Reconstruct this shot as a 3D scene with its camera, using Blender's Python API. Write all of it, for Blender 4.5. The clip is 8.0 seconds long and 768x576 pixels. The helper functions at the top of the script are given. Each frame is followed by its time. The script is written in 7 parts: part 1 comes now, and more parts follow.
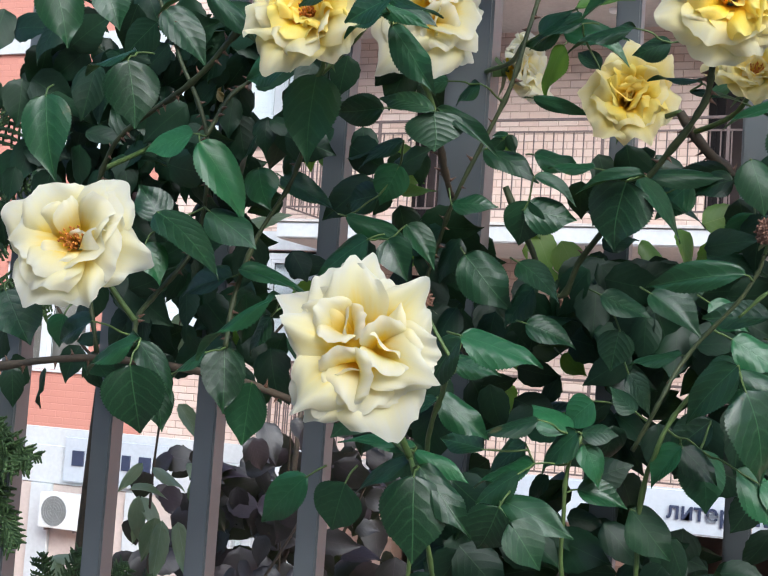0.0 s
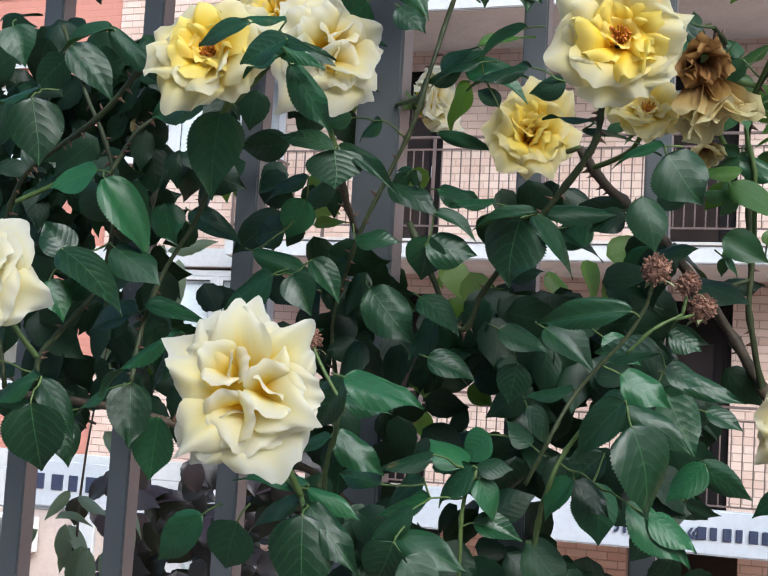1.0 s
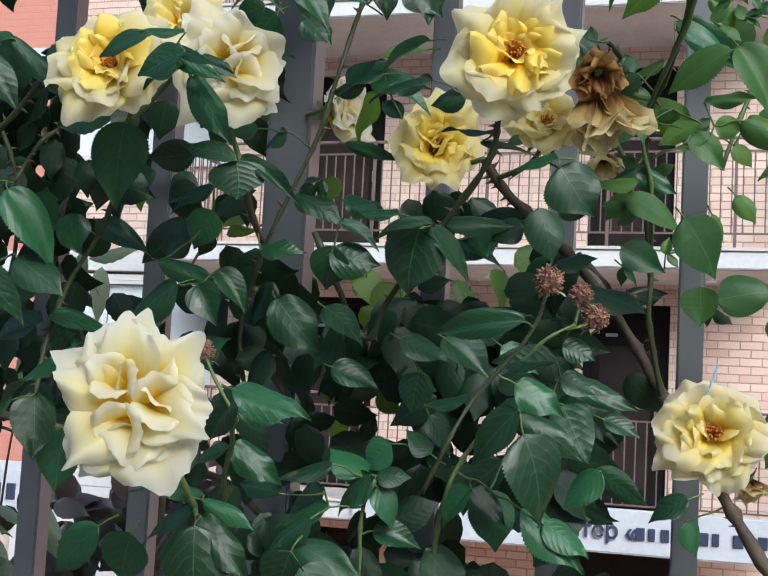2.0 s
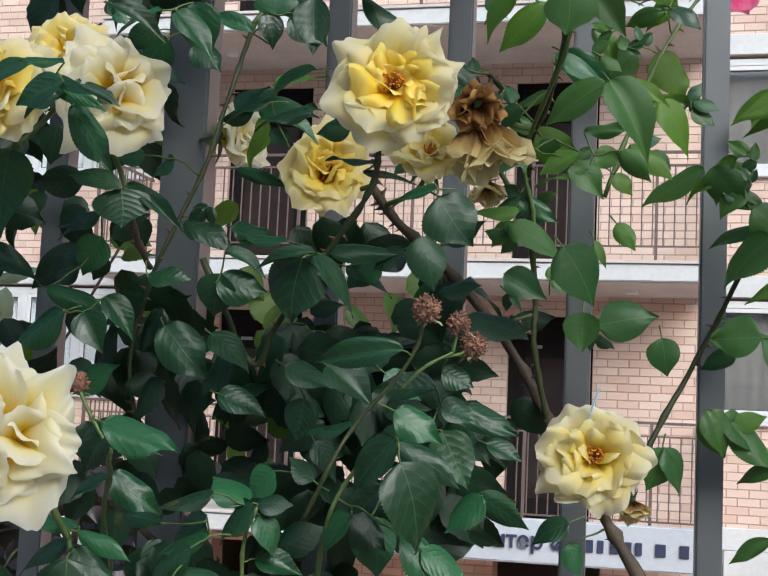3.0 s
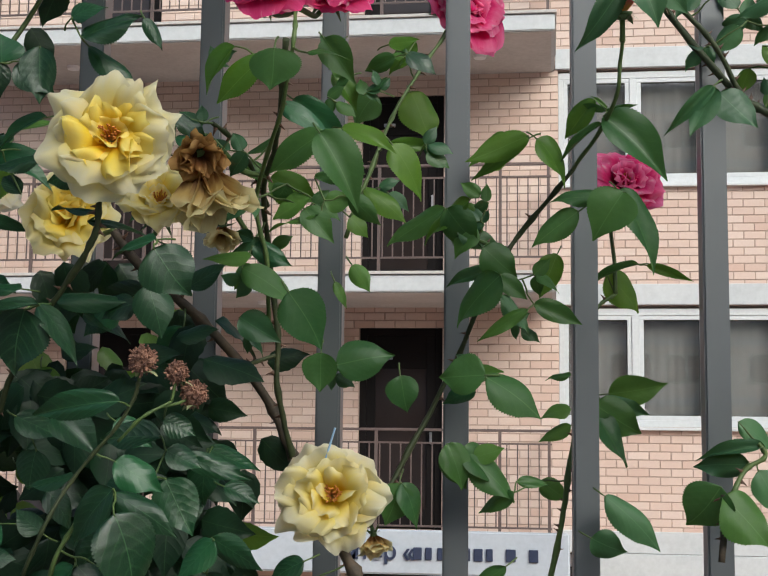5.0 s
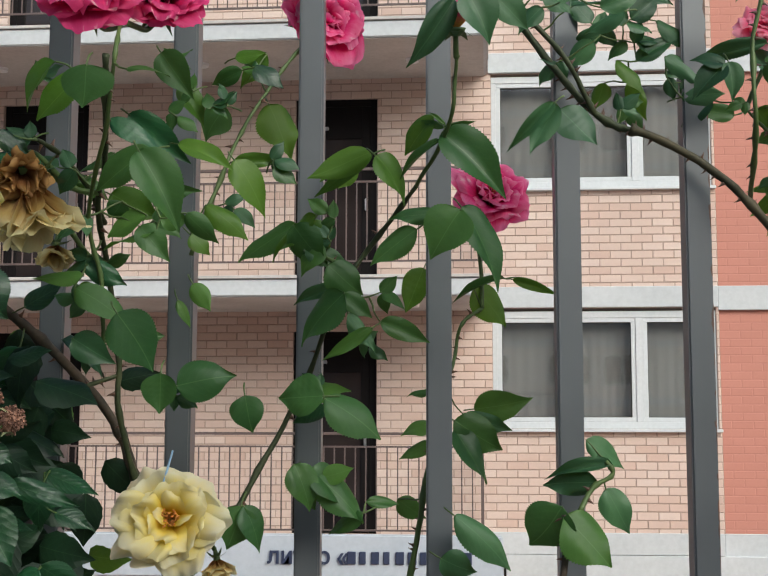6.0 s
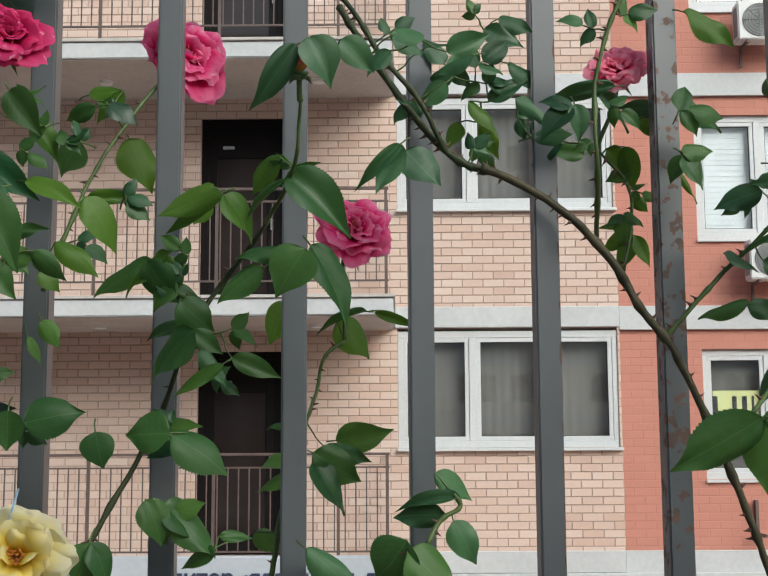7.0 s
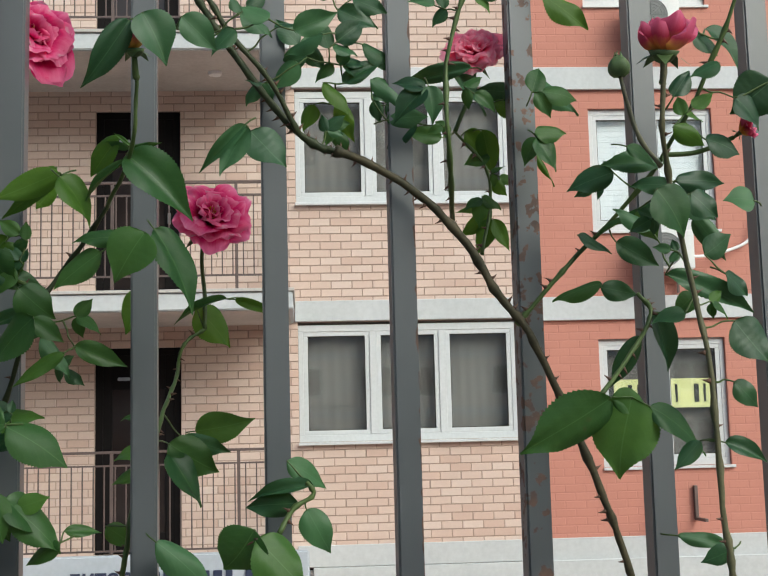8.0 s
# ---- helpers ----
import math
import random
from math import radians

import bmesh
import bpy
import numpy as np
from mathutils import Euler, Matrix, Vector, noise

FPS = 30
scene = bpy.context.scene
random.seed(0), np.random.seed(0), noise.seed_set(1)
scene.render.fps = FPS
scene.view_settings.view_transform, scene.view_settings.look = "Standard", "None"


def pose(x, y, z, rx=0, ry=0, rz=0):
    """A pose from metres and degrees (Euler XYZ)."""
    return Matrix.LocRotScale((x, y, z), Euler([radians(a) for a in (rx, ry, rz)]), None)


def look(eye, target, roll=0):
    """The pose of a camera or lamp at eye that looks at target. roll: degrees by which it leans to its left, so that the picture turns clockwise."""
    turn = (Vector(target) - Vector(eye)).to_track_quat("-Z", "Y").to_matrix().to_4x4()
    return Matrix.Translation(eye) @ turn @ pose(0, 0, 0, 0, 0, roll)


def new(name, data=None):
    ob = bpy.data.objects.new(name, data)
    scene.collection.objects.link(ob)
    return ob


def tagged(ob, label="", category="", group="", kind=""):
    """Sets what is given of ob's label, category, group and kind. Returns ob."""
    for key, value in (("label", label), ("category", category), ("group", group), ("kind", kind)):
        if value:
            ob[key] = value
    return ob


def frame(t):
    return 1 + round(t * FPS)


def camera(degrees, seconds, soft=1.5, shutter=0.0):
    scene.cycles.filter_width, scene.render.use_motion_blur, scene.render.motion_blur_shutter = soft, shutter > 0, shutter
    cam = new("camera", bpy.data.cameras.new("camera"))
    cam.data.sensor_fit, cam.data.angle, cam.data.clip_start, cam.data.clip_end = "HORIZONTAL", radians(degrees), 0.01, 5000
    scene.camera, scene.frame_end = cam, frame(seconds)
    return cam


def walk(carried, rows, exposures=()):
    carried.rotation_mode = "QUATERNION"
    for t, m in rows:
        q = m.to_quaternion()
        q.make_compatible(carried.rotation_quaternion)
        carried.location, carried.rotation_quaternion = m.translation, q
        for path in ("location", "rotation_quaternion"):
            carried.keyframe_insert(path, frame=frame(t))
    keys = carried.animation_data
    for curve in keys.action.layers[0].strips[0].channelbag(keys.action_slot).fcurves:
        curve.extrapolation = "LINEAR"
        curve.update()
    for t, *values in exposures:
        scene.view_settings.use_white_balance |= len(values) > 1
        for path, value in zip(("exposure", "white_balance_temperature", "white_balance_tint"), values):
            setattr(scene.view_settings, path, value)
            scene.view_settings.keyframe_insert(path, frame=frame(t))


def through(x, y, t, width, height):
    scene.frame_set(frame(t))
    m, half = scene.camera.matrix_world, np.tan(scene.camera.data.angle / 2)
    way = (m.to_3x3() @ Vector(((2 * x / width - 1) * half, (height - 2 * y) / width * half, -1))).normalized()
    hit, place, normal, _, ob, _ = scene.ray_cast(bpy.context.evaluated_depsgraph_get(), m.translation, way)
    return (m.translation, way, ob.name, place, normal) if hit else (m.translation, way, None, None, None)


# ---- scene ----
def view(x, y, z, yaw, pitch, roll):
    return pose(x, y, z, 90 + pitch, 0, yaw) @ pose(0, 0, 0, 0, 0, roll)


cam = camera(34.19, 8.0, soft=1.3)
PATH = [
    (0, view(-0.257, -1.256, 1.446, 22.04, 4.16, 3.92)),
    (0.5, view(-0.237, -1.253, 1.456, 21.09, 4.62, 3.67)),
    (1, view(-0.215, -1.254, 1.464, 19.87, 5.01, 3.41)),
    (1.5, view(-0.196, -1.252, 1.465, 18.65, 5.10, 3.19)),
    (3, view(-0.143, -1.252, 1.484, 14.06, 6.03, 2.58)),
    (3.5, view(-0.114, -1.250, 1.486, 12.27, 6.36, 2.14)),
    (4, view(-0.081, -1.253, 1.494, 10.52, 6.55, 1.71)),
    (5.5, view(-0.002, -1.251, 1.522, 6.23, 6.77, 0.34)),
    (6, view(0.049, -1.226, 1.530, 4.81, 6.86, 0.15)),
    (6.5, view(0.089, -1.228, 1.537, 2.81, 7.33, -0.08)),
    (7, view(0.104, -1.243, 1.544, 0.65, 7.71, -0.29)),
    (7.5, view(0.133, -1.229, 1.539, -1.48, 7.67, -0.90)),
    (8, view(0.153, -1.221, 1.537, -3.80, 7.38, -1.44)),
]
walk(cam, PATH, exposures=[(0.0, 0.72, 5700, 6), (0.8, 0.64, 5720, 6), (1.5, 0.58, 5750, 6), (3.0, 0.38, 5950, 6), (4.0, 0.16, 6100, 5), (5.5, 0.10, 6200, 4), (6.5, 0.02, 6200, 3), (8.0, 0.0, 6200, 0)])

# ---------------------------------------------------------------- light
world = bpy.data.worlds.new("sky")
scene.world = world
world.use_nodes = True
wn = world.node_tree.nodes
sky = wn.new("ShaderNodeTexSky")
sky.sky_type = "NISHITA"
sky.sun_disc = False
sky.sun_elevation = radians(33)
sky.sun_rotation = radians(141)
sky.air_density, sky.dust_density, sky.ozone_density = 1.0, 4.0, 1.0
wn["Background"].inputs["Strength"].default_value = 0.15
world.node_tree.links.new(sky.outputs[0], wn["Background"].inputs["Color"])

sun_data = bpy.data.lights.new("sun", "SUN")
sun_data.energy, sun_data.angle, sun_data.color = 2.7, radians(46), (1.0, 0.985, 0.965)
sun = new("sun", sun_data)
sun.matrix_world = look((12, -15, 12.5), (0, 0, 0))


# ---------------------------------------------------------------- materials
def material(name, rough=0.7, metal=0.0, spec=0.5):
    """A node material; gives the material, its tree and its surface node."""
    m = bpy.data.materials.new(name)
    m.use_nodes = True
    b = m.node_tree.nodes["Principled BSDF"]
    b.inputs["Roughness"].default_value = rough
    b.inputs["Metallic"].default_value = metal
    b.inputs["Specular IOR Level"].default_value = spec
    return m, m.node_tree, b


def noise_node(nt, scale, detail=4.0, coord="Object", rough=0.6, stretch=None):
    tc = nt.nodes.new("ShaderNodeTexCoord")
    n = nt.nodes.new("ShaderNodeTexNoise")
    n.inputs["Scale"].default_value, n.inputs["Detail"].default_value = scale, detail
    n.inputs["Roughness"].default_value = rough
    if stretch:
        mp = nt.nodes.new("ShaderNodeMapping")
        mp.inputs["Scale"].default_value = stretch
        nt.links.new(tc.outputs[coord], mp.inputs["Vector"])
        nt.links.new(mp.outputs[0], n.inputs["Vector"])
    else:
        nt.links.new(tc.outputs[coord], n.inputs["Vector"])
    return n.outputs["Fac"]


def ramp(nt, fac, stops):
    r = nt.nodes.new("ShaderNodeValToRGB")
    e = r.color_ramp.elements
    while len(e) < len(stops):
        e.new(0.5)
    for k, (at, c) in enumerate(stops):
        e[k].position, e[k].color = at, (*c, 1)
    nt.links.new(fac, r.inputs["Fac"])
    return r.outputs["Color"]


def mixed(nt, fac, a, b, blend="MIX"):
    """Mix of two colours; each input is a socket or a plain value."""
    m = nt.nodes.new("ShaderNodeMix")
    m.data_type, m.blend_type = "RGBA", blend
    for sock, v in ((m.inputs[0], fac), (m.inputs[6], a), (m.inputs[7], b)):
        if hasattr(v, "is_linked"):
            nt.links.new(v, sock)
        elif isinstance(v, (int, float)):
            sock.default_value = v
        else:
            sock.default_value = (*v, 1)
    return m.outputs[2]


def maths(nt, op, a, b=0.0, c=0.0):
    m = nt.nodes.new("ShaderNodeMath")
    m.operation = op
    for k, v in enumerate((a, b, c)):
        if hasattr(v, "is_linked"):
            nt.links.new(v, m.inputs[k])
        else:
            m.inputs[k].default_value = v
    return m.outputs[0]


def bump(nt, bsdf, height, strength=0.3, distance=0.002):
    b = nt.nodes.new("ShaderNodeBump")
    b.inputs["Strength"].default_value, b.inputs["Distance"].default_value = strength, distance
    nt.links.new(height, b.inputs["Height"])
    nt.links.new(b.outputs[0], bsdf.inputs["Normal"])


def mottled(name, dark, light, scale, rough=0.7, fine=None, bumpy=0.2, metal=0.0, spec=0.5, dist=0.002):
    """Two-scale mottled surface: broad tone shifts and fine grain."""
    m, nt, b = material(name, rough, metal, spec)
    broad = ramp(nt, noise_node(nt, scale), [(0.3, dark), (0.7, light)])
    grain = noise_node(nt, fine or scale * 14, 3)
    col = mixed(nt, 0.25, broad, ramp(nt, grain, [(0.3, tuple(c * 0.7 for c in dark)), (0.7, light)]))
    nt.links.new(col, b.inputs["Base Color"])
    bump(nt, b, grain, bumpy, dist)
    return m


def brick_material(name, tones, island=False):
    """Fired brick whose tone shifts from piece to piece."""
    m, nt, b = material(name, 0.85, 0, 0.3)
    if island:
        g = nt.nodes.new("ShaderNodeNewGeometry")
        rnd = g.outputs["Random Per Island"]
    else:
        oi = nt.nodes.new("ShaderNodeObjectInfo")
        rnd = oi.outputs["Random"]
    base = ramp(nt, rnd, [(k / (len(tones) - 1), c) for k, c in enumerate(tones)])
    tc = nt.nodes.new("ShaderNodeTexCoord")
    geo = nt.nodes.new("ShaderNodeNewGeometry")
    n1 = nt.nodes.new("ShaderNodeTexNoise")
    n1.inputs["Scale"].default_value, n1.inputs["Detail"].default_value = 30, 5
    nt.links.new(geo.outputs["Position"], n1.inputs["Vector"])
    n2 = nt.nodes.new("ShaderNodeTexNoise")
    n2.inputs["Scale"].default_value, n2.inputs["Detail"].default_value = 0.9, 3
    nt.links.new(geo.outputs["Position"], n2.inputs["Vector"])
    col = mixed(nt, maths(nt, "MULTIPLY", n1.outputs["Fac"], 0.35), base, tuple(c * 0.72 for c in tones[0]))
    col = mixed(nt, maths(nt, "MULTIPLY", n2.outputs["Fac"], 0.3), col, tuple(min(1, c * 1.2) for c in tones[-1]))
    nt.links.new(col, b.inputs["Base Color"])
    bump(nt, b, n1.outputs["Fac"], 0.25, 0.003)
    return m


PEACH = [(0.52, 0.365, 0.30), (0.585, 0.45, 0.385), (0.60, 0.47, 0.405), (0.635, 0.52, 0.46)]
RED = [(0.46, 0.205, 0.158), (0.475, 0.214, 0.165), (0.49, 0.223, 0.173)]
M_BRICK = brick_material("peach_brick", PEACH)
M_BRICKS = brick_material("peach_bricks", PEACH, island=True)
M_REDS = brick_material("red_bricks", RED, island=True)
M_MORTAR = mottled("mortar", (0.385, 0.29, 0.24), (0.455, 0.35, 0.295), 3, 0.95)
M_REDMORTAR = mottled("red_mortar", (0.445, 0.196, 0.152), (0.485, 0.216, 0.168), 3, 0.95)
M_BAND = mottled("white_band_paint", (0.47, 0.495, 0.51), (0.55, 0.57, 0.585), 1.2, 0.7)
M_CONCRETE = mottled("slab_concrete", (0.42, 0.40, 0.38), (0.55, 0.53, 0.51), 1.5, 0.9)
M_PVC = mottled("white_window_frame", (0.53, 0.555, 0.57), (0.60, 0.62, 0.635), 2, 0.4)
M_DOOR = mottled("dark_door_panel", (0.006, 0.005, 0.005), (0.010, 0.008, 0.008), 3, 0.6, spec=0.12)
M_RAIL = mottled("brown_rail_paint", (0.09, 0.065, 0.06), (0.14, 0.10, 0.09), 6, 0.5)
M_BLIND = mottled("white_blind", (0.74, 0.75, 0.76), (0.8, 0.81, 0.82), 3, 0.6)
M_CURTAIN = mottled("grey_curtain", (0.165, 0.148, 0.132), (0.205, 0.186, 0.168), 0.8, 0.9)
M_ROOM = mottled("dim_room_wall", (0.20, 0.17, 0.15), (0.27, 0.24, 0.22), 1, 0.9)
M_SIGN = mottled("pale_sign_panel", (0.42, 0.46, 0.51), (0.48, 0.52, 0.57), 1, 0.35)
M_LETTER = mottled("dark_blue_letter", (0.025, 0.035, 0.07), (0.04, 0.05, 0.095), 8, 0.4)
M_YELLOWCARD = mottled("pale_yellow_card", (0.70, 0.68, 0.30), (0.76, 0.74, 0.38), 4, 0.7)
M_DARK = mottled("black_print", (0.02, 0.02, 0.015), (0.03, 0.03, 0.02), 8, 0.6)
M_ACWHITE = mottled("air_unit_casing", (0.62, 0.63, 0.63), (0.70, 0.71, 0.71), 3, 0.45)
M_ACGREY = mottled("air_unit_grille", (0.16, 0.17, 0.17), (0.24, 0.25, 0.25), 6, 0.5)
M_GROUND = mottled("asphalt", (0.045, 0.045, 0.045), (0.075, 0.073, 0.07), 0.6, 0.9, fine=60)
# warm tone chosen for the light it throws back, on unseen ground
M_BOUNCE = mottled("warm_bounce_ground", (0.34, 0.21, 0.155), (0.44, 0.28, 0.21), 0.8, 0.9, fine=50)
M_PAVE = mottled("pavement", (0.16, 0.155, 0.15), (0.23, 0.22, 0.21), 0.8, 0.9, fine=50)
M_SOIL = mottled("planting_soil", (0.035, 0.024, 0.016), (0.07, 0.05, 0.035), 6, 0.95, bumpy=0.6, dist=0.01)
M_SHOPWALL = mottled("cream_shopfront_panel", (0.46, 0.385, 0.345), (0.54, 0.46, 0.42), 1.2, 0.6)
M_OPPOSITE = mottled("peach_facade", (0.58, 0.51, 0.45), (0.68, 0.61, 0.55), 0.4, 0.9)
M_DARKPANE = mottled("dark_window_pane", (0.03, 0.035, 0.04), (0.06, 0.065, 0.07), 0.5, 0.1)


def glass_material():
    m, nt, b = material("window_glass", 0.03)
    b.inputs["Base Color"].default_value = (0.9, 0.93, 0.93, 1)
    b.inputs["Transmission Weight"].default_value = 1.0
    b.inputs["IOR"].default_value = 2.0
    bump(nt, b, noise_node(nt, 1.1, 1), 0.05, 0.01)
    return m


M_GLASS = glass_material()


def fence_material(name, rust_from, edge=False, grain=38):
    """Grey enamel with chips, and rust that breaks through; edge: rust runs down one side of the bar."""
    m, nt, b = material(name, 0.42, 0.0, 1.0)
    b.inputs["IOR"].default_value = 1.62
    base = ramp(nt, noise_node(nt, 5, 4), [(0.3, (0.054, 0.062, 0.067)), (0.7, (0.082, 0.093, 0.100))])
    rust = ramp(nt, noise_node(nt, 60, 5), [(0.3, (0.045, 0.020, 0.012)), (0.7, (0.155, 0.070, 0.036))])
    geo = nt.nodes.new("ShaderNodeNewGeometry")
    n = nt.nodes.new("ShaderNodeTexNoise")
    n.inputs["Scale"].default_value, n.inputs["Detail"].default_value = grain, 9
    nt.links.new(geo.outputs["Position"], n.inputs["Vector"])
    fac = n.outputs["Fac"]
    if edge:
        tc = nt.nodes.new("ShaderNodeTexCoord")
        sp = nt.nodes.new("ShaderNodeSeparateXYZ")
        nt.links.new(tc.outputs["Object"], sp.inputs[0])
        side = maths(nt, "MULTIPLY", maths(nt, "SUBTRACT", sp.outputs[0], 0.0095), 55.0)
        fac = maths(nt, "ADD", fac, maths(nt, "MINIMUM", side, 0.2))
    mask = ramp(nt, fac, [(rust_from, (0, 0, 0)), (rust_from + 0.03, (1, 1, 1))])
    nt.links.new(mixed(nt, mask, base, rust), b.inputs["Base Color"])
    nt.links.new(maths(nt, "MULTIPLY_ADD", mask, 0.42, 0.42), b.inputs["Roughness"])
    bump(nt, b, noise_node(nt, 160, 3), 0.12, 0.0006)
    return m


M_FENCE = fence_material("grey_fence_paint", 0.76)
M_RUSTY = fence_material("chipped_fence_paint", 0.555, grain=62)
M_EDGE = fence_material("rust_edged_fence_paint", 0.63, True)


# ---------------------------------------------------------------- mesh helpers
def box(bm, x0, x1, y0, y1, z0, z1):
    v = [bm.verts.new(c) for c in ((x0, y0, z0), (x1, y0, z0), (x1, y1, z0), (x0, y1, z0),
                                   (x0, y0, z1), (x1, y0, z1), (x1, y1, z1), (x0, y1, z1))]
    for f in ((3, 2, 1, 0), (4, 5, 6, 7), (0, 1, 5, 4), (1, 2, 6, 5), (2, 3, 7, 6), (3, 0, 4, 7)):
        bm.faces.new([v[k] for k in f])
    return v


def boxes(*specs):
    bm = bmesh.new()
    for s in specs:
        box(bm, *s)
    return bm


def bevelled(bm, width=0.004, segments=2):
    bmesh.ops.bevel(bm, geom=list(bm.edges), offset=width, segments=segments, affect="EDGES", clamp_overlap=True)
    return bm


def mesh_of(name, bm, material, smooth=False):
    me = bpy.data.meshes.new(name)
    bmesh.ops.recalc_face_normals(bm, faces=list(bm.faces))
    bm.to_mesh(me)
    bm.free()
    me.materials.append(material)
    if smooth:
        me.polygons.foreach_set("use_smooth", [True] * len(me.polygons))
    return me


def part(name, bm, material, parent=None, label="", smooth=False, at=None):
    """Links a bmesh as one mesh object, under a thing or a part."""
    ob = new(name, mesh_of(name, bm, material, smooth))
    if at is not None:
        ob.matrix_basis = at
    ob.parent = parent
    return tagged(ob, label)


def thing(name, label, category, group="", kind="", at=None):
    ob = new(name)
    ob.empty_display_size = 0.1
    if at is not None:
        ob.matrix_basis = at
    return tagged(ob, label, category, group, kind)


def cylinder(bm, a, b, r0, r1=None, sides=12, caps=True):
    """A round bar from a to b."""
    a, b = Vector(a), Vector(b)
    r1 = r0 if r1 is None else r1
    q = (b - a).to_track_quat("Z", "Y")
    rings = []
    for p, r in ((a, r0), (b, r1)):
        rings.append([bm.verts.new(p + q @ Vector((r * math.cos(2 * math.pi * k / sides), r * math.sin(2 * math.pi * k / sides), 0)))
                      for k in range(sides)])
    for k in range(sides):
        bm.faces.new((rings[0][k], rings[0][(k + 1) % sides], rings[1][(k + 1) % sides], rings[1][k]))
    if caps:
        bm.faces.new(rings[0][::-1])
        bm.faces.new(rings[1])
    return bm


# ---------------------------------------------------------------- ground
WALL = 14.31          # face of the apartment house
SLAB = 12.66          # front edge of its balconies
LOW = -2.75           # street level below the terrace

# unseen strip added to bounce warm light up into the balcony recesses
tagged(part("paving", boxes((-30, 24, 2.0, WALL - 0.01, LOW - 0.05, LOW + 0.03)), M_BOUNCE), "unseen warm ground added to bounce light onto the house", "paving", kind="structure")
part("ground", boxes((-600, 600, 1.2, 900, LOW - 0.3, LOW)), M_GROUND)
tagged(bpy.data.objects["ground"], "grey asphalt yard in front of the apartment house", "ground", kind="structure")
part("pavement", boxes((-600, 600, -600, 1.2, LOW - 0.3, 0.0)), M_PAVE)
tagged(bpy.data.objects["pavement"], "raised grey paved terrace with a retaining edge", "pavement", kind="structure")
bed = bmesh.new()
bmesh.ops.create_grid(bed, x_segments=60, y_segments=10, size=1)
for v in bed.verts:
    v.co = (v.co.x * 4, v.co.y * 0.38, 0.05 + 0.025 * noise.noise((v.co.x * 14, v.co.y * 3, 0)))
part("planting_bed", bed, M_SOIL, smooth=True, at=pose(0, -0.02, 0, 0, 0, 2.97))
tagged(bpy.data.objects["planting_bed"], "dark bare soil along the foot of the fence", "flower bed", kind="structure")


# ---------------------------------------------------------------- apartment house
def spans(x0, x1, holes):
    """What is left of x0..x1 after taking out the holes."""
    out, at = [], x0
    for a, b in sorted(holes):
        if b <= at or a >= x1:
            continue
        if a > at:
            out.append((at, a))
        at = max(at, b)
    if at < x1:
        out.append((at, x1))
    return out


def wall_mesh(x0, x1, z0, z1, y, thick, openings):
    """A wall slab with openings through it, cut along the openings' edges."""
    bm = bmesh.new()
    zs = sorted({z0, z1, *[z for o in openings for z in o[2:4] if z0 < z < z1]})
    for za, zb in zip(zs, zs[1:]):
        holes = [(o[0], o[1]) for o in openings if o[2] < (za + zb) / 2 < o[3]]
        for a, b in spans(x0, x1, holes):
            box(bm, a, b, y, y + thick, za, zb)
    return bm


COURSE, LENGTH, JOINT = 0.1, 0.26, 0.012


def brick_places(x0, x1, z0, z1, openings):
    """Running bond: the centre and length of every brick between the openings."""
    rows = []
    for n in range(round((z1 - z0) / COURSE)):
        z = z0 + n * COURSE
        holes = [(o[0], o[1]) for o in openings if o[2] < z + 0.05 < o[3]]
        for a, b in spans(x0, x1, holes):
            k = math.floor((a - (n % 2) * LENGTH / 2) / LENGTH)
            while True:
                p, q = k * LENGTH + (n % 2) * LENGTH / 2, (k + 1) * LENGTH + (n % 2) * LENGTH / 2
                p, q = max(p, a), min(q, b)
                if p >= b:
                    break
                if q - p > 0.03:
                    rows.append((p, q, z))
                k += 1
    return rows


def brick_box(bm, p, q, z, y, proud):
    """A brick's face with its edges eased: a shallow block, open at the back."""
    p, q, z0, z1, e = p + JOINT / 2, q - JOINT / 2, z + JOINT / 2, z + COURSE - JOINT / 2, 0.003
    back = [bm.verts.new(c) for c in ((p, y, z0), (q, y, z0), (q, y, z1), (p, y, z1))]
    face = [bm.verts.new(c) for c in ((p + e, y - proud, z0 + e), (q - e, y - proud, z0 + e), (q - e, y - proud, z1 - e), (p + e, y - proud, z1 - e))]
    bm.faces.new(face)
    for k in range(4):
        bm.faces.new((back[k], back[(k + 1) % 4], face[(k + 1) % 4], face[k]))


STOREYS = (-1, 0, 1, 2)          # counted from the lower balcony that shows whole
WINDOWS, DOORS, REDWINDOWS = [], [], []
for n in STOREYS:
    z = 3.0 * n
    for x0, x1 in ((0.098, 2.825), (-10.10, -7.43)):
        WINDOWS.append((x0, x1, z + 1.65, z + 3.13))
    if n >= 0:
        for x0, x1 in ((-2.40, -1.35), (-6.27, -5.13)):
            DOORS.append((x0, x1, z + 0.36, z + 2.86))
    for x0, x1 in ((3.89, 5.52), (-12.86, -11.23)):
        REDWINDOWS.append((x0, x1, z + 1.25, z + 2.86))
SHOPDOORS = [(-6.2, -4.9, LOW, -0.15), (-2.5, -1.2, LOW, -0.15)]
PEACHHOLES = WINDOWS + DOORS + SHOPDOORS

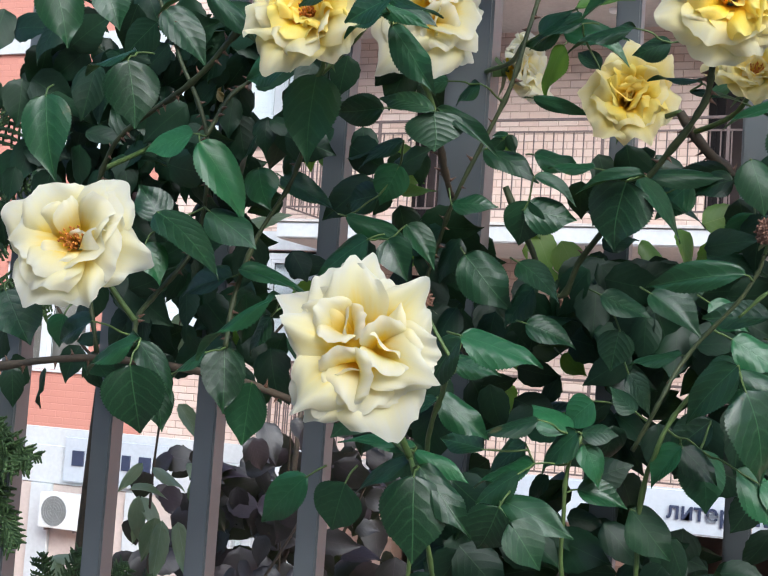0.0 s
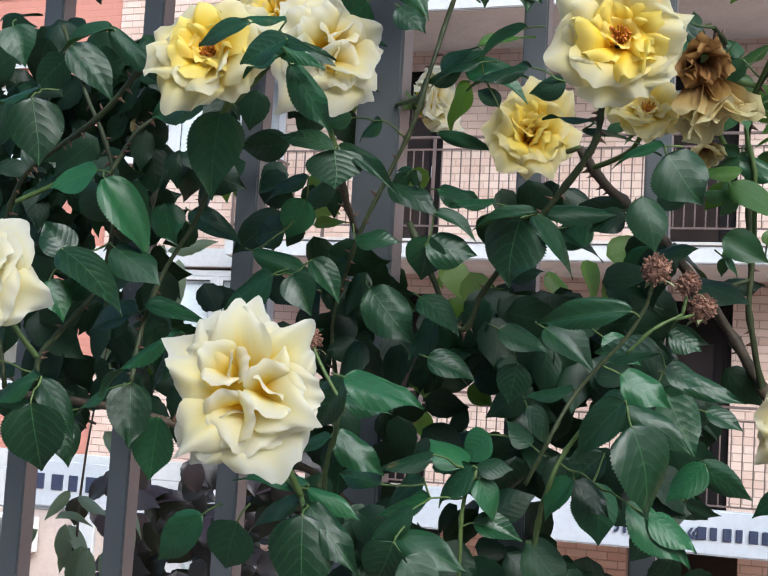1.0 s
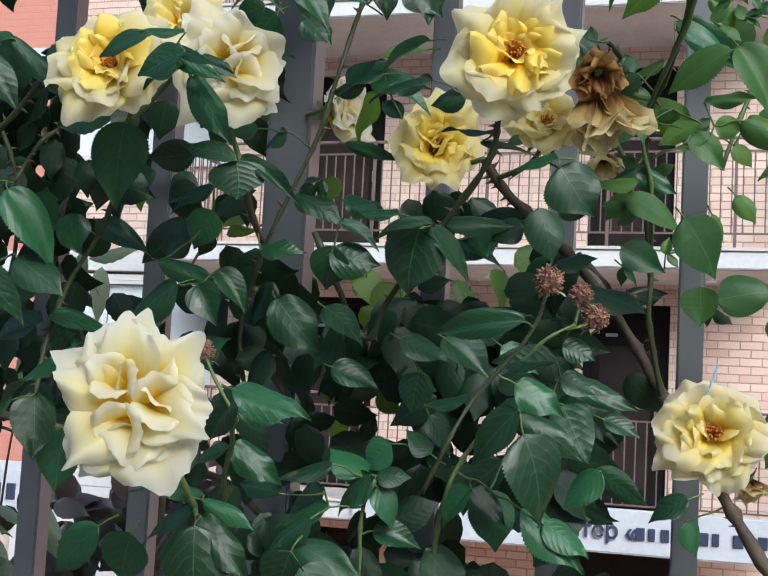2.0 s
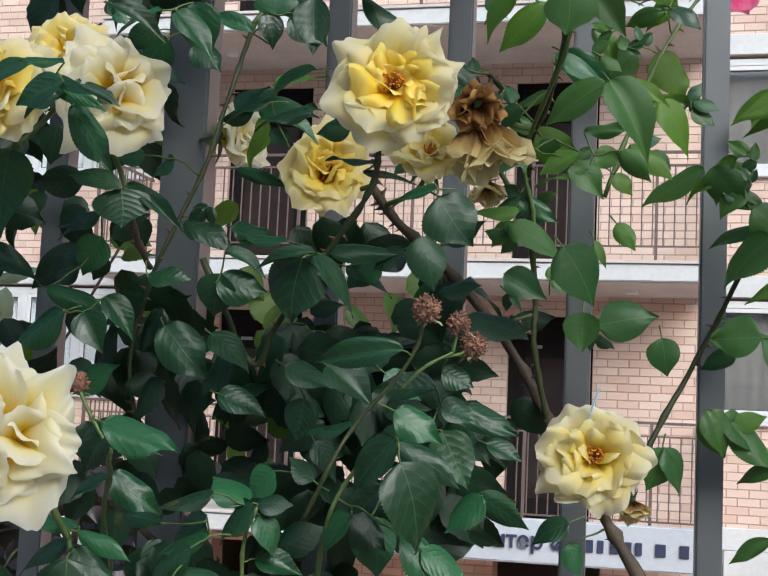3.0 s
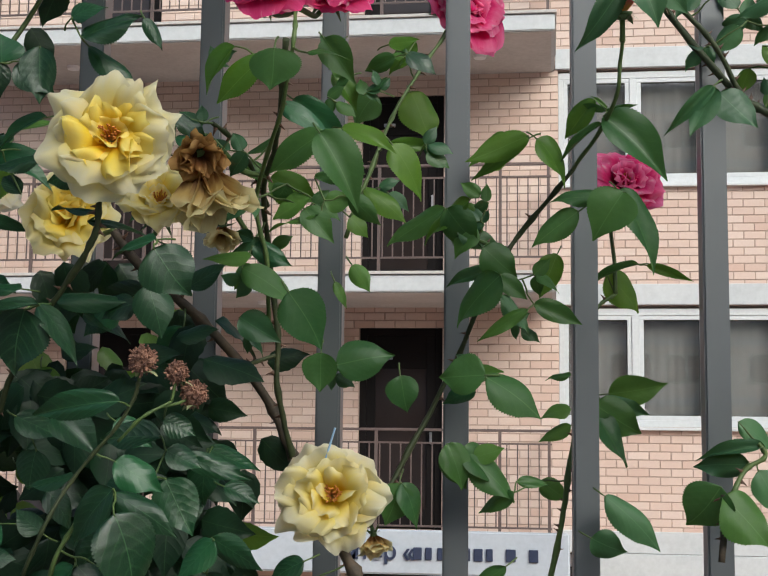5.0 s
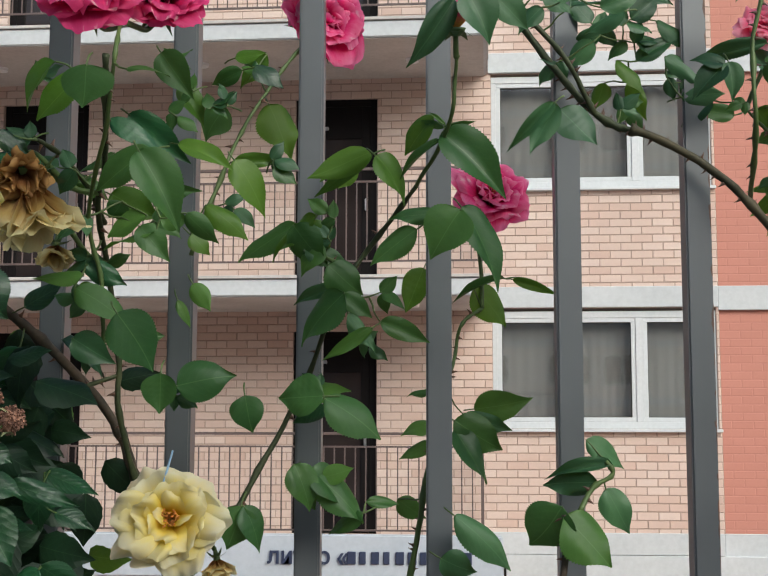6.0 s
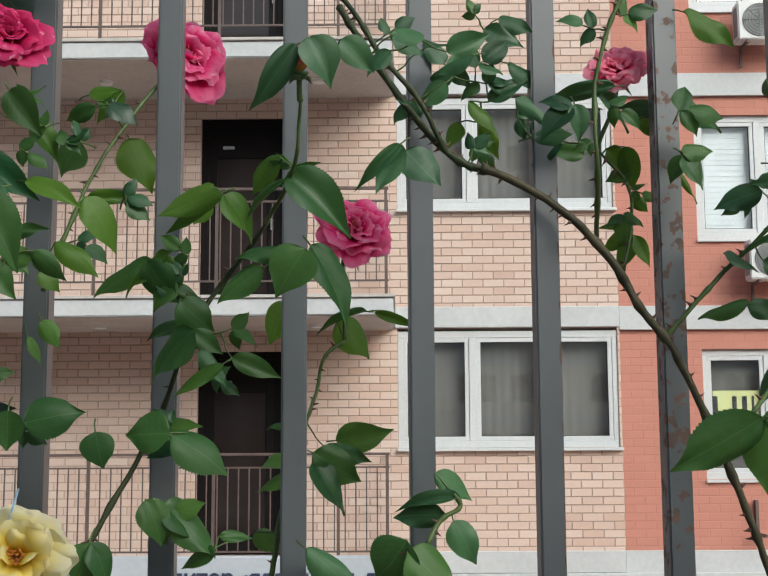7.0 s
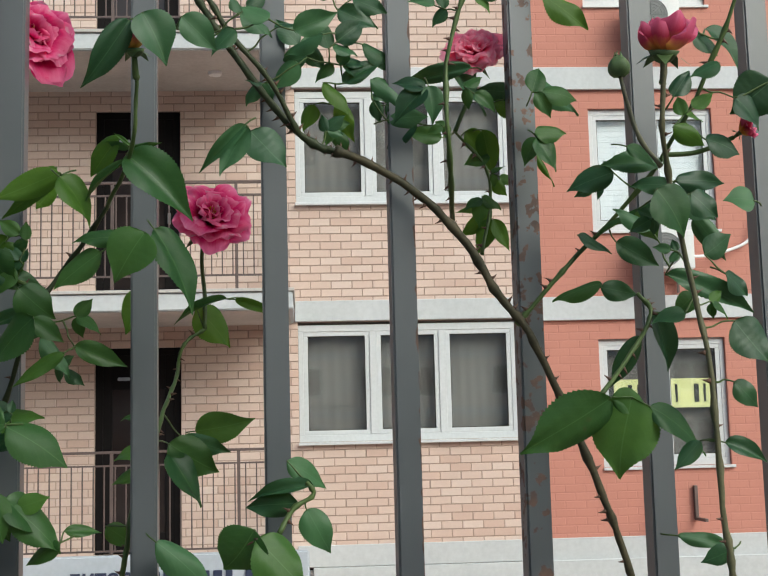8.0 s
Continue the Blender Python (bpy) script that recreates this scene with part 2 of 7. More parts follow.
wall_mid = part("wall_middle", wall_mesh(-10.2, 2.868, LOW, 10.5, WALL, 0.4, PEACHHOLES), M_MORTAR)
tagged(wall_mid, "peach brick apartment wall with running-bond courses", "wall", kind="structure")
wall_right = part("wall_east", wall_mesh(2.868, 16.0, LOW, 10.5, WALL + 0.03, 0.37, REDWINDOWS), M_REDMORTAR)
tagged(wall_right, "brick wall painted terracotta red", "wall", kind="structure")
wall_left = part("wall_west", wall_mesh(-24.0, -10.2, LOW, 10.5, WALL + 0.03, 0.37, REDWINDOWS), M_REDMORTAR)
tagged(wall_left, "brick wall painted terracotta red", "wall", kind="structure")
part("wall_back", boxes((-24, 16, WALL + 8, WALL + 8.3, LOW, 10.5)), M_OPPOSITE)
tagged(bpy.data.objects["wall_back"], "plain rear wall of the apartment house", "wall", kind="structure")
part("roof", boxes((-24.2, 16.2, WALL - 0.1, WALL + 8.4, 10.5, 10.8)), M_CONCRETE)
tagged(bpy.data.objects["roof"], "flat concrete roof slab", "roof", kind="structure")
part("wall_side_east", boxes((16, 16.3, WALL, WALL + 8.3, LOW, 10.5)), M_REDMORTAR)
tagged(bpy.data.objects["wall_side_east"], "terracotta red end wall", "wall", kind="structure")
part("wall_side_west", boxes((-24.3, -24, WALL, WALL + 8.3, LOW, 10.5)), M_REDMORTAR)
tagged(bpy.data.objects["wall_side_west"], "terracotta red end wall", "wall", kind="structure")
for n in (-1, 0, 1, 2, 3):
    part("inner_floor", boxes((-24, 16, WALL + 0.4, WALL + 8, 3.0 * n + 0.1, 3.0 * n + 0.3)), M_ROOM)
    tagged(bpy.data.objects["inner_floor" + (".%03d" % (n + 1) if n > -1 else "")], "plain storey slab inside the house", "floor", kind="structure")
for k, x in enumerate((-7.1, -3.7, -0.3, 3.2, 6.4, -10.7)):
    part("partition", boxes((x - 0.06, x + 0.06, WALL + 0.4, WALL + 4, LOW, 10.4)), M_ROOM)
    tagged(bpy.data.objects["partition" + (".%03d" % k if k else "")], "plain partition wall inside the house", "wall", kind="structure")
part("inner_wall", boxes((-24, 16, WALL + 4, WALL + 4.1, LOW, 10.4)), M_ROOM)
tagged(bpy.data.objects["inner_wall"], "dim plain wall inside the rooms", "wall", kind="structure")

# the house across the street, mirrored in the panes
opposite = thing("apartment_house", "pale apartment house across the street with white storey bands", "house", at=Matrix.Translation((0, -34, LOW)))
part("wall", boxes((-40, 40, -1, 0, 0, 22.0)), M_OPPOSITE, opposite)
part("roof", boxes((-40.3, 40.3, -9, 0.3, 22.0, 22.35)), M_CONCRETE, opposite)
for n in range(1, 8):
    part("storey_band", boxes((-40, 40, 0.002, 0.10, 3.0 * n - 0.1, 3.0 * n + 0.3)), M_BAND, opposite)
for n in range(7):
    for k in range(-4, 7):
        x, z = 3.4 * k + 0.7 * (k % 2), 3.0 * n + 0.95
        bm = boxes((x - 1.1, x + 1.1, 0.002, 0.09, z, z + 0.11), (x - 1.1, x + 1.1, 0.002, 0.09, z + 1.5, z + 1.61),
                   (x - 1.1, x - 0.99, 0.002, 0.09, z + 0.11, z + 1.5), (x + 0.99, x + 1.1, 0.002, 0.09, z + 0.11, z + 1.5), (x - 0.06, x + 0.06, 0.002, 0.09, z + 0.11, z + 1.5))
        win = part("window", bm, M_PVC, opposite)
        part("pane", boxes((x - 0.99, x - 0.06, 0.003, 0.03, z + 0.11, z + 1.5), (x + 0.06, x + 0.99, 0.003, 0.03, z + 0.11, z + 1.5)), M_DARKPANE, win)


# white storey bands
for n in (-1, 0, 1, 2):
    z = 3.0 * n + 3.0
    for name, x0, x1, y, a, b in (("trim", 0.06, 2.853, WALL - 0.05, 0.14, 0.40), ("trim", -10.19, -7.42, WALL - 0.05, 0.14, 0.40),
                                  ("trim", 2.858, 16, WALL - 0.025, 0.10, 0.40), ("trim", -24, -10.195, WALL - 0.025, 0.10, 0.40)):
        ob = part(name, bevelled(boxes((x0, x1, y, WALL + 0.02, z + a, z + b)), 0.006, 1), M_BAND)
        tagged(ob, "white painted storey band", "trim", kind="structure")


def window_unit(x0, x1, z0, z1, y, panes, backing, label):
    """A white framed window: frame, sashes, panes, sill and what hangs behind."""
    t = thing("window", label, "window", kind="", at=Matrix.Translation((x0, y, z0)))
    w, h = x1 - x0, z1 - z0
    fr, rail, half = 0.062, 0.085, 0.045
    bm = boxes((0, w, 0, 0.07, 0, rail), (0, w, 0, 0.07, h - rail, h), (0, fr, 0, 0.07, rail, h - rail), (w - fr, w, 0, 0.07, rail, h - rail))
    part("frame", bevelled(bm, 0.004, 1), M_PVC, t)
    inner = w - 2 * fr
    for k in range(panes):
        a, b = fr + inner * k / panes, fr + inner * (k + 1) / panes
        s = 0.055
        if k:
            part("mullion", bevelled(boxes((a - half, a + half, -0.004, 0.066, rail, h - rail)), 0.004, 1), M_PVC, t)
            a += half
        if k < panes - 1:
            b -= half
        sash = part("sash", bevelled(boxes((a, b, 0.008, 0.06, rail, rail + s), (a, b, 0.008, 0.06, h - rail - s, h - rail),
                                           (a, a + s, 0.008, 0.06, rail + s, h - rail - s), (b - s, b, 0.008, 0.06, rail + s, h - rail - s)), 0.004, 1), M_PVC, t)
        g = part("pane", boxes((a + s, b - s, 0.03, 0.036, rail + s, h - rail - s)), M_GLASS, sash)
        g.visible_shadow = False
        part("gasket", boxes((a + s, b - s, 0.02, 0.03, rail + s, rail + s + 0.008), (a + s, b - s, 0.02, 0.03, h - rail - s - 0.012, h - rail - s),
                             (a + s, a + s + 0.008, 0.02, 0.03, rail + s + 0.008, h - rail - s - 0.012),
                             (b - s - 0.008, b - s, 0.02, 0.03, rail + s + 0.008, h - rail - s - 0.012)), M_DARK, sash)
    part("sill", bevelled(boxes((-0.01, w + 0.04, -0.09, 0.02, -0.04, -0.004)), 0.004, 1), M_PVC, t)
    if backing == "blind":
        n = int(h / 0.075)
        for k in range(n):
            z = 0.06 + (h - 0.12) * k / n
            part("slat", boxes((0.08, w - 0.08, 0.10, 0.112, z, z + 0.068)), M_BLIND, t)
    elif backing:
        bm = bmesh.new()
        cols = 46
        for a, b in ((0.05, 0.37 * w), (0.375 * w, 0.66 * w), (0.665 * w, w - 0.05)) if backing == "curtain" else ((0.05, w - 0.05),):
            xs = [a + (b - a) * k / cols for k in range(cols + 1)]
            low = [bm.verts.new((x, 0.18 + 0.0028 * math.sin(k * 0.9), -0.3)) for k, x in enumerate(xs)]
            high = [bm.verts.new((x, 0.18 + 0.0024 * math.sin(k * 0.9 + 0.2), h)) for k, x in enumerate(xs)]
            for k in range(cols):
                bm.faces.new((low[k], low[k + 1], high[k + 1], high[k]))
        part("curtain", bm, M_CURTAIN, t, smooth=True)
    return t


for o in WINDOWS:
    blind = o[0] < -5
    window_unit(o[0], o[1], o[2], o[3] - 0.03, WALL + 0.01, 3, "blind" if blind else "curtain",
                "white three-pane window with drawn white blinds" if blind else "white plastic three-pane window with dim room behind")
for o in REDWINDOWS:
    blind = o[2] > 3
    window_unit(*o, WALL + 0.08, 2, "blind" if blind else "sheer",
                "white two-pane window with closed horizontal blinds" if blind else "white plastic two-pane window in the red wall")


def balcony_door(x0, x1, z0, z1):
    t = thing("balcony_door", "dark brown glazed balcony door with metal closer", "door", "balcony doors", at=Matrix.Translation((x0, WALL + 0.06, z0)))
    w, h = x1 - x0, z1 - z0
    f = 0.09
    part("frame", bevelled(boxes((0, f, 0, 0.08, 0, h), (w - f, w, 0, 0.08, 0, h), (f, w - f, 0, 0.08, h - f, h)), 0.004, 1), M_DOOR, t)
    leaf = part("door_leaf", bevelled(boxes((f, f + 0.11, 0.015, 0.07, 0.02, h - f), (w - f - 0.11, w - f, 0.015, 0.07, 0.02, h - f),
                                            (f + 0.11, w - f - 0.11, 0.015, 0.07, h - f - 0.42, h - f),
                                            (f + 0.11, w - f - 0.11, 0.015, 0.07, 0.02, 0.25)), 0.004, 1), M_DOOR, t)
    g = part("pane", boxes((f + 0.11, w - f - 0.11, 0.04, 0.046, 0.25, h - f - 0.42)), M_DOORGLASS, leaf)
    part("door_closer", bevelled(boxes((w * 0.26, w * 0.40, -0.03, 0.015, h - 0.40, h - 0.36)), 0.006, 2), M_STEEL, leaf, "small metal door closer")
    part("door_handle", bevelled(boxes((w - f - 0.07, w - f - 0.04, -0.03, 0.015, 1.05, 1.2)), 0.006, 2), M_STEEL, leaf, "metal door handle")
    return t


def tinted_material():
    m, nt, b = material("brown_tinted_glass", 0.06)
    col = ramp(nt, noise_node(nt, 1.2, 2), [(0.3, (0.018, 0.013, 0.012)), (0.7, (0.032, 0.024, 0.022))])
    nt.links.new(col, b.inputs["Base Color"])
    return m


M_DOORGLASS = tinted_material()
M_STEEL = mottled("brushed_steel", (0.42, 0.42, 0.42), (0.55, 0.55, 0.55), 20, 0.35, metal=0.9)
for o in DOORS:
    balcony_door(*o)

# ---------------------------------------------------------------- balconies
for n in (0, 1, 2):
    z = 3.0 * n + 0.125
    slab = part("balcony_slab", bevelled(boxes((-7.40, 0.05, SLAB, WALL - 0.002, z, z + 0.195)), 0.012, 2), M_BAND)
    tagged(slab, "white-edged concrete balcony slab on the brick wall", "balcony", "balcony slabs", kind="structure")
    under = part("soffit", boxes((-7.36, 0.01, SLAB + 0.03, WALL - 0.004, z - 0.012, z - 0.003)), M_CONCRETE, slab)
    part("cover_strip", bevelled(boxes((-7.42, 0.07, SLAB - 0.025, WALL - 0.003, z + 0.199, z + 0.235)), 0.004, 1), M_CONCRETE, slab)
    for x in (-3.45, -0.85, -6.0):
        bm = bmesh.new()
        cylinder(bm, (x, SLAB + 0.85, z - 0.05), (x, SLAB + 0.85, z - 0.013), 0.075, 0.085, 20)
        part("ceiling_lamp", bm, M_BLIND, slab, "small round white lamp", smooth=False)

    t = thing("balcony_railing", "thin brown metal balcony railing with upright bars", "railing", "balcony railings", at=Matrix.Translation((0, SLAB + 0.04, z + 0.235)))
    ends = (-7.35, 0.0)
    part("top_rail", bevelled(boxes((ends[0], ends[1], -0.02, 0.02, 1.205, 1.235)), 0.004, 1), M_RAIL, t)
    part("upper_rail", boxes((ends[0], ends[1], -0.012, 0.012, 1.065, 1.085)), M_RAIL, t)
    part("bottom_rail", boxes((ends[0], ends[1], -0.012, 0.012, 0.15, 0.17)), M_RAIL, t)
    posts = (-0.03, -0.57, -1.95, -3.34, -4.72, -6.1, -7.33)
    for x in posts:
        part("post", boxes((x - 0.017, x + 0.017, -0.017, 0.017, 0, 1.205)), M_RAIL, t)
    for y0 in (0.0,):
        x = -0.14
        while x > -7.3:
            if all(abs(x - p) > 0.04 for p in posts):
                part("baluster", boxes((x - 0.007, x + 0.007, -0.007, 0.007, 0.17, 1.065)), M_RAIL, t)
            x -= 0.118
    for x in ends:
        xe = x - 0.03 if x == 0 else x + 0.03
        part("side_rail", boxes((xe - 0.015, xe + 0.015, 0.03, 1.55, 1.205, 1.235)), M_RAIL, t)
        part("side_rail", boxes((xe - 0.01, xe + 0.01, 0.03, 1.55, 0.15, 0.17)), M_RAIL, t)
        y = 0.15
        while y < 1.5:
            part("baluster", boxes((xe - 0.007, xe + 0.007, y - 0.007, y + 0.007, 0.17, 1.205)), M_RAIL, t)
            y += 0.118

# ---------------------------------------------------------------- fence
PHI = 0.05175


def along(s, d, z):
    """A place by the fence: s along it, d behind it (towards the house), z up."""
    return Vector((s * math.cos(PHI) - d * math.sin(PHI), s * math.sin(PHI) + d * math.cos(PHI), z))


FENCE_AT = pose(0, 0, 0, 0, 0, math.degrees(PHI))
fence = thing("fence", "grey painted steel fence of square upright bars", "fence", at=FENCE_AT)
for x in (-0.669,):
    part("post", bevelled(boxes((x - 0.024, x + 0.024, -0.02, 0.02, 0.03, 2.75)), 0.003, 2), M_FENCE, fence, "wider grey steel post")
bars = [0.127 * k for k in range(-4, 12)] + [-0.813 - 0.1275 * k for k in range(0, 12)]
bar_meshes = [mesh_of("bar", bevelled(boxes((-0.0125, 0.0125, -0.014, 0.014, 0.10, 2.7)), 0.002, 2), m) for m in (M_FENCE, M_RUSTY, M_EDGE)]
for x in bars:
    ob = new("bar", bar_meshes[1 if abs(x - 0.381) < 0.01 else 2 if abs(x - 0.254) < 0.01 else 0])
    ob.parent = fence
    ob.location = (x, 0, 0)
for z in (0.18, 2.55):
    part("rail", bevelled(boxes((-2.4, 1.6, 0.018, 0.045, z, z + 0.04)), 0.003, 1), M_FENCE, fence)
part("kerb", bevelled(boxes((-2.6, 1.8, -0.06, 0.10, -0.02, 0.10)), 0.01, 2), M_CONCRETE, at=FENCE_AT)
tagged(bpy.data.objects["kerb"], "low concrete kerb under the fence", "kerb", kind="structure")

# ---------------------------------------------------------------- plant materials
def uv_axes(nt):
    u = nt.nodes.new("ShaderNodeUVMap")
    s = nt.nodes.new("ShaderNodeSeparateXYZ")
    nt.links.new(u.outputs[0], s.inputs[0])
    return s.outputs[0], s.outputs[1]


def leaf_material(name, dark, light, vein, through, island=False, rough=0.32, gloss=0.58, pucker=1.0, ribbed=0.10):
    """A rose leaflet: fine veins in shallow grooves, slightly see-through; tone, gloss and pucker shift from leaf to leaf."""
    m, nt, b = material(name, rough, 0, 0.45)
    x, y = uv_axes(nt)
    y = maths(nt, "ABSOLUTE", maths(nt, "SUBTRACT", y, 0.5))
    if island:
        g = nt.nodes.new("ShaderNodeNewGeometry")
        rnd = g.outputs["Random Per Island"]
    else:
        rnd = nt.nodes.new("ShaderNodeObjectInfo").outputs["Random"]
    other = maths(nt, "FRACT", maths(nt, "MULTIPLY", rnd, 17.3))
    third = maths(nt, "FRACT", maths(nt, "MULTIPLY", rnd, 71.7))
    sway = maths(nt, "MULTIPLY", noise_node(nt, 3.0, 3), 0.9)
    count = maths(nt, "MULTIPLY_ADD", other, 1.6, 5.4)
    ribs = maths(nt, "SUBTRACT", maths(nt, "MULTIPLY", x, count), maths(nt, "MULTIPLY", maths(nt, "POWER", y, 1.3), 6.6))
    ribs = maths(nt, "FRACT", maths(nt, "ADD", maths(nt, "ADD", ribs, sway), third))
    ribs = maths(nt, "SUBTRACT", 0.5, maths(nt, "ABSOLUTE", maths(nt, "SUBTRACT", ribs, 0.5)))
    groove = maths(nt, "SMOOTH_MIN", maths(nt, "MULTIPLY", ribs, 7.0), 1.0, 0.5)
    dome = maths(nt, "SMOOTH_MIN", maths(nt, "MULTIPLY", ribs, 2.4), 0.9, 0.8)
    mid = maths(nt, "SMOOTH_MIN", maths(nt, "MULTIPLY", y, 75.0), 1.0, 0.3)
    base = ramp(nt, rnd, [(0.0, dark), (0.65, tuple(0.66 * p + 0.34 * q for p, q in zip(dark, light))), (1.0, light)])
    geo = nt.nodes.new("ShaderNodeNewGeometry")
    n = nt.nodes.new("ShaderNodeTexNoise")
    n.inputs["Scale"].default_value, n.inputs["Detail"].default_value = 90, 4
    nt.links.new(geo.outputs["Position"], n.inputs["Vector"])
    net = nt.nodes.new("ShaderNodeTexVoronoi")
    net.feature = "DISTANCE_TO_EDGE"
    net.inputs["Scale"].default_value = 30
    nt.links.new(nt.nodes.new("ShaderNodeUVMap").outputs[0], net.inputs["Vector"])
    mesh = maths(nt, "MINIMUM", maths(nt, "MULTIPLY", net.outputs["Distance"], 7.0), 1.0)
    col = mixed(nt, maths(nt, "MULTIPLY", n.outputs["Fac"], 0.4), base, tuple(c * 0.55 for c in dark))
    rib = maths(nt, "MULTIPLY", maths(nt, "SUBTRACT", 1.0, maths(nt, "MINIMUM", groove, 1.0)), ribbed)
    col = mixed(nt, rib, col, vein)
    col = mixed(nt, maths(nt, "MULTIPLY", maths(nt, "SUBTRACT", 1.0, mesh), 0.07), col, vein)
    midmask = maths(nt, "MULTIPLY", maths(nt, "SUBTRACT", 1.0, maths(nt, "MINIMUM", mid, 1.0)), 0.55)
    col = mixed(nt, midmask, col, vein)
    spots = nt.nodes.new("ShaderNodeTexNoise")
    spots.inputs["Scale"].default_value, spots.inputs["Detail"].default_value = 35, 5
    nt.links.new(geo.outputs["Position"], spots.inputs["Vector"])
    blot = ramp(nt, spots.outputs["Fac"], [(0.70, (0, 0, 0)), (0.74, (1, 1, 1))])
    col = mixed(nt, maths(nt, "MULTIPLY", blot, 0.5), col, (0.10, 0.075, 0.03))
    nt.links.new(col, b.inputs["Base Color"])
    depth = maths(nt, "MULTIPLY_ADD", maths(nt, "POWER", other, 2.0), 0.9, 0.42)
    h = maths(nt, "MULTIPLY", maths(nt, "MULTIPLY", maths(nt, "ADD", maths(nt, "MULTIPLY", groove, 0.22), dome), mid), depth)
    h = maths(nt, "ADD", h, maths(nt, "MULTIPLY", mesh, 0.10))
    h = maths(nt, "ADD", h, maths(nt, "MULTIPLY", n.outputs["Fac"], 0.8))
    bump(nt, b, h, 0.15 * pucker, 0.0009)
    shine = maths(nt, "MULTIPLY_ADD", third, 0.16, rough - 0.15)
    nt.links.new(maths(nt, "MULTIPLY_ADD", n.outputs["Fac"], 0.20, shine), b.inputs["Roughness"])
    b.inputs["Specular IOR Level"].default_value = gloss
    tr = nt.nodes.new("ShaderNodeBsdfTranslucent")
    nt.links.new(mixed(nt, 0.5, col, (0.16, 0.30, 0.03)), tr.inputs["Color"])
    mx = nt.nodes.new("ShaderNodeMixShader")
    mx.inputs[0].default_value = through
    nt.links.new(b.outputs[0], mx.inputs[1])
    nt.links.new(tr.outputs[0], mx.inputs[2])
    nt.links.new(mx.outputs[0], nt.nodes["Material Output"].inputs["Surface"])
    return m


OLD_DARK, OLD_LIGHT, YOUNG_DARK, YOUNG_LIGHT = (0.0028, 0.0205, 0.0068), (0.020, 0.108, 0.036), (0.019, 0.080, 0.022), (0.100, 0.222, 0.034)
M_OLD = leaf_material("mature_leaf", OLD_DARK, OLD_LIGHT, (0.06, 0.15, 0.055), 0.08, rough=0.37, gloss=0.44, pucker=1.6, ribbed=0.17)
M_YOUNG = leaf_material("young_leaf", YOUNG_DARK, YOUNG_LIGHT, (0.13, 0.26, 0.08), 0.36, rough=0.46, gloss=0.42, pucker=0.6, ribbed=0.06)
M_GROWN = leaf_material("grown_leaf", (0.011, 0.052, 0.020), (0.074, 0.190, 0.072), (0.11, 0.24, 0.10), 0.22, rough=0.46, gloss=0.42, pucker=0.45, ribbed=0.05)
# mature leaf copied darker: the bush's inner shade is put into its colour
M_SHADELEAF = leaf_material("shade_dark_leaf", (0.003, 0.016, 0.0075), (0.010, 0.038, 0.016), (0.04, 0.10, 0.035), 0.08, island=True, rough=0.45, gloss=0.3)
M_FRESH = leaf_material("fresh_lime_leaf", (0.052, 0.140, 0.012), (0.115, 0.235, 0.020), (0.17, 0.30, 0.06), 0.42, rough=0.44, gloss=0.42, pucker=0.6, ribbed=0.06)
# besides the translucency, light through the leaf is put into this lime colour
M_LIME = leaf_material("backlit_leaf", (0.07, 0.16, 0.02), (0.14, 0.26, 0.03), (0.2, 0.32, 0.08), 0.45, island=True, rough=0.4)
M_PURPLE = leaf_material("purple_leaf", (0.009, 0.005, 0.008), (0.030, 0.016, 0.024), (0.05, 0.03, 0.04), 0.15, island=True, rough=0.45)
M_PALELEAF = leaf_material("pale_shrub_leaf", (0.15, 0.21, 0.13), (0.28, 0.34, 0.24), (0.36, 0.42, 0.32), 0.3, island=True, rough=0.5)


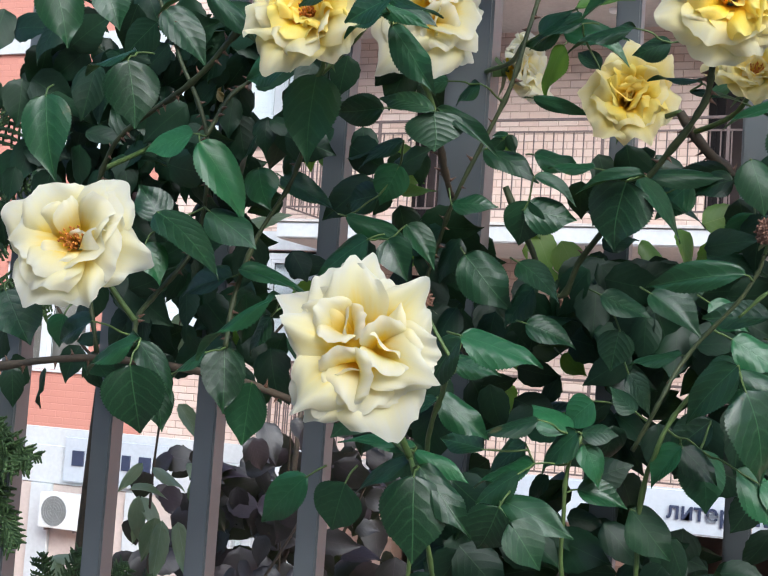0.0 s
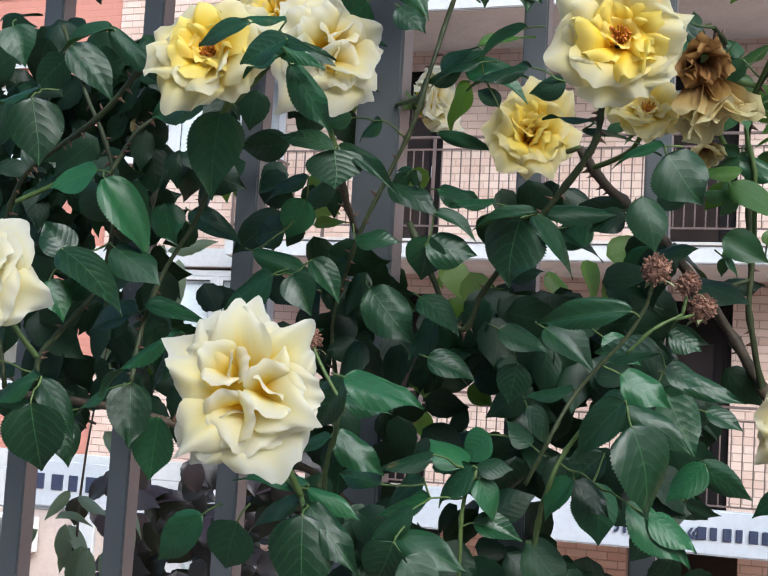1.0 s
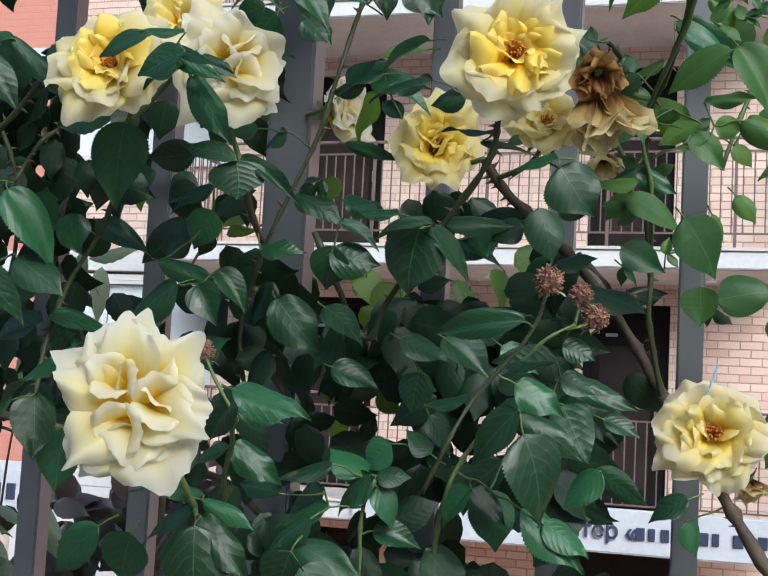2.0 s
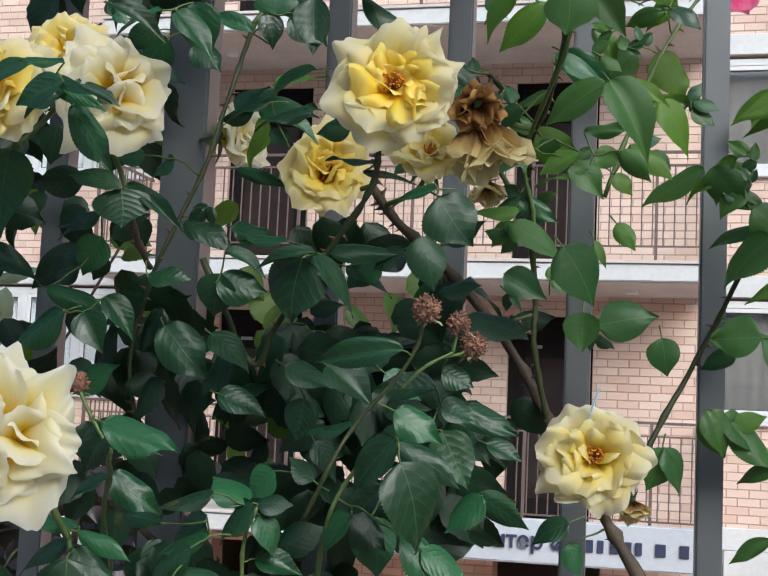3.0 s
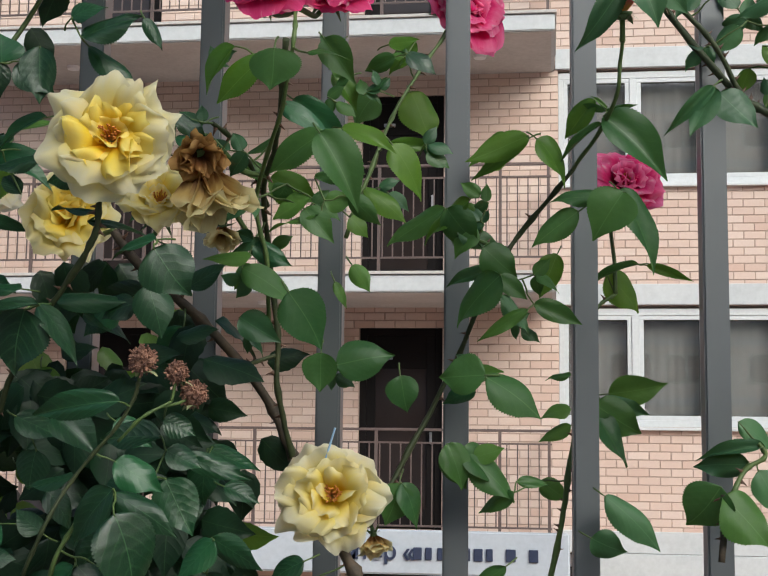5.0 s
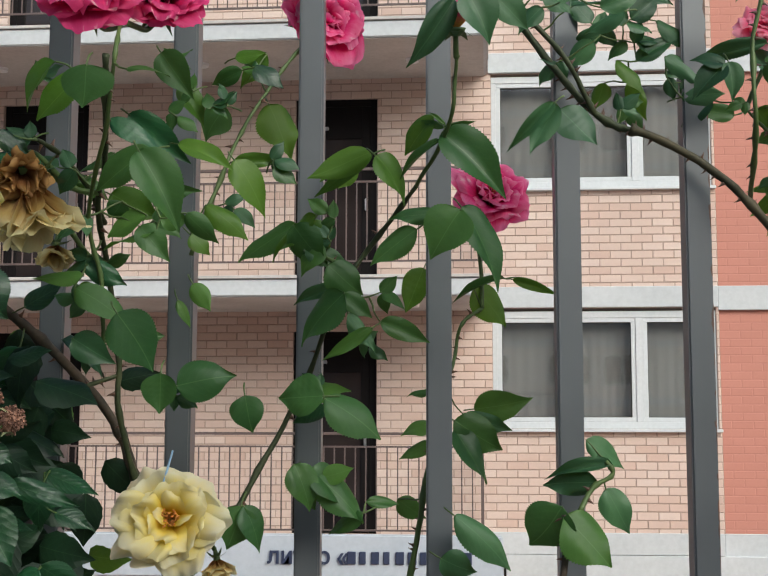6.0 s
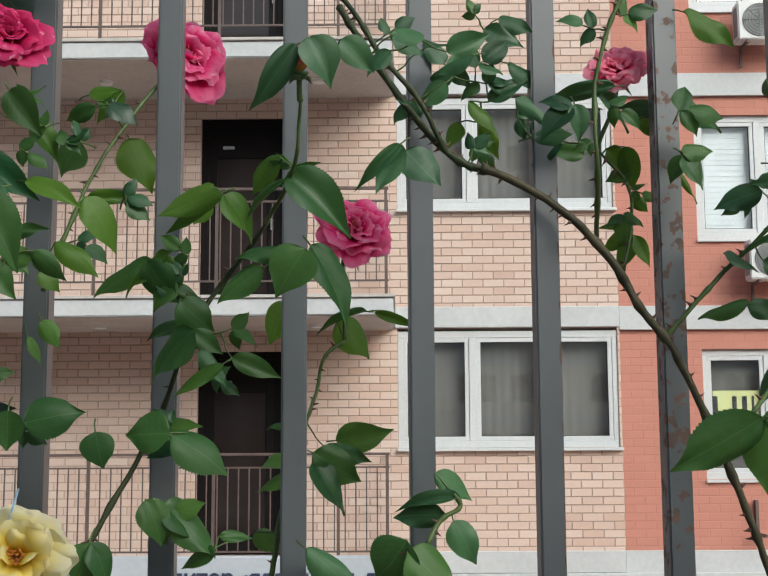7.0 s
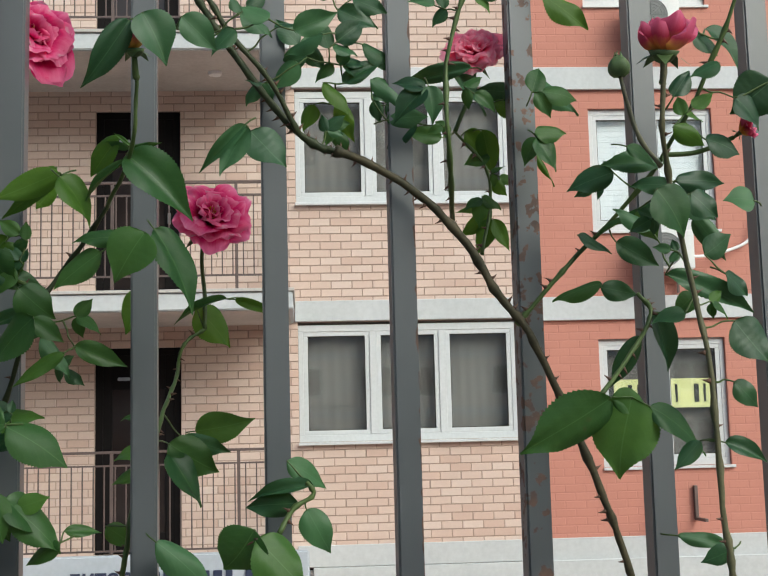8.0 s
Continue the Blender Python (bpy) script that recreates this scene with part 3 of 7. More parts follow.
def petal_material(name, base, mid, tip, fleck=None, deep=0.0, through=0.52):
    """Soft petal: pigment runs from the claw to the rim, with fine streaks; flecks are pale blotches towards the rim."""
    m, nt, b = material(name, 0.55, 0, 0.3)
    v, u = uv_axes(nt)
    oi = nt.nodes.new("ShaderNodeObjectInfo")
    shift = maths(nt, "MULTIPLY", oi.outputs["Random"], 50.0)

    def streaks(across, lengthwise, detail):
        st = nt.nodes.new("ShaderNodeTexNoise")
        cmb = nt.nodes.new("ShaderNodeCombineXYZ")
        nt.links.new(maths(nt, "MULTIPLY", v, across), cmb.inputs[0])
        nt.links.new(maths(nt, "MULTIPLY", u, lengthwise), cmb.inputs[1])
        nt.links.new(shift, cmb.inputs[2])
        nt.links.new(cmb.outputs[0], st.inputs["Vector"])
        st.inputs["Scale"].default_value, st.inputs["Detail"].default_value = 1.0, detail
        return st.outputs["Fac"]

    fine = streaks(26.0, 2.2, 4)
    broad = streaks(5.0, 3.0, 3)
    at = maths(nt, "ADD", u, maths(nt, "MULTIPLY", maths(nt, "SUBTRACT", fine, 0.5), 0.16))
    at = maths(nt, "ADD", at, maths(nt, "MULTIPLY", maths(nt, "SUBTRACT", broad, 0.5), 0.40))
    col = ramp(nt, at, [(0.26 + deep, base), (0.60 + 0.6 * deep, mid), (0.96, tip)])
    if fleck:
        mask = ramp(nt, maths(nt, "ADD", broad, maths(nt, "MULTIPLY", maths(nt, "SUBTRACT", u, 0.75), 0.35)), [(0.66, (0, 0, 0)), (0.76, (1, 1, 1))])
        col = mixed(nt, maths(nt, "MULTIPLY", mask, 0.75), col, fleck)
    nt.links.new(col, b.inputs["Base Color"])
    bump(nt, b, maths(nt, "ADD", maths(nt, "MULTIPLY", fine, 0.5), maths(nt, "MULTIPLY", broad, 0.6)), 0.16, 0.0010)
    tr = nt.nodes.new("ShaderNodeBsdfTranslucent")
    nt.links.new(col, tr.inputs["Color"])
    mx = nt.nodes.new("ShaderNodeMixShader")
    mx.inputs[0].default_value = through
    nt.links.new(b.outputs[0], mx.inputs[1])
    nt.links.new(tr.outputs[0], mx.inputs[2])
    nt.links.new(mx.outputs[0], nt.nodes["Material Output"].inputs["Surface"])
    return m


M_CREAM = petal_material("cream_petal", (0.85, 0.64, 0.05), (0.80, 0.74, 0.42), (0.755, 0.74, 0.63), deep=0.06, through=0.60)
M_YELLOW = petal_material("yellow_petal", (0.84, 0.60, 0.015), (0.81, 0.675, 0.16), (0.74, 0.68, 0.40))
M_PALE = petal_material("pale_yellow_petal", (0.85, 0.64, 0.03), (0.82, 0.72, 0.28), (0.77, 0.735, 0.54), through=0.58)
M_HEART = petal_material("rose_heart_petal", (0.90, 0.57, 0.01), (0.89, 0.68, 0.06), (0.87, 0.76, 0.25))
M_DEEP = petal_material("deep_yellow_petal", (0.88, 0.60, 0.02), (0.86, 0.725, 0.20), (0.82, 0.76, 0.46))
M_WILT = petal_material("withered_petal", (0.176, 0.0704, 0.0176), (0.546, 0.378, 0.132), (0.722, 0.651, 0.37))
M_BROWN = petal_material("browned_petal", (0.10, 0.035, 0.012), (0.24, 0.10, 0.03), (0.42, 0.24, 0.08))
M_PINK = petal_material("pink_petal", (0.36, 0.003, 0.05), (0.80, 0.022, 0.21), (0.93, 0.25, 0.48), (0.90, 0.68, 0.73), deep=0.15)
M_ROSY = petal_material("rosy_petal", (0.72, 0.02, 0.15), (0.95, 0.15, 0.32), (0.96, 0.42, 0.54), (0.94, 0.64, 0.70))
M_CRIMSON = petal_material("crimson_petal", (0.27, 0.003, 0.045), (0.56, 0.010, 0.11), (0.74, 0.06, 0.23), (0.84, 0.58, 0.60), deep=0.12)
M_BUDPINK = petal_material("bud_petal", (0.80, 0.42, 0.10), (0.66, 0.08, 0.16), (0.84, 0.20, 0.36), (0.92, 0.66, 0.66))
M_STAMEN = mottled("stamen", (0.40, 0.11, 0.015), (0.66, 0.28, 0.04), 200, 0.7)
M_STEM = mottled("green_stem", (0.050, 0.090, 0.022), (0.105, 0.150, 0.045), 25, 0.5, spec=0.35, fine=220, bumpy=0.3, dist=0.0006)
M_OLIVE = mottled("olive_cane", (0.055, 0.058, 0.026), (0.155, 0.140, 0.068), 28, 0.5, fine=230, bumpy=0.35, dist=0.0007)
M_CANE = mottled("weathered_cane", (0.022, 0.023, 0.011), (0.095, 0.076, 0.040), 34, 0.6, spec=0.3, fine=250, bumpy=0.45, dist=0.0009)
M_OLDSTEM = mottled("dark_green_cane", (0.016, 0.027, 0.009), (0.056, 0.066, 0.027), 30, 0.55, spec=0.3, fine=240, bumpy=0.4, dist=0.0008)
M_BARK = mottled("brown_cane_bark", (0.016, 0.015, 0.008), (0.088, 0.058, 0.034), 38, 0.7, fine=260, bumpy=0.5, dist=0.001)
M_THORN = mottled("thorn", (0.06, 0.03, 0.018), (0.14, 0.065, 0.035), 90, 0.5)
M_SEPAL = mottled("sepal_green", (0.055, 0.10, 0.03), (0.10, 0.16, 0.05), 60, 0.55)
M_DRYSEPAL = mottled("pale_dry_sepal", (0.16, 0.19, 0.08), (0.30, 0.30, 0.15), 80, 0.7)
M_HUSK = mottled("dry_brown_husk", (0.055, 0.022, 0.016), (0.33, 0.17, 0.11), 160, 0.9, bumpy=0.5, dist=0.001)
M_THUJA = mottled("thuja_green", (0.018, 0.045, 0.012), (0.055, 0.105, 0.025), 60, 0.6)


# ---------------------------------------------------------------- plant shapes
def leaf_shape(seed, teeth=46):
    """A leaflet one unit long along x: saw-toothed rim, halves arched either side of the midrib, a drawn-out tip that droops."""
    r = random.Random(seed)
    fold, droop, twist, wave = r.uniform(0.10, 0.55), r.uniform(0.0, 0.42), r.uniform(-0.6, 0.6), r.uniform(0.012, 0.04)
    arch, fat = r.uniform(0.45, 1.2), r.uniform(0.40, 0.52)
    pucker, skew, hook = r.uniform(0.0, 0.0025), r.uniform(-0.05, 0.05), r.uniform(-0.07, 0.07)
    cols = (-1.0, -0.7, -0.35, 0.0, 0.35, 0.7, 1.0) if teeth > 20 else (-1.0, -0.55, 0.0, 0.55, 1.0)
    verts, faces, uvs = [], [], []
    n, w = teeth, len(cols)
    for i in range(n + 1):
        u = i / n
        half = 0.5 * (math.sin(math.pi * u ** (0.62 + 0.5 * (fat - 0.4))) ** 0.80) if 0 < u < 1 else 0.0
        if u > 0.66:
            half *= 1 - ((u - 0.66) / 0.34) ** 1.2 * 0.66
        for c in cols:
            x, y = u, c * half * (1 + skew * c)
            if abs(c) == 1 and 0 < i < n:
                x += 0.020
                y *= 1.0 + (0.024 if i % 2 else -0.034)
            z = fold * abs(y) - arch * y * y - droop * u * u + wave * math.sin(8 * u + 3 * c + seed) * abs(c)
            z += pucker * math.sin(6.283 * (7 * u - 5 * abs(y))) * min(1.0, 3 * abs(c) * (1.15 - abs(c)))
            y2, z2 = y * math.cos(twist * u) - z * math.sin(twist * u), y * math.sin(twist * u) + z * math.cos(twist * u)
            verts.append((x, y2 + hook * max(0.0, u - 0.5) ** 2 * 4, z2))
            uvs.append((u, 0.5 + c * half))
    for i in range(n):
        for k in range(w - 1):
            a = i * w + k
            faces.append((a, a + 1, a + w + 1, a + w))
    return verts, faces, uvs


def plain_mesh(name, verts, faces, uvs, mat, smooth=True):
    me = bpy.data.meshes.new(name)
    me.from_pydata(verts, [], faces)
    layer = me.uv_layers.new(name="UVMap")
    idx = np.empty(len(me.loops), dtype=np.int32)
    me.loops.foreach_get("vertex_index", idx)
    layer.data.foreach_set("uv", np.asarray(uvs, dtype=np.float32)[idx].ravel())
    me.materials.append(mat)
    if smooth:
        me.polygons.foreach_set("use_smooth", [True] * len(me.polygons))
    return me


SHAPES = [leaf_shape(k) for k in range(14)]
PLAIN = [leaf_shape(k, 12) for k in range(14)]
OLD_MESHES = [plain_mesh("leaf", *s, M_OLD) for s in SHAPES]
LIME_MESHES = [plain_mesh("leaf", *s, M_FRESH) for s in SHAPES]
GROWN_MESHES = [plain_mesh("leaf", *s, M_GROWN) for s in SHAPES]
YOUNG_MESHES = [plain_mesh("leaf", *s, M_YOUNG) for s in SHAPES]


def leaf_frame(base, run, width, r, spread=0.45):
    """Pose and scale of a leaflet from its base, its run to the tip and its width; it faces outwards, the outer ones turned up to the sky."""
    base, run = Vector(base), Vector(run)
    length = run.length
    x = run.normalized()
    front = min(1.0, max(0.0, (-0.22 - base.y) / 0.13))
    lift = 0.38 + 0.62 * front + r.uniform(-1.3, 1.6) * spread * (1.0 - 0.5 * front)
    out = Vector((0.12 - 0.25 * base.x + r.uniform(-spread, spread) * (1.0 - 0.4 * front), -1.0, lift))
    y = out.cross(x).normalized()
    z = x.cross(y)
    turn = Matrix((x, y, z)).transposed().to_4x4()
    return Matrix.Translation(base) @ turn @ Matrix.Diagonal((length, width, length, 1))


def under(ob, parent, m=None):
    """Puts a part built in the place's own measures under its thing."""
    ob.parent = parent
    ob.matrix_basis = Matrix.Translation(-parent.location) @ (m if m is not None else Matrix())
    return ob


CANE_POINTS = {}


def spline(points, steps=6):
    pts = [Vector(p) for p in points]
    pts = [2 * pts[0] - pts[1]] + pts + [2 * pts[-1] - pts[-2]]
    out = []
    for k in range(1, len(pts) - 2):
        a, b, c, d = pts[k - 1:k + 3]
        for s in range(steps):
            t = s / steps
            out.append(0.5 * ((2 * b) + (c - a) * t + (2 * a - 5 * b + 4 * c - d) * t * t + (3 * b - a - 3 * c + d) * t ** 3))
    out.append(pts[-2])
    return out


def tube(bm, line, r0, r1, sides=8, bumpy=0.0):
    """A tapering round stem along a line of points."""
    rings = []
    up = Vector((0.3, -1, 0.2))
    for k, p in enumerate(line):
        d = (line[min(k + 1, len(line) - 1)] - line[max(k - 1, 0)]).normalized()
        a = d.cross(up).normalized()
        b = d.cross(a)
        r = r0 + (r1 - r0) * k / max(1, len(line) - 1)
        rings.append([bm.verts.new(p + (a * math.cos(w) + b * math.sin(w)) * r * (1 + bumpy * noise.noise(p * 90 + Vector((w, 0, 0)))))
                      for w in (2 * math.pi * j / sides for j in range(sides))])
    for q, s in zip(rings, rings[1:]):
        for j in range(sides):
            bm.faces.new((q[j], q[(j + 1) % sides], s[(j + 1) % sides], s[j]))
    bm.faces.new(rings[0][::-1])
    bm.faces.new(rings[-1])


def thorn_mesh():
    bm = bmesh.new()
    line = [Vector((0, 0, 0)), Vector((0.35, 0, -0.03)), Vector((0.7, 0, -0.10)), Vector((1.0, 0, -0.24))]
    tube(bm, line, 0.26, 0.02, 6)
    for v in bm.verts:
        v.co.z *= 1.5 if v.co.x < 0.3 else 1
    return mesh_of("thorn", bm, M_THORN, True)


THORN = thorn_mesh()


def cane(bush, r0, r1, points, thorns=True, skin=None):
    """A climbing cane with its thorns; those that leave the view at the foot run on down to the soil."""
    pts = [tuple(p) for p in points]
    thick = max(r0, r1)
    foot = None
    if pts[-1][2] < 1.40:
        foot = pts[-1]
    elif pts[0][2] < 1.40:
        pts.reverse()
        r0, r1 = r1, r0
        foot = pts[-1]
    seen = len(pts)
    if foot:
        d = (Vector(pts[-1]) - Vector(pts[-2])).normalized()
        a = Vector(foot) + d * 0.16
        pts += [tuple(a), (a.x + d.x * 0.10, a.y * 0.9, a.z * 0.55), (a.x + d.x * 0.14, -0.10, 0.02)]
    line = spline(pts)
    line = [p + Vector((noise.noise(p * 30), noise.noise(p * 30 + Vector((7, 0, 0))), 0)) * 0.0015 for p in line]
    bm = bmesh.new()
    tube(bm, line, r0, r1 if not foot else max(r0, r1) * 1.2, 9, 0.3)
    knots = random.Random(len(line))
    for k in range(0, len(line) * 9, 9):
        swell = 1 + (knots.uniform(0.2, 0.5) if thorns and knots.random() < 0.22 else 0)
        bm.verts.ensure_lookup_table()
        mid = line[k // 9]
        for j in range(9):
            v = bm.verts[k + j]
            v.co = mid + (v.co - mid) * swell
    ob = under(part("cane", bm, skin or (M_BARK if thick > 0.0029 else M_OLDSTEM if bush is yellow_bush and thick > 0.0019 else M_STEM), smooth=True), bush)
    CANE_POINTS.setdefault(bush.name, []).extend(line[: (seen - 1) * 6 + 1])
    if thorns and thick > 0.0019:
        r = random.Random(round(abs(points[0][0]) * 1e4))
        for k in range(1, (seen - 1) * 6):
            if r.random() < 0.42:
                p, d = line[k], (line[k + 1] - line[k - 1]).normalized()
                side = d.cross(Vector((r.uniform(-0.4, 0.4), -1, 0))).normalized() * (1 if r.random() < 0.5 else -1)
                z = side.cross(d)
                size = r.uniform(0.005, 0.0082) * (0.78 + thick * 70)
                m = Matrix((side, z, d)).transposed().to_4x4()
                th = new("thorn", THORN)
                th.parent = ob
                th.matrix_basis = Matrix.Translation(p + side * thick * 0.7) @ m @ Matrix.Scale(size, 4)
    return ob


LEAF_NODES = {}


def leaves(bush, meshes, seed, rows):
    """Leaflets from rows of base, run across and up, and width; each stalk runs to the nearest cane, or to the stalk of a leaf beside it."""
    r = random.Random(seed)
    stalks = bmesh.new()
    nodes = LEAF_NODES.setdefault(bush.name, list(CANE_POINTS[bush.name]))
    bases = []
    for x, y, z, dx, dz, w in rows:
        length = math.hypot(dx, dz)
        run = Vector((dx, r.uniform(-0.25, 0.15) * length, dz))
        ob = new("leaf", r.choice(meshes))
        under(ob, bush, leaf_frame((x, y, z), run, w * 1.06, r))
        bases.append((Vector((x, y, z)), run))
    gap = lambda p: min((q - p).length_squared for q in nodes)
    for base, run in sorted(bases, key=lambda e: gap(e[0])):
        near = min(nodes, key=lambda p: (p - base).length)
        way = near - base
        reach = way.length
        back = -run.normalized()
        if 0.0005 < reach < 0.040:
            line = spline([base + run * 0.03, base, base + back * max(0.0, back.dot(way)) * 0.12 + way * 0.34, base + way * 0.68 + Vector((0, 0.03 * reach, -0.03 * reach)), near], 4)
            tube(stalks, line, 0.0006, 0.0009 + 0.005 * reach, 5)
            nodes.extend(line[8:-3:3])
        elif reach >= 0.040:
            tube(stalks, spline([base + run * 0.03, base, base + back * 0.007 + Vector((0, 0.003, 0)), base + back * 0.012 + Vector((0, 0.010, 0))], 3), 0.0006, 0.0009, 5)
        nodes.append(base)
    ob = under(part("leaf_stalk", stalks, M_STEM, smooth=True), bush)
    tagged(ob, kind="stuff")


def inner_leaves(bush, regions, mat, seed, y0, y1, size, name="inner_foliage", gaps=(), slim=0.69, within=None):
    """Uncounted leaves deeper in the plant, scattered through stretches of it."""
    r = random.Random(seed)
    verts, faces, uvs = [], [], []
    for x0, x1, z0, z1, n in regions:
        for _ in range(n):
            base = Vector((r.uniform(x0, x1), r.uniform(y0, y1), r.uniform(z0, z1)))
            a = r.uniform(-2.6, -0.5) if r.random() < 0.7 else r.uniform(-0.5, 0.6)
            length = r.uniform(*size)
            run = Vector((math.cos(a), r.uniform(-0.4, 0.4), math.sin(a))) * length
            mid = base + run * 0.5
            if within and math.hypot((mid.x - within[0]) / within[2], (mid.y - within[1]) / within[3]) > 1:
                continue
            if any(math.hypot(mid.x - gx, mid.z - gz) < gr + length * 0.38 for gx, gz, gr in gaps):
                continue
            m = leaf_frame(base, run, length * slim * r.uniform(0.87, 1.13), r, 0.8)
            s = r.choice(PLAIN)
            k = len(verts)
            verts += [tuple(m @ Vector(v)) for v in s[0]]
            faces += [tuple(i + k for i in f) for f in s[1]]
            uvs += s[2]
    ob = new(name, plain_mesh(name, verts, faces, uvs, mat))
    under(ob, bush)
    return tagged(ob, kind="stuff")


def petal(r, length, width, a0, a1, cup, curl, ruffle, point, stand, ragged=0.08):
    """One petal as a curved, rippled sheet; the flower's axis is z, the petal leans out along x."""
    nu, nv = 12, 18
    verts, faces, uvs = [], [], []
    ph, fr, fr2, ph2 = r.uniform(0, 6), r.uniform(3.5, 6), r.uniform(9, 14), r.uniform(0, 6)
    lean, crease = r.uniform(-0.22, 0.22), r.uniform(-0.03, 0.05)
    for i in range(nu + 1):
        u = i / nu
        for j in range(nv + 1):
            v = 2 * j / nv - 1
            reach = 1 - 0.20 * abs(v) ** 2.2 + point * max(0, 1 - abs(v - lean) / 0.55) ** 1.3
            reach += ragged * noise.noise((v * 2.6 + ph, ph, 0.0)) + 0.3 * ragged * noise.noise((v * 7 + ph, ph, 3.0)) * u
            s = u * reach
            px, pz, steps = 0.0, 0.0, 8
            for k in range(steps):
                t = s * (k + 0.5) / steps
                be = a0 + (a1 - a0) * t ** 1.5
                px += length * s / steps * math.sin(be)
                pz += length * s / steps * math.cos(be)
            be = a0 + (a1 - a0) * s ** 1.5
            nx, nz = -math.cos(be), math.sin(be)
            half = width / 2 * min(1.0, (u + 0.05) ** 0.55 * 1.08) * (1 - 0.24 * max(0, u - 0.72) / 0.28)
            y = half * v + lean * 0.3 * width * u * u
            off = cup * half * v * v - curl * length * max(0, abs(v) - 0.45) ** 2 * u * 2.2 - curl * length * 0.55 * max(0, u - 0.72) ** 2 * 6
            off += ruffle * length * u * u * math.sin(v * fr + ph + u * 2) + 0.26 * ruffle * length * u ** 4 * math.sin(v * fr2 + ph2)
            off += crease * length * u * math.exp(-(((v - lean) / 0.22) ** 2)) * 0.5
            verts.append((stand + px + nx * off, y, pz + nz * off))
            uvs.append((0.5 + v / 2, u))
    for i in range(nu):
        for j in range(nv):
            a = i * (nv + 1) + j
            faces.append((a, a + 1, a + nv + 2, a + nv + 1))
    return verts, faces, uvs


def rose(bush, at, axis, dia, mat, label, seed, layers=(6, 6, 5, 5), openness=1.0, ragged=0.065, centre=True, inner=None, name="flower", heart=False, tips=0.6, clumps=(), slim=1.0, goblet=False):
    """A double rose: calyx, rings of petals from the outer guard petals to the folded heart, and stamens."""
    r = random.Random(seed)
    at, axis = Vector(at), Vector(axis).normalized()
    q = axis.to_track_quat("Z", "Y").to_matrix().to_4x4()
    m = Matrix.Translation(at) @ q @ pose(0, 0, 0, 0, 0, r.uniform(0, 360))
    bm = bmesh.new()
    d = dia
    if goblet:
        tube(bm, [Vector((0, 0, z * d)) for z in (-0.17, -0.15, -0.10, -0.04)], 0.05 * d, 0.17 * d, 12)
    else:
        tube(bm, [Vector((0, 0, z * d)) for z in (-0.30, -0.22, -0.13, -0.03)], 0.035 * d, 0.085 * d, 10)
    wide, low = (2.1, 0.05) if goblet else (1.0, 0.0)
    for k in range(5):
        a = 2 * math.pi * k / 5
        c, s = math.cos(a), math.sin(a)
        p = [bm.verts.new(Vector((c * x - s * y * wide, s * x + c * y * wide, z + low)) * d) for x, y, z in
             ((0.07, -0.05, -0.12), (0.07, 0.05, -0.12), (0.18, 0.035, -0.16), (0.18, -0.035, -0.16), (0.32, 0, -0.26))]
        bm.faces.new((p[0], p[1], p[2], p[3]))
        bm.faces.new((p[3], p[2], p[4]))
    flower = under(part(name, bm, M_SEPAL, smooth=True), bush, m)
    tagged(flower, label)
    o = openness
    rings = ((layers[0], 0.53, 0.58, 50, 108, 0.10, 0.13, 0.00, 0.17, -0.06, 9),
             (layers[1], 0.45, 0.53, 38, 92, 0.18, 0.18, 0.03, 0.14, -0.03, 12),
             (layers[2], 0.38, 0.46, 28, 80, 0.24, 0.26, 0.045, 0.03, 0.0, 16),
             (layers[3], 0.30, 0.34, 20, 66, 0.42, 0.22, 0.04, 0.03, 0.015, 20),
             (max(0, layers[3] - 2), 0.22, 0.26, 12, 50, 0.6, 0.2, 0.03, 0.02, 0.03, 24))
    if goblet:
        rings = tuple((g[0], g[1], g[2], 180 - 30 * k, -64 - 14 * k, 0.8, g[6] * (1.6 if k == 0 else 0.6)) + g[7:] for k, g in enumerate(rings))
    if heart:
        rings += ((4, 0.30, 0.40, 2, 46, 0.45, 0.25, 0.035, 0.0, 0.0, 12), (3, 0.23, 0.30, -8, 18, 0.6, 0.2, 0.03, 0.0, 0.0, 12), (3, 0.16, 0.2, -14, -4, 0.7, 0.1, 0.02, 0.0, 0.0, 8))
    for ring, (n, ln, wd, b0, b1, cup, curl, stand, point, zoff, sway) in enumerate(rings):
        for k in range(n):
            th = 2 * math.pi * (k + 0.5 * (ring % 2)) / max(1, n) + r.uniform(-0.32, 0.32)
            sheet = petal(r, ln * d * r.uniform(0.86, 1.12), wd * d * slim * r.uniform(0.82, 1.2), radians(b0 * o + r.uniform(-8, 8)), radians(b1 * o + r.uniform(-18, 18)),
                          cup * r.uniform(0.5, 1.5), curl * r.uniform(0.4, 1.7), ragged * (1 + 0.3 * min(ring, 2)) * r.uniform(0.5, 1.7), point * tips * r.uniform(0.3, 1.5), stand * d)
            me = plain_mesh("petal", *sheet, inner if inner and ring > 1 else mat)
            p = new("petal", me)
            p.parent = flower
            p.matrix_basis = Matrix.Translation((0, 0, zoff * d)) @ pose(0, 0, 0, r.uniform(-sway, sway) * 0.5, 0, math.degrees(th)) @ pose(0, 0, 0, r.uniform(-sway, sway), 0, 0)
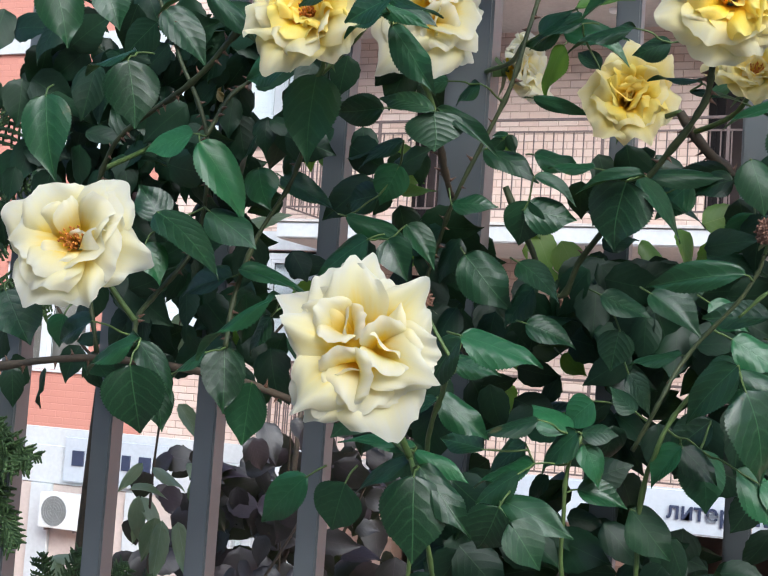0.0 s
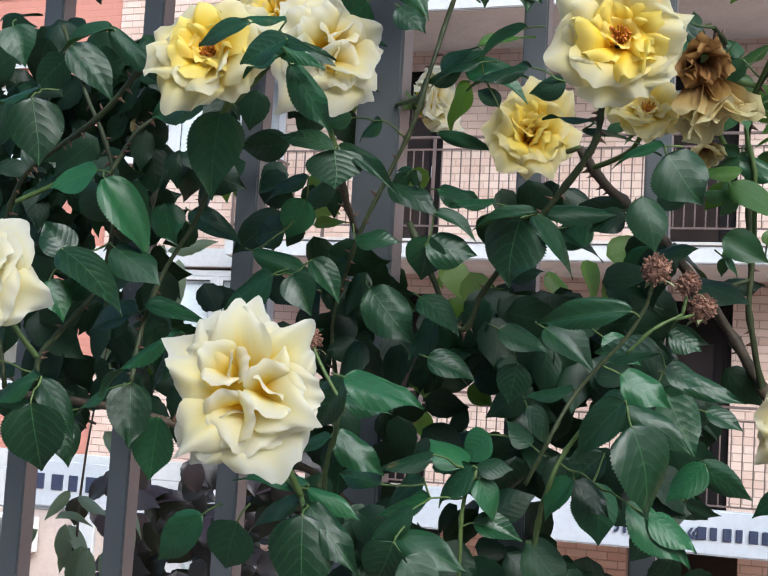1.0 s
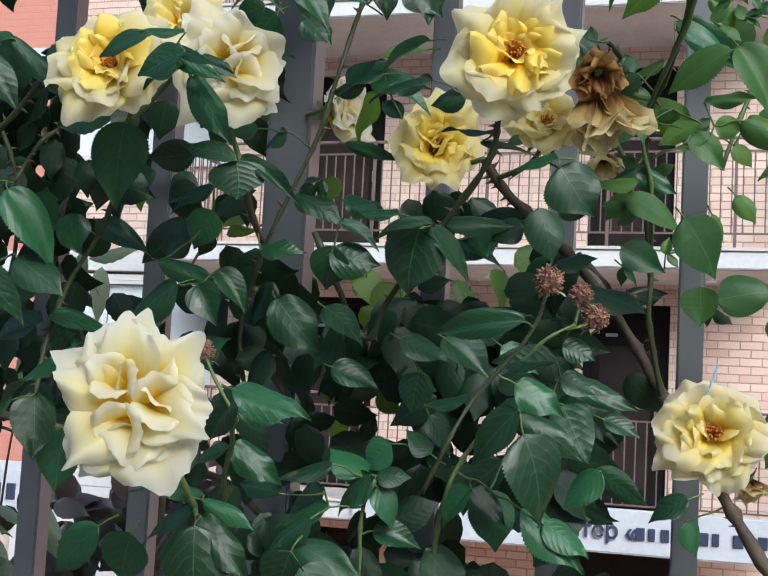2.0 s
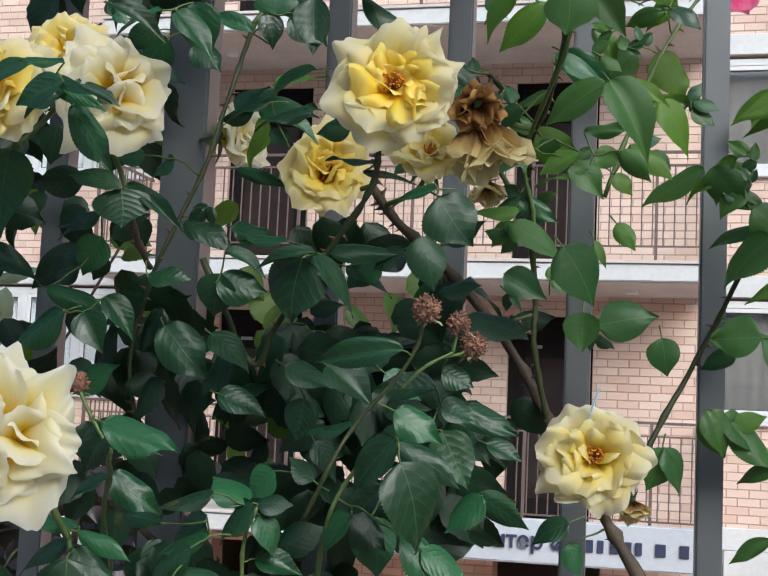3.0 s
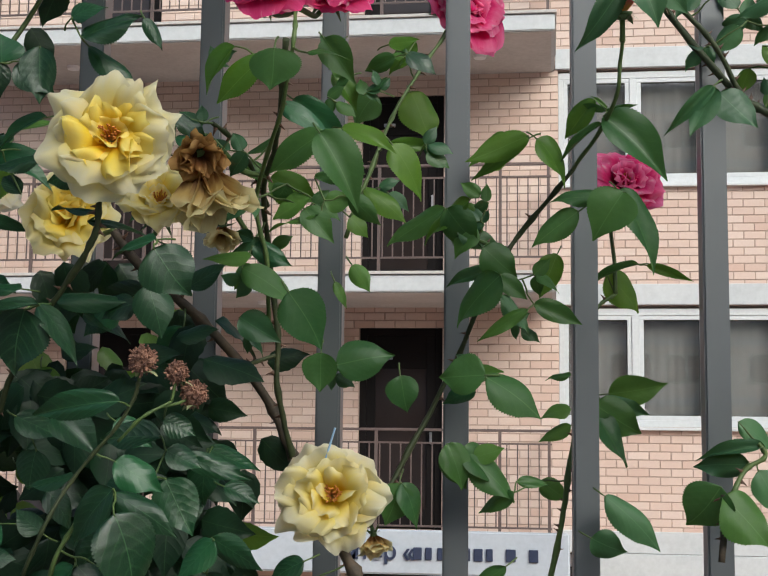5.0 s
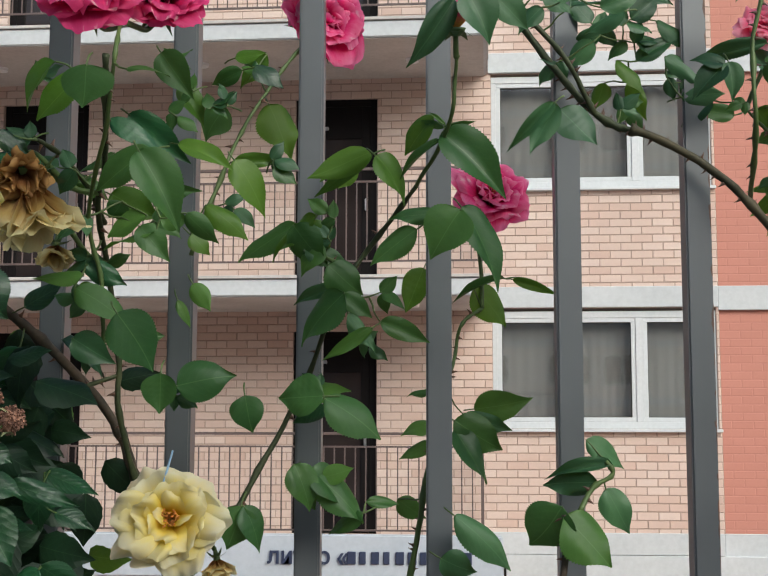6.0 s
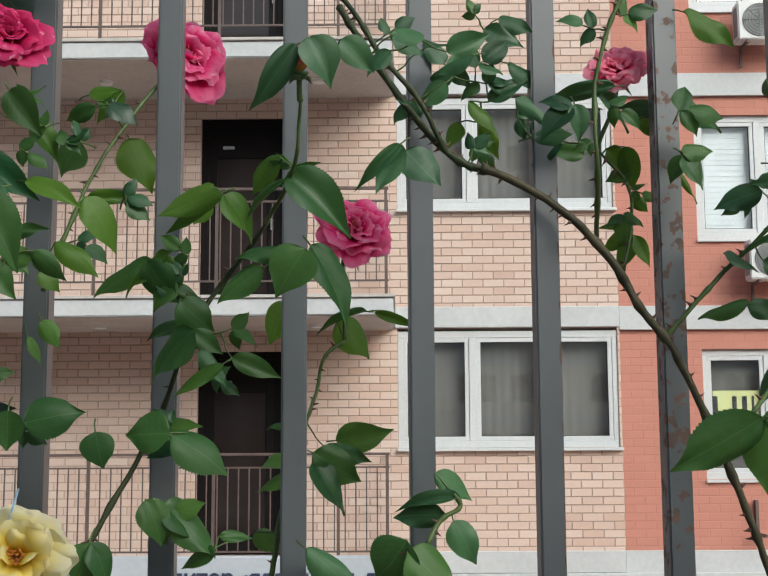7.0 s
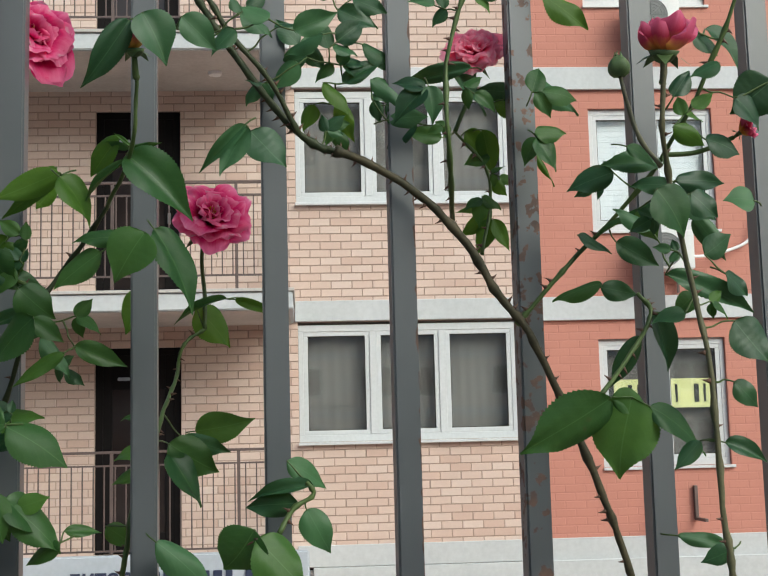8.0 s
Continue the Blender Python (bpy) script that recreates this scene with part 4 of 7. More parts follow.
    for turn, out, size in clumps:
        mid = Matrix.Translation((out * d * math.cos(radians(turn)), out * d * math.sin(radians(turn)), 0.02 * d)) @ pose(0, 0, 0, 0, 16, turn)
        for k in range(4):
            far = k < 3
            sheet = petal(r, size * d * (1.0 if far else 0.8) * r.uniform(0.9, 1.15), size * d * r.uniform(1.0, 1.3), radians(r.uniform(2, 14) if far else -6), radians(r.uniform(45, 80) if far else r.uniform(5, 25)),
                          r.uniform(0.35, 0.6), 0.3, 0.03, 0.03, (0.035 if far else 0.012) * d)
            p = new("petal", plain_mesh("petal", *sheet, inner or mat))
            p.parent = flower
            p.matrix_basis = mid @ pose(0, 0, 0, 0, 0, (120 * k if far else 180 * k + 60) + r.uniform(-25, 25))
    if centre:
        bm = bmesh.new()
        for k in range(46):
            a, rad = r.uniform(0, 6.28), 0.062 * d * math.sqrt(r.random())
            h = r.uniform(0.11, 0.19) * d
            b0 = Vector((rad * math.cos(a) * 0.4, rad * math.sin(a) * 0.4, 0.02 * d))
            b1 = Vector((rad * math.cos(a) * 1.4, rad * math.sin(a) * 1.4, h))
            cylinder(bm, b0, b1, 0.003 * d, 0.003 * d, 4)
            cylinder(bm, b1, b1 + Vector((0, 0, 0.018 * d)), 0.009 * d, 0.006 * d, 5)
        st = part("stamen_tuft", bm, M_STAMEN, flower)
        tagged(st, "orange-brown stamens", kind="stuff")
    pts = CANE_POINTS[bush.name]
    foot = at - axis * (0.16 if goblet else 0.29) * d
    near = min([p for p in pts if p.z < foot.z - 0.012] or pts, key=lambda p: (p - foot).length)
    bm = bmesh.new()
    way = near - foot
    tube(bm, spline([foot, foot - axis * 0.012 + way * 0.2, foot + way * 0.6 + Vector((0, 0.006, -0.004)), near], 5), 0.0022, 0.0026, 7)
    under(part("flower_stalk", bm, M_STEM, smooth=True), bush)
    return flower


def seed_head(bush, at, dia, seed, label):
    """A spent bloom: a round husk bristling with dry stamens."""
    r = random.Random(seed)
    bm = bmesh.new()
    bmesh.ops.create_icosphere(bm, subdivisions=3, radius=dia * 0.38)
    for v in bm.verts:
        v.co *= 1 + 0.40 * noise.noise(v.co * 260)
    for k in range(320):
        d = Vector((r.gauss(0, 1), r.gauss(0, 1), r.gauss(0.3, 1))).normalized()
        a = d * dia * r.uniform(0.28, 0.36)
        cylinder(bm, a, a + (d + Vector((r.uniform(-0.9, 0.9), r.uniform(-0.9, 0.9), r.uniform(-0.9, 0.9)))) * dia * r.uniform(0.06, 0.13), dia * 0.022, dia * 0.038, 4)
    ob = under(part("seed_head", bm, M_HUSK), bush, Matrix.Translation(at))
    tagged(ob, label)
    for k in range(3):
        bm = bmesh.new()
        a = r.uniform(0, 6.28)
        out, across = Vector((math.cos(a), math.sin(a), 0)), Vector((-math.sin(a), math.cos(a), 0))
        rows = []
        for j in range(6):
            u = j / 5
            mid = out * dia * (0.12 + 0.55 * u) + Vector((0, 0, dia * (-0.42 + 0.30 * u - 0.42 * u * u)))
            half = across * dia * 0.16 * (1 - u) ** 0.7
            rows.append((bm.verts.new(mid - half), bm.verts.new(mid + half + Vector((0, 0, 0.0004)))))
        for p, q in zip(rows, rows[1:]):
            bm.faces.new((p[0], p[1], q[1], q[0]))
        part("sepal", bm, M_DRYSEPAL, ob, smooth=True)
    bm = bmesh.new()
    pts = CANE_POINTS[bush.name]
    at = Vector(at)
    near = min((p for p in pts if p.z < at.z - 0.4 * dia), key=lambda p: (p - at).length)
    tube(bm, spline([at, at * 0.55 + near * 0.45 + Vector((0, 0, -0.002)), near], 4), 0.0012, 0.0014, 6)
    under(part("flower_stalk", bm, M_STEM, smooth=True), bush)


# ---------------------------------------------------------------- rose bushes
yellow_bush = thing("rose_bush", "climbing rose bush with glossy dark leaves and yellow blooms", "rose bush", "climbing roses", at=Matrix.Translation((-0.42, -0.16, 0.03)))
pink_bush = thing("rose_bush", "climbing rose bush with fresh green leaves and pink blooms", "rose bush", "climbing roses", at=Matrix.Translation((0.30, -0.10, 0.03)))
bpy.context.view_layer.update()
cane(yellow_bush, .0044, .0040, [(-0.432, -0.160, 1.697), (-0.415, -0.150, 1.671), (-0.385, -0.130, 1.642), (-0.348, -0.100, 1.605), (-0.305, -0.060, 1.544), (-0.271, -0.100, 1.490), (-0.217, -0.140, 1.411), (-0.183, -0.140, 1.355)])
cane(yellow_bush, .0027, .0022, [(-0.271, -0.100, 1.485), (-0.283, -0.120, 1.551), (-0.283, -0.125, 1.604), (-0.288, -0.150, 1.676), (-0.282, -0.200, 1.723), (-0.262, -0.250, 1.752), (-0.246, -0.300, 1.778), (-0.235, -0.340, 1.814)])
cane(yellow_bush, .0022, .0018, [(-0.285, -0.170, 1.716), (-0.293, -0.200, 1.744), (-0.300, -0.240, 1.760), (-0.307, -0.280, 1.765)])
cane(yellow_bush, .002, .0015, [(-0.283, -0.120, 1.586), (-0.307, -0.150, 1.574), (-0.308, -0.200, 1.562)])
cane(pink_bush, .0028, .0020, [(-0.189, -0.080, 1.456), (-0.179, -0.060, 1.477), (-0.142, -0.040, 1.551), (-0.117, -0.050, 1.601), (-0.088, -0.100, 1.661), (-0.057, -0.100, 1.706), (-0.013, -0.150, 1.750)], skin=M_OLDSTEM)
cane(pink_bush, .0020, .0014, [(-0.013, -0.150, 1.750), (0.012, -0.205, 1.778), (0.022, -0.235, 1.797), (0.024, -0.242, 1.820), (0.0245, -0.257, 1.851)], thorns=False)
cane(pink_bush, .0014, .0010, [(0.086, -0.012, 1.937), (0.072, -0.090, 1.922), (0.050, -0.190, 1.896), (0.031, -0.284, 1.872)], thorns=False)
cane(pink_bush, .0022, .0016, [(-0.088, -0.100, 1.661), (-0.075, -0.100, 1.679), (-0.097, -0.100, 1.693), (-0.136, -0.060, 1.713)])
cane(pink_bush, .0019, .0015, [(-0.278, -0.190, 1.610), (-0.279, -0.200, 1.667), (-0.284, -0.220, 1.714), (-0.245, -0.300, 1.773), (-0.231, -0.330, 1.818), (-0.237, -0.300, 1.855)])
cane(pink_bush, .002, .0015, [(-0.225, -0.100, 1.698), (-0.199, -0.080, 1.786), (-0.182, -0.050, 1.841), (-0.154, -0.020, 1.898), (-0.127, 0.000, 1.945)])
cane(pink_bush, .0034, .0034, [(0.046, 0.000, 2.007), (0.066, -0.010, 1.968), (0.086, -0.010, 1.937), (0.129, -0.024, 1.873), (0.167, -0.020, 1.837), (0.197, -0.020, 1.826)], skin=M_OLDSTEM)
cane(pink_bush, .0043, .0034, [(0.187, -0.020, 1.830), (0.215, -0.020, 1.819), (0.262, -0.020, 1.791), (0.308, -0.025, 1.744), (0.340, -0.025, 1.690), (0.372, -0.028, 1.646), (0.397, -0.030, 1.589), (0.427, -0.030, 1.513), (0.444, -0.030, 1.467), (0.462, -0.030, 1.407)], skin=M_CANE)
cane(pink_bush, .0028, .0024, [(0.044, -0.030, 2.011), (0.064, -0.040, 1.982), (0.092, -0.040, 1.937), (0.123, -0.040, 1.898), (0.148, -0.030, 1.856), (0.160, -0.020, 1.842), (0.192, -0.022, 1.826)], skin=M_OLDSTEM)
cane(pink_bush, .0024, .0018, [(0.305, 0.000, 1.763), (0.291, -0.100, 1.813), (0.291, -0.100, 1.893), (0.308, -0.100, 1.954), (0.326, -0.100, 1.993)])
cane(pink_bush, .002, .0014, [(0.342, 0.060, 1.737), (0.355, 0.080, 1.793), (0.351, 0.080, 1.836), (0.320, 0.080, 1.874)])
cane(pink_bush, .0025, .0018, [(0.361, -0.025, 1.654), (0.372, -0.028, 1.667), (0.402, -0.030, 1.700), (0.433, -0.030, 1.731), (0.486, -0.060, 1.788), (0.505, -0.100, 1.825), (0.519, -0.120, 1.853), (0.543, -0.140, 1.911), (0.556, -0.150, 1.949)])
cane(pink_bush, .0021, .0026, [(0.4515, -0.249, 1.846), (0.450, -0.240, 1.794), (0.459, -0.220, 1.761), (0.479, -0.200, 1.673), (0.490, -0.200, 1.611), (0.494, -0.200, 1.538), (0.496, -0.200, 1.474), (0.501, -0.200, 1.423)], skin=M_OLIVE)
cane(pink_bush, .0017, .0019, [(0.428, -0.200, 1.848), (0.437, -0.210, 1.797), (0.453, -0.220, 1.765)], skin=M_OLIVE)
cane(pink_bush, .0022, .0018, [(0.407, -0.160, 1.578), (0.447, -0.120, 1.618), (0.472, -0.100, 1.655), (0.460, -0.100, 1.674)])
cane(pink_bush, .0026, .0022, [(-0.008, 0.050, 1.528), (-0.014, 0.030, 1.489), (-0.023, 0.020, 1.432), (-0.031, 0.020, 1.390)])
cane(pink_bush, .0022, .0018, [(-0.006, 0.060, 1.533), (0.000, 0.110, 1.564), (0.004, 0.150, 1.592), (0.011, 0.200, 1.627), (0.019, 0.200, 1.661), (0.042, 0.210, 1.679)])
cane(pink_bush, .0026, .002, [(0.129, -0.080, 1.465), (0.142, -0.070, 1.486), (0.160, -0.066, 1.498), (0.154, -0.066, 1.510)])
cane(pink_bush, .003, .0026, [(0.110, -0.140, 1.409), (0.115, -0.140, 1.446), (0.111, -0.146, 1.467)])
cane(yellow_bush, .0034, .0030, [(-1.037, -0.300, 1.432), (-0.943, -0.280, 1.447), (-0.839, -0.260, 1.442), (-0.778, -0.240, 1.429), (-0.733, -0.160, 1.403), (-0.695, -0.100, 1.386), (-0.649, -0.060, 1.336)])
cane(yellow_bush, .0022, .0018, [(-0.541, -0.200, 1.841), (-0.554, -0.200, 1.797), (-0.565, -0.220, 1.725), (-0.588, -0.220, 1.668), (-0.610, -0.220, 1.620), (-0.633, -0.200, 1.578), (-0.652, -0.180, 1.526), (-0.651, -0.160, 1.472)])
cane(yellow_bush, .003, .0025, [(-0.606, -0.300, 1.656), (-0.609, -0.270, 1.629), (-0.615, -0.230, 1.610)])
cane(yellow_bush, .0026, .0021, [(-0.734, -0.360, 1.756), (-0.768, -0.360, 1.724), (-0.819, -0.340, 1.689), (-0.884, -0.300, 1.673), (-0.932, -0.280, 1.650), (-0.964, -0.260, 1.611), (-0.969, -0.260, 1.545), (-0.948, -0.260, 1.452)])
cane(yellow_bush, .0015, .0012, [(-0.423, -0.350, 1.407), (-0.405, -0.360, 1.440), (-0.388, -0.350, 1.476), (-0.355, -0.350, 1.517), (-0.342, -0.350, 1.538), (-0.337, -0.355, 1.551)], skin=M_OLDSTEM)
cane(yellow_bush, .0012, .0010, [(-0.354, -0.350, 1.506), (-0.335, -0.350, 1.524), (-0.316, -0.340, 1.536)])
cane(yellow_bush, .0027, .0022, [(-0.569, -0.220, 1.620), (-0.525, -0.200, 1.529), (-0.496, -0.220, 1.562), (-0.451, -0.280, 1.600), (-0.418, -0.300, 1.631), (-0.390, -0.320, 1.665), (-0.383, -0.330, 1.692)])
cane(yellow_bush, .0016, .0014, [(-0.577, -0.450, 1.405), (-0.554, -0.470, 1.401), (-0.536, -0.490, 1.387), (-0.544, -0.450, 1.355), (-0.548, -0.400, 1.298)])
cane(yellow_bush, .0018, .0015, [(-0.512, -0.500, 1.458), (-0.543, -0.430, 1.438), (-0.560, -0.400, 1.412), (-0.577, -0.360, 1.380)])
cane(yellow_bush, .0015, .0013, [(-0.462, -0.340, 1.414), (-0.472, -0.340, 1.388), (-0.476, -0.330, 1.351), (-0.481, -0.300, 1.292)])
cane(yellow_bush, .0023, .0018, [(-0.815, -0.400, 1.455), (-0.829, -0.380, 1.479), (-0.848, -0.330, 1.502), (-0.831, -0.300, 1.544), (-0.820, -0.300, 1.597), (-0.826, -0.300, 1.659), (-0.857, -0.300, 1.722), (-0.889, -0.300, 1.787)])
cane(yellow_bush, .0020, .0016, [(-0.807, -0.330, 1.644), (-0.803, -0.300, 1.685), (-0.787, -0.280, 1.711), (-0.764, -0.300, 1.737)])
cane(yellow_bush, .0017, .0014, [(-0.351, -0.360, 1.468), (-0.378, -0.340, 1.456), (-0.396, -0.330, 1.437), (-0.409, -0.330, 1.408), (-0.424, -0.300, 1.368), (-0.428, -0.280, 1.296)])
cane(yellow_bush, .0022, .0018, [(-0.789, -0.300, 1.464), (-0.795, -0.280, 1.512), (-0.780, -0.270, 1.566), (-0.746, -0.270, 1.629), (-0.720, -0.300, 1.700)])
leaves(yellow_bush, OLD_MESHES, 101, [
    (-0.966, -0.380, 1.479, 0.018, 0.018, 0.027), (-0.915, -0.360, 1.483, -0.006, -0.028, 0.027), (-0.931, -0.420, 1.498, 0.035, -0.044, 0.042),
    (-0.918, -0.340, 1.520, -0.024, -0.027, 0.036), (-0.908, -0.420, 1.661, 0.017, -0.067, 0.041), (-0.928, -0.400, 1.770, 0.022, -0.058, 0.040),
    (-0.921, -0.330, 1.779, 0.019, -0.032, 0.033), (-0.856, -0.300, 1.430, 0.012, -0.043, 0.028), (-0.805, -0.420, 1.444, 0.008, -0.055, 0.048),
    (-0.790, -0.330, 1.458, -0.032, -0.018, 0.025), (-0.813, -0.400, 1.463, 0.042, -0.036, 0.025), (-0.804, -0.410, 1.465, -0.056, -0.020, 0.026),
])
leaves(yellow_bush, OLD_MESHES, 102, [
    (-0.793, -0.294, 1.465, 0.011, -0.057, 0.037), (-0.843, -0.420, 1.476, -0.042, -0.011, 0.025), (-0.798, -0.280, 1.527, -0.059, -0.007, 0.034),
    (-0.792, -0.280, 1.534, 0.074, -0.007, 0.030), (-0.839, -0.360, 1.546, 0.022, -0.028, 0.026), (-0.836, -0.340, 1.568, -0.024, 0.032, 0.031),
    (-0.834, -0.354, 1.574, 0.072, -0.032, 0.040), (-0.798, -0.330, 1.579, 0.052, -0.029, 0.034), (-0.780, -0.280, 1.625, 0.011, -0.036, 0.032),
    (-0.787, -0.220, 1.628, 0.059, -0.028, 0.026), (-0.806, -0.340, 1.637, 0.051, -0.058, 0.038), (-0.813, -0.340, 1.644, -0.043, -0.015, 0.035),
])
leaves(yellow_bush, OLD_MESHES, 103, [
    (-0.865, -0.370, 1.702, 0.010, -0.057, 0.046), (-0.870, -0.350, 1.714, -0.063, -0.005, 0.024), (-0.782, -0.380, 1.754, -0.052, -0.005, 0.021),
    (-0.787, -0.380, 1.757, 0.050, -0.045, 0.018), (-0.877, -0.300, 1.768, 0.045, -0.042, 0.035), (-0.776, -0.270, 1.435, -0.008, -0.057, 0.039),
    (-0.726, -0.340, 1.491, -0.022, -0.031, 0.023), (-0.700, -0.200, 1.500, 0.046, 0.024, 0.027), (-0.707, -0.360, 1.506, -0.083, -0.037, 0.022),
    (-0.722, -0.300, 1.513, 0.034, -0.019, 0.025), (-0.674, -0.270, 1.565, -0.047, -0.029, 0.036), (-0.710, -0.240, 1.589, 0.060, -0.017, 0.020),
])
leaves(yellow_bush, OLD_MESHES, 104, [
    (-0.688, -0.220, 1.611, -0.042, -0.005, 0.030), (-0.669, -0.220, 1.639, -0.017, -0.036, 0.032), (-0.684, -0.230, 1.689, -0.048, -0.006, 0.028),
    (-0.718, -0.304, 1.702, -0.002, -0.073, 0.048), (-0.745, -0.300, 1.716, -0.050, -0.012, 0.034), (-0.739, -0.380, 1.734, 0.023, -0.003, 0.012),
    (-0.627, -0.460, 1.375, -0.041, -0.035, 0.025), (-0.586, -0.488, 1.376, -0.013, -0.036, 0.034), (-0.543, -0.480, 1.395, -0.053, -0.022, 0.019),
    (-0.549, -0.460, 1.399, 0.039, -0.009, 0.014), (-0.548, -0.460, 1.402, -0.055, 0.009, 0.015), (-0.549, -0.420, 1.434, -0.033, -0.012, 0.016),
])
leaves(yellow_bush, OLD_MESHES, 105, [
    (-0.553, -0.410, 1.436, 0.040, -0.023, 0.023), (-0.545, -0.250, 1.551, 0.041, -0.019, 0.030), (-0.602, -0.220, 1.559, 0.044, -0.044, 0.040),
    (-0.656, -0.270, 1.565, 0.021, -0.030, 0.030), (-0.651, -0.240, 1.582, 0.032, -0.030, 0.025), (-0.543, -0.250, 1.595, 0.044, -0.005, 0.032),
    (-0.607, -0.250, 1.599, 0.038, 0.006, 0.024), (-0.550, -0.200, 1.652, 0.043, -0.009, 0.023), (-0.655, -0.250, 1.655, -0.043, -0.016, 0.023),
    (-0.597, -0.200, 1.657, 0.053, -0.019, 0.027), (-0.599, -0.330, 1.662, -0.045, 0.024, 0.018), (-0.601, -0.325, 1.663, 0.005, -0.032, 0.047),
])
leaves(yellow_bush, OLD_MESHES, 106, [
    (-0.579, -0.200, 1.666, -0.016, -0.015, 0.014), (-0.576, -0.200, 1.669, -0.016, 0.004, 0.010), (-0.604, -0.310, 1.669, 0.058, -0.028, 0.015),
    (-0.575, -0.200, 1.670, 0.007, -0.017, 0.011), (-0.588, -0.250, 1.704, -0.024, -0.014, 0.024), (-0.617, -0.250, 1.707, -0.027, -0.003, 0.019),
    (-0.569, -0.150, 1.715, 0.054, -0.015, 0.013), (-0.620, -0.380, 1.718, 0.044, -0.049, 0.021), (-0.614, -0.400, 1.722, -0.042, -0.004, 0.024),
    (-0.630, -0.400, 1.733, 0.050, -0.022, 0.012), (-0.629, -0.360, 1.745, 0.038, -0.019, 0.017), (-0.647, -0.400, 1.748, -0.048, -0.005, 0.016),
])
leaves(yellow_bush, OLD_MESHES, 107, [
    (-0.547, -0.220, 1.754, 0.031, 0.023, 0.025), (-0.567, -0.340, 1.807, -0.045, -0.011, 0.017), (-0.550, -0.320, 1.820, 0.013, -0.043, 0.034),
    (-0.597, -0.200, 1.822, 0.029, -0.024, 0.028), (-0.659, -0.250, 1.836, -0.003, 0.020, 0.013), (-0.639, -0.200, 1.837, -0.029, -0.013, 0.024),
    (-0.657, -0.250, 1.837, 0.016, -0.008, 0.011), (-0.650, -0.250, 1.842, 0.020, 0.014, 0.015), (-0.648, -0.150, 1.846, -0.034, -0.031, 0.035),
    (-0.497, -0.400, 1.352, 0.025, -0.030, 0.032), (-0.432, -0.300, 1.361, 0.034, -0.034, 0.035), (-0.505, -0.400, 1.362, -0.016, -0.037, 0.035),
])
leaves(yellow_bush, OLD_MESHES, 108, [
    (-0.510, -0.380, 1.365, 0.053, -0.013, 0.027), (-0.466, -0.330, 1.374, 0.037, -0.004, 0.022), (-0.498, -0.380, 1.385, -0.032, -0.021, 0.022),
    (-0.530, -0.510, 1.387, 0.006, -0.052, 0.042), (-0.531, -0.500, 1.392, 0.041, -0.033, 0.022), (-0.492, -0.360, 1.392, -0.046, -0.013, 0.026),
    (-0.531, -0.360, 1.399, -0.036, 0.008, 0.022), (-0.508, -0.330, 1.405, -0.031, -0.025, 0.027), (-0.461, -0.340, 1.408, 0.020, -0.025, 0.023),
    (-0.473, -0.340, 1.415, -0.026, 0.027, 0.030), (-0.463, -0.340, 1.416, 0.025, 0.006, 0.021), (-0.465, -0.342, 1.417, -0.030, -0.028, 0.027),
])
leaves(yellow_bush, OLD_MESHES, 109, [
    (-0.490, -0.360, 1.424, -0.047, -0.014, 0.020), (-0.431, -0.300, 1.434, -0.020, 0.018, 0.023), (-0.464, -0.300, 1.440, -0.024, -0.020, 0.028),
    (-0.531, -0.450, 1.462, 0.036, -0.005, 0.017), (-0.448, -0.250, 1.464, 0.026, -0.027, 0.025), (-0.493, -0.547, 1.475, 0.052, -0.010, 0.025),
    (-0.507, -0.500, 1.475, -0.031, -0.031, 0.024), (-0.455, -0.260, 1.498, -0.006, -0.033, 0.029), (-0.535, -0.250, 1.500, 0.042, -0.010, 0.025),
    (-0.425, -0.300, 1.525, 0.042, -0.022, 0.031), (-0.470, -0.270, 1.525, 0.041, -0.017, 0.028), (-0.538, -0.220, 1.533, -0.028, -0.033, 0.034),
])
leaves(yellow_bush, OLD_MESHES, 110, [
    (-0.539, -0.250, 1.603, -0.010, -0.038, 0.034), (-0.444, -0.320, 1.608, -0.013, -0.051, 0.050), (-0.428, -0.330, 1.610, -0.050, -0.002, 0.013),
    (-0.437, -0.310, 1.613, 0.042, -0.037, 0.023), (-0.442, -0.200, 1.617, 0.045, -0.012, 0.026), (-0.437, -0.280, 1.619, 0.069, 0.008, 0.021),
    (-0.536, -0.250, 1.623, 0.039, -0.013, 0.017), (-0.491, -0.220, 1.636, -0.041, 0.005, 0.018), (-0.426, -0.260, 1.731, -0.031, -0.008, 0.021),
    (-0.453, -0.270, 1.741, -0.054, -0.007, 0.021), (-0.502, -0.250, 1.753, -0.045, -0.011, 0.013), (-0.527, -0.211, 1.758, 0.057, -0.008, 0.026),
])
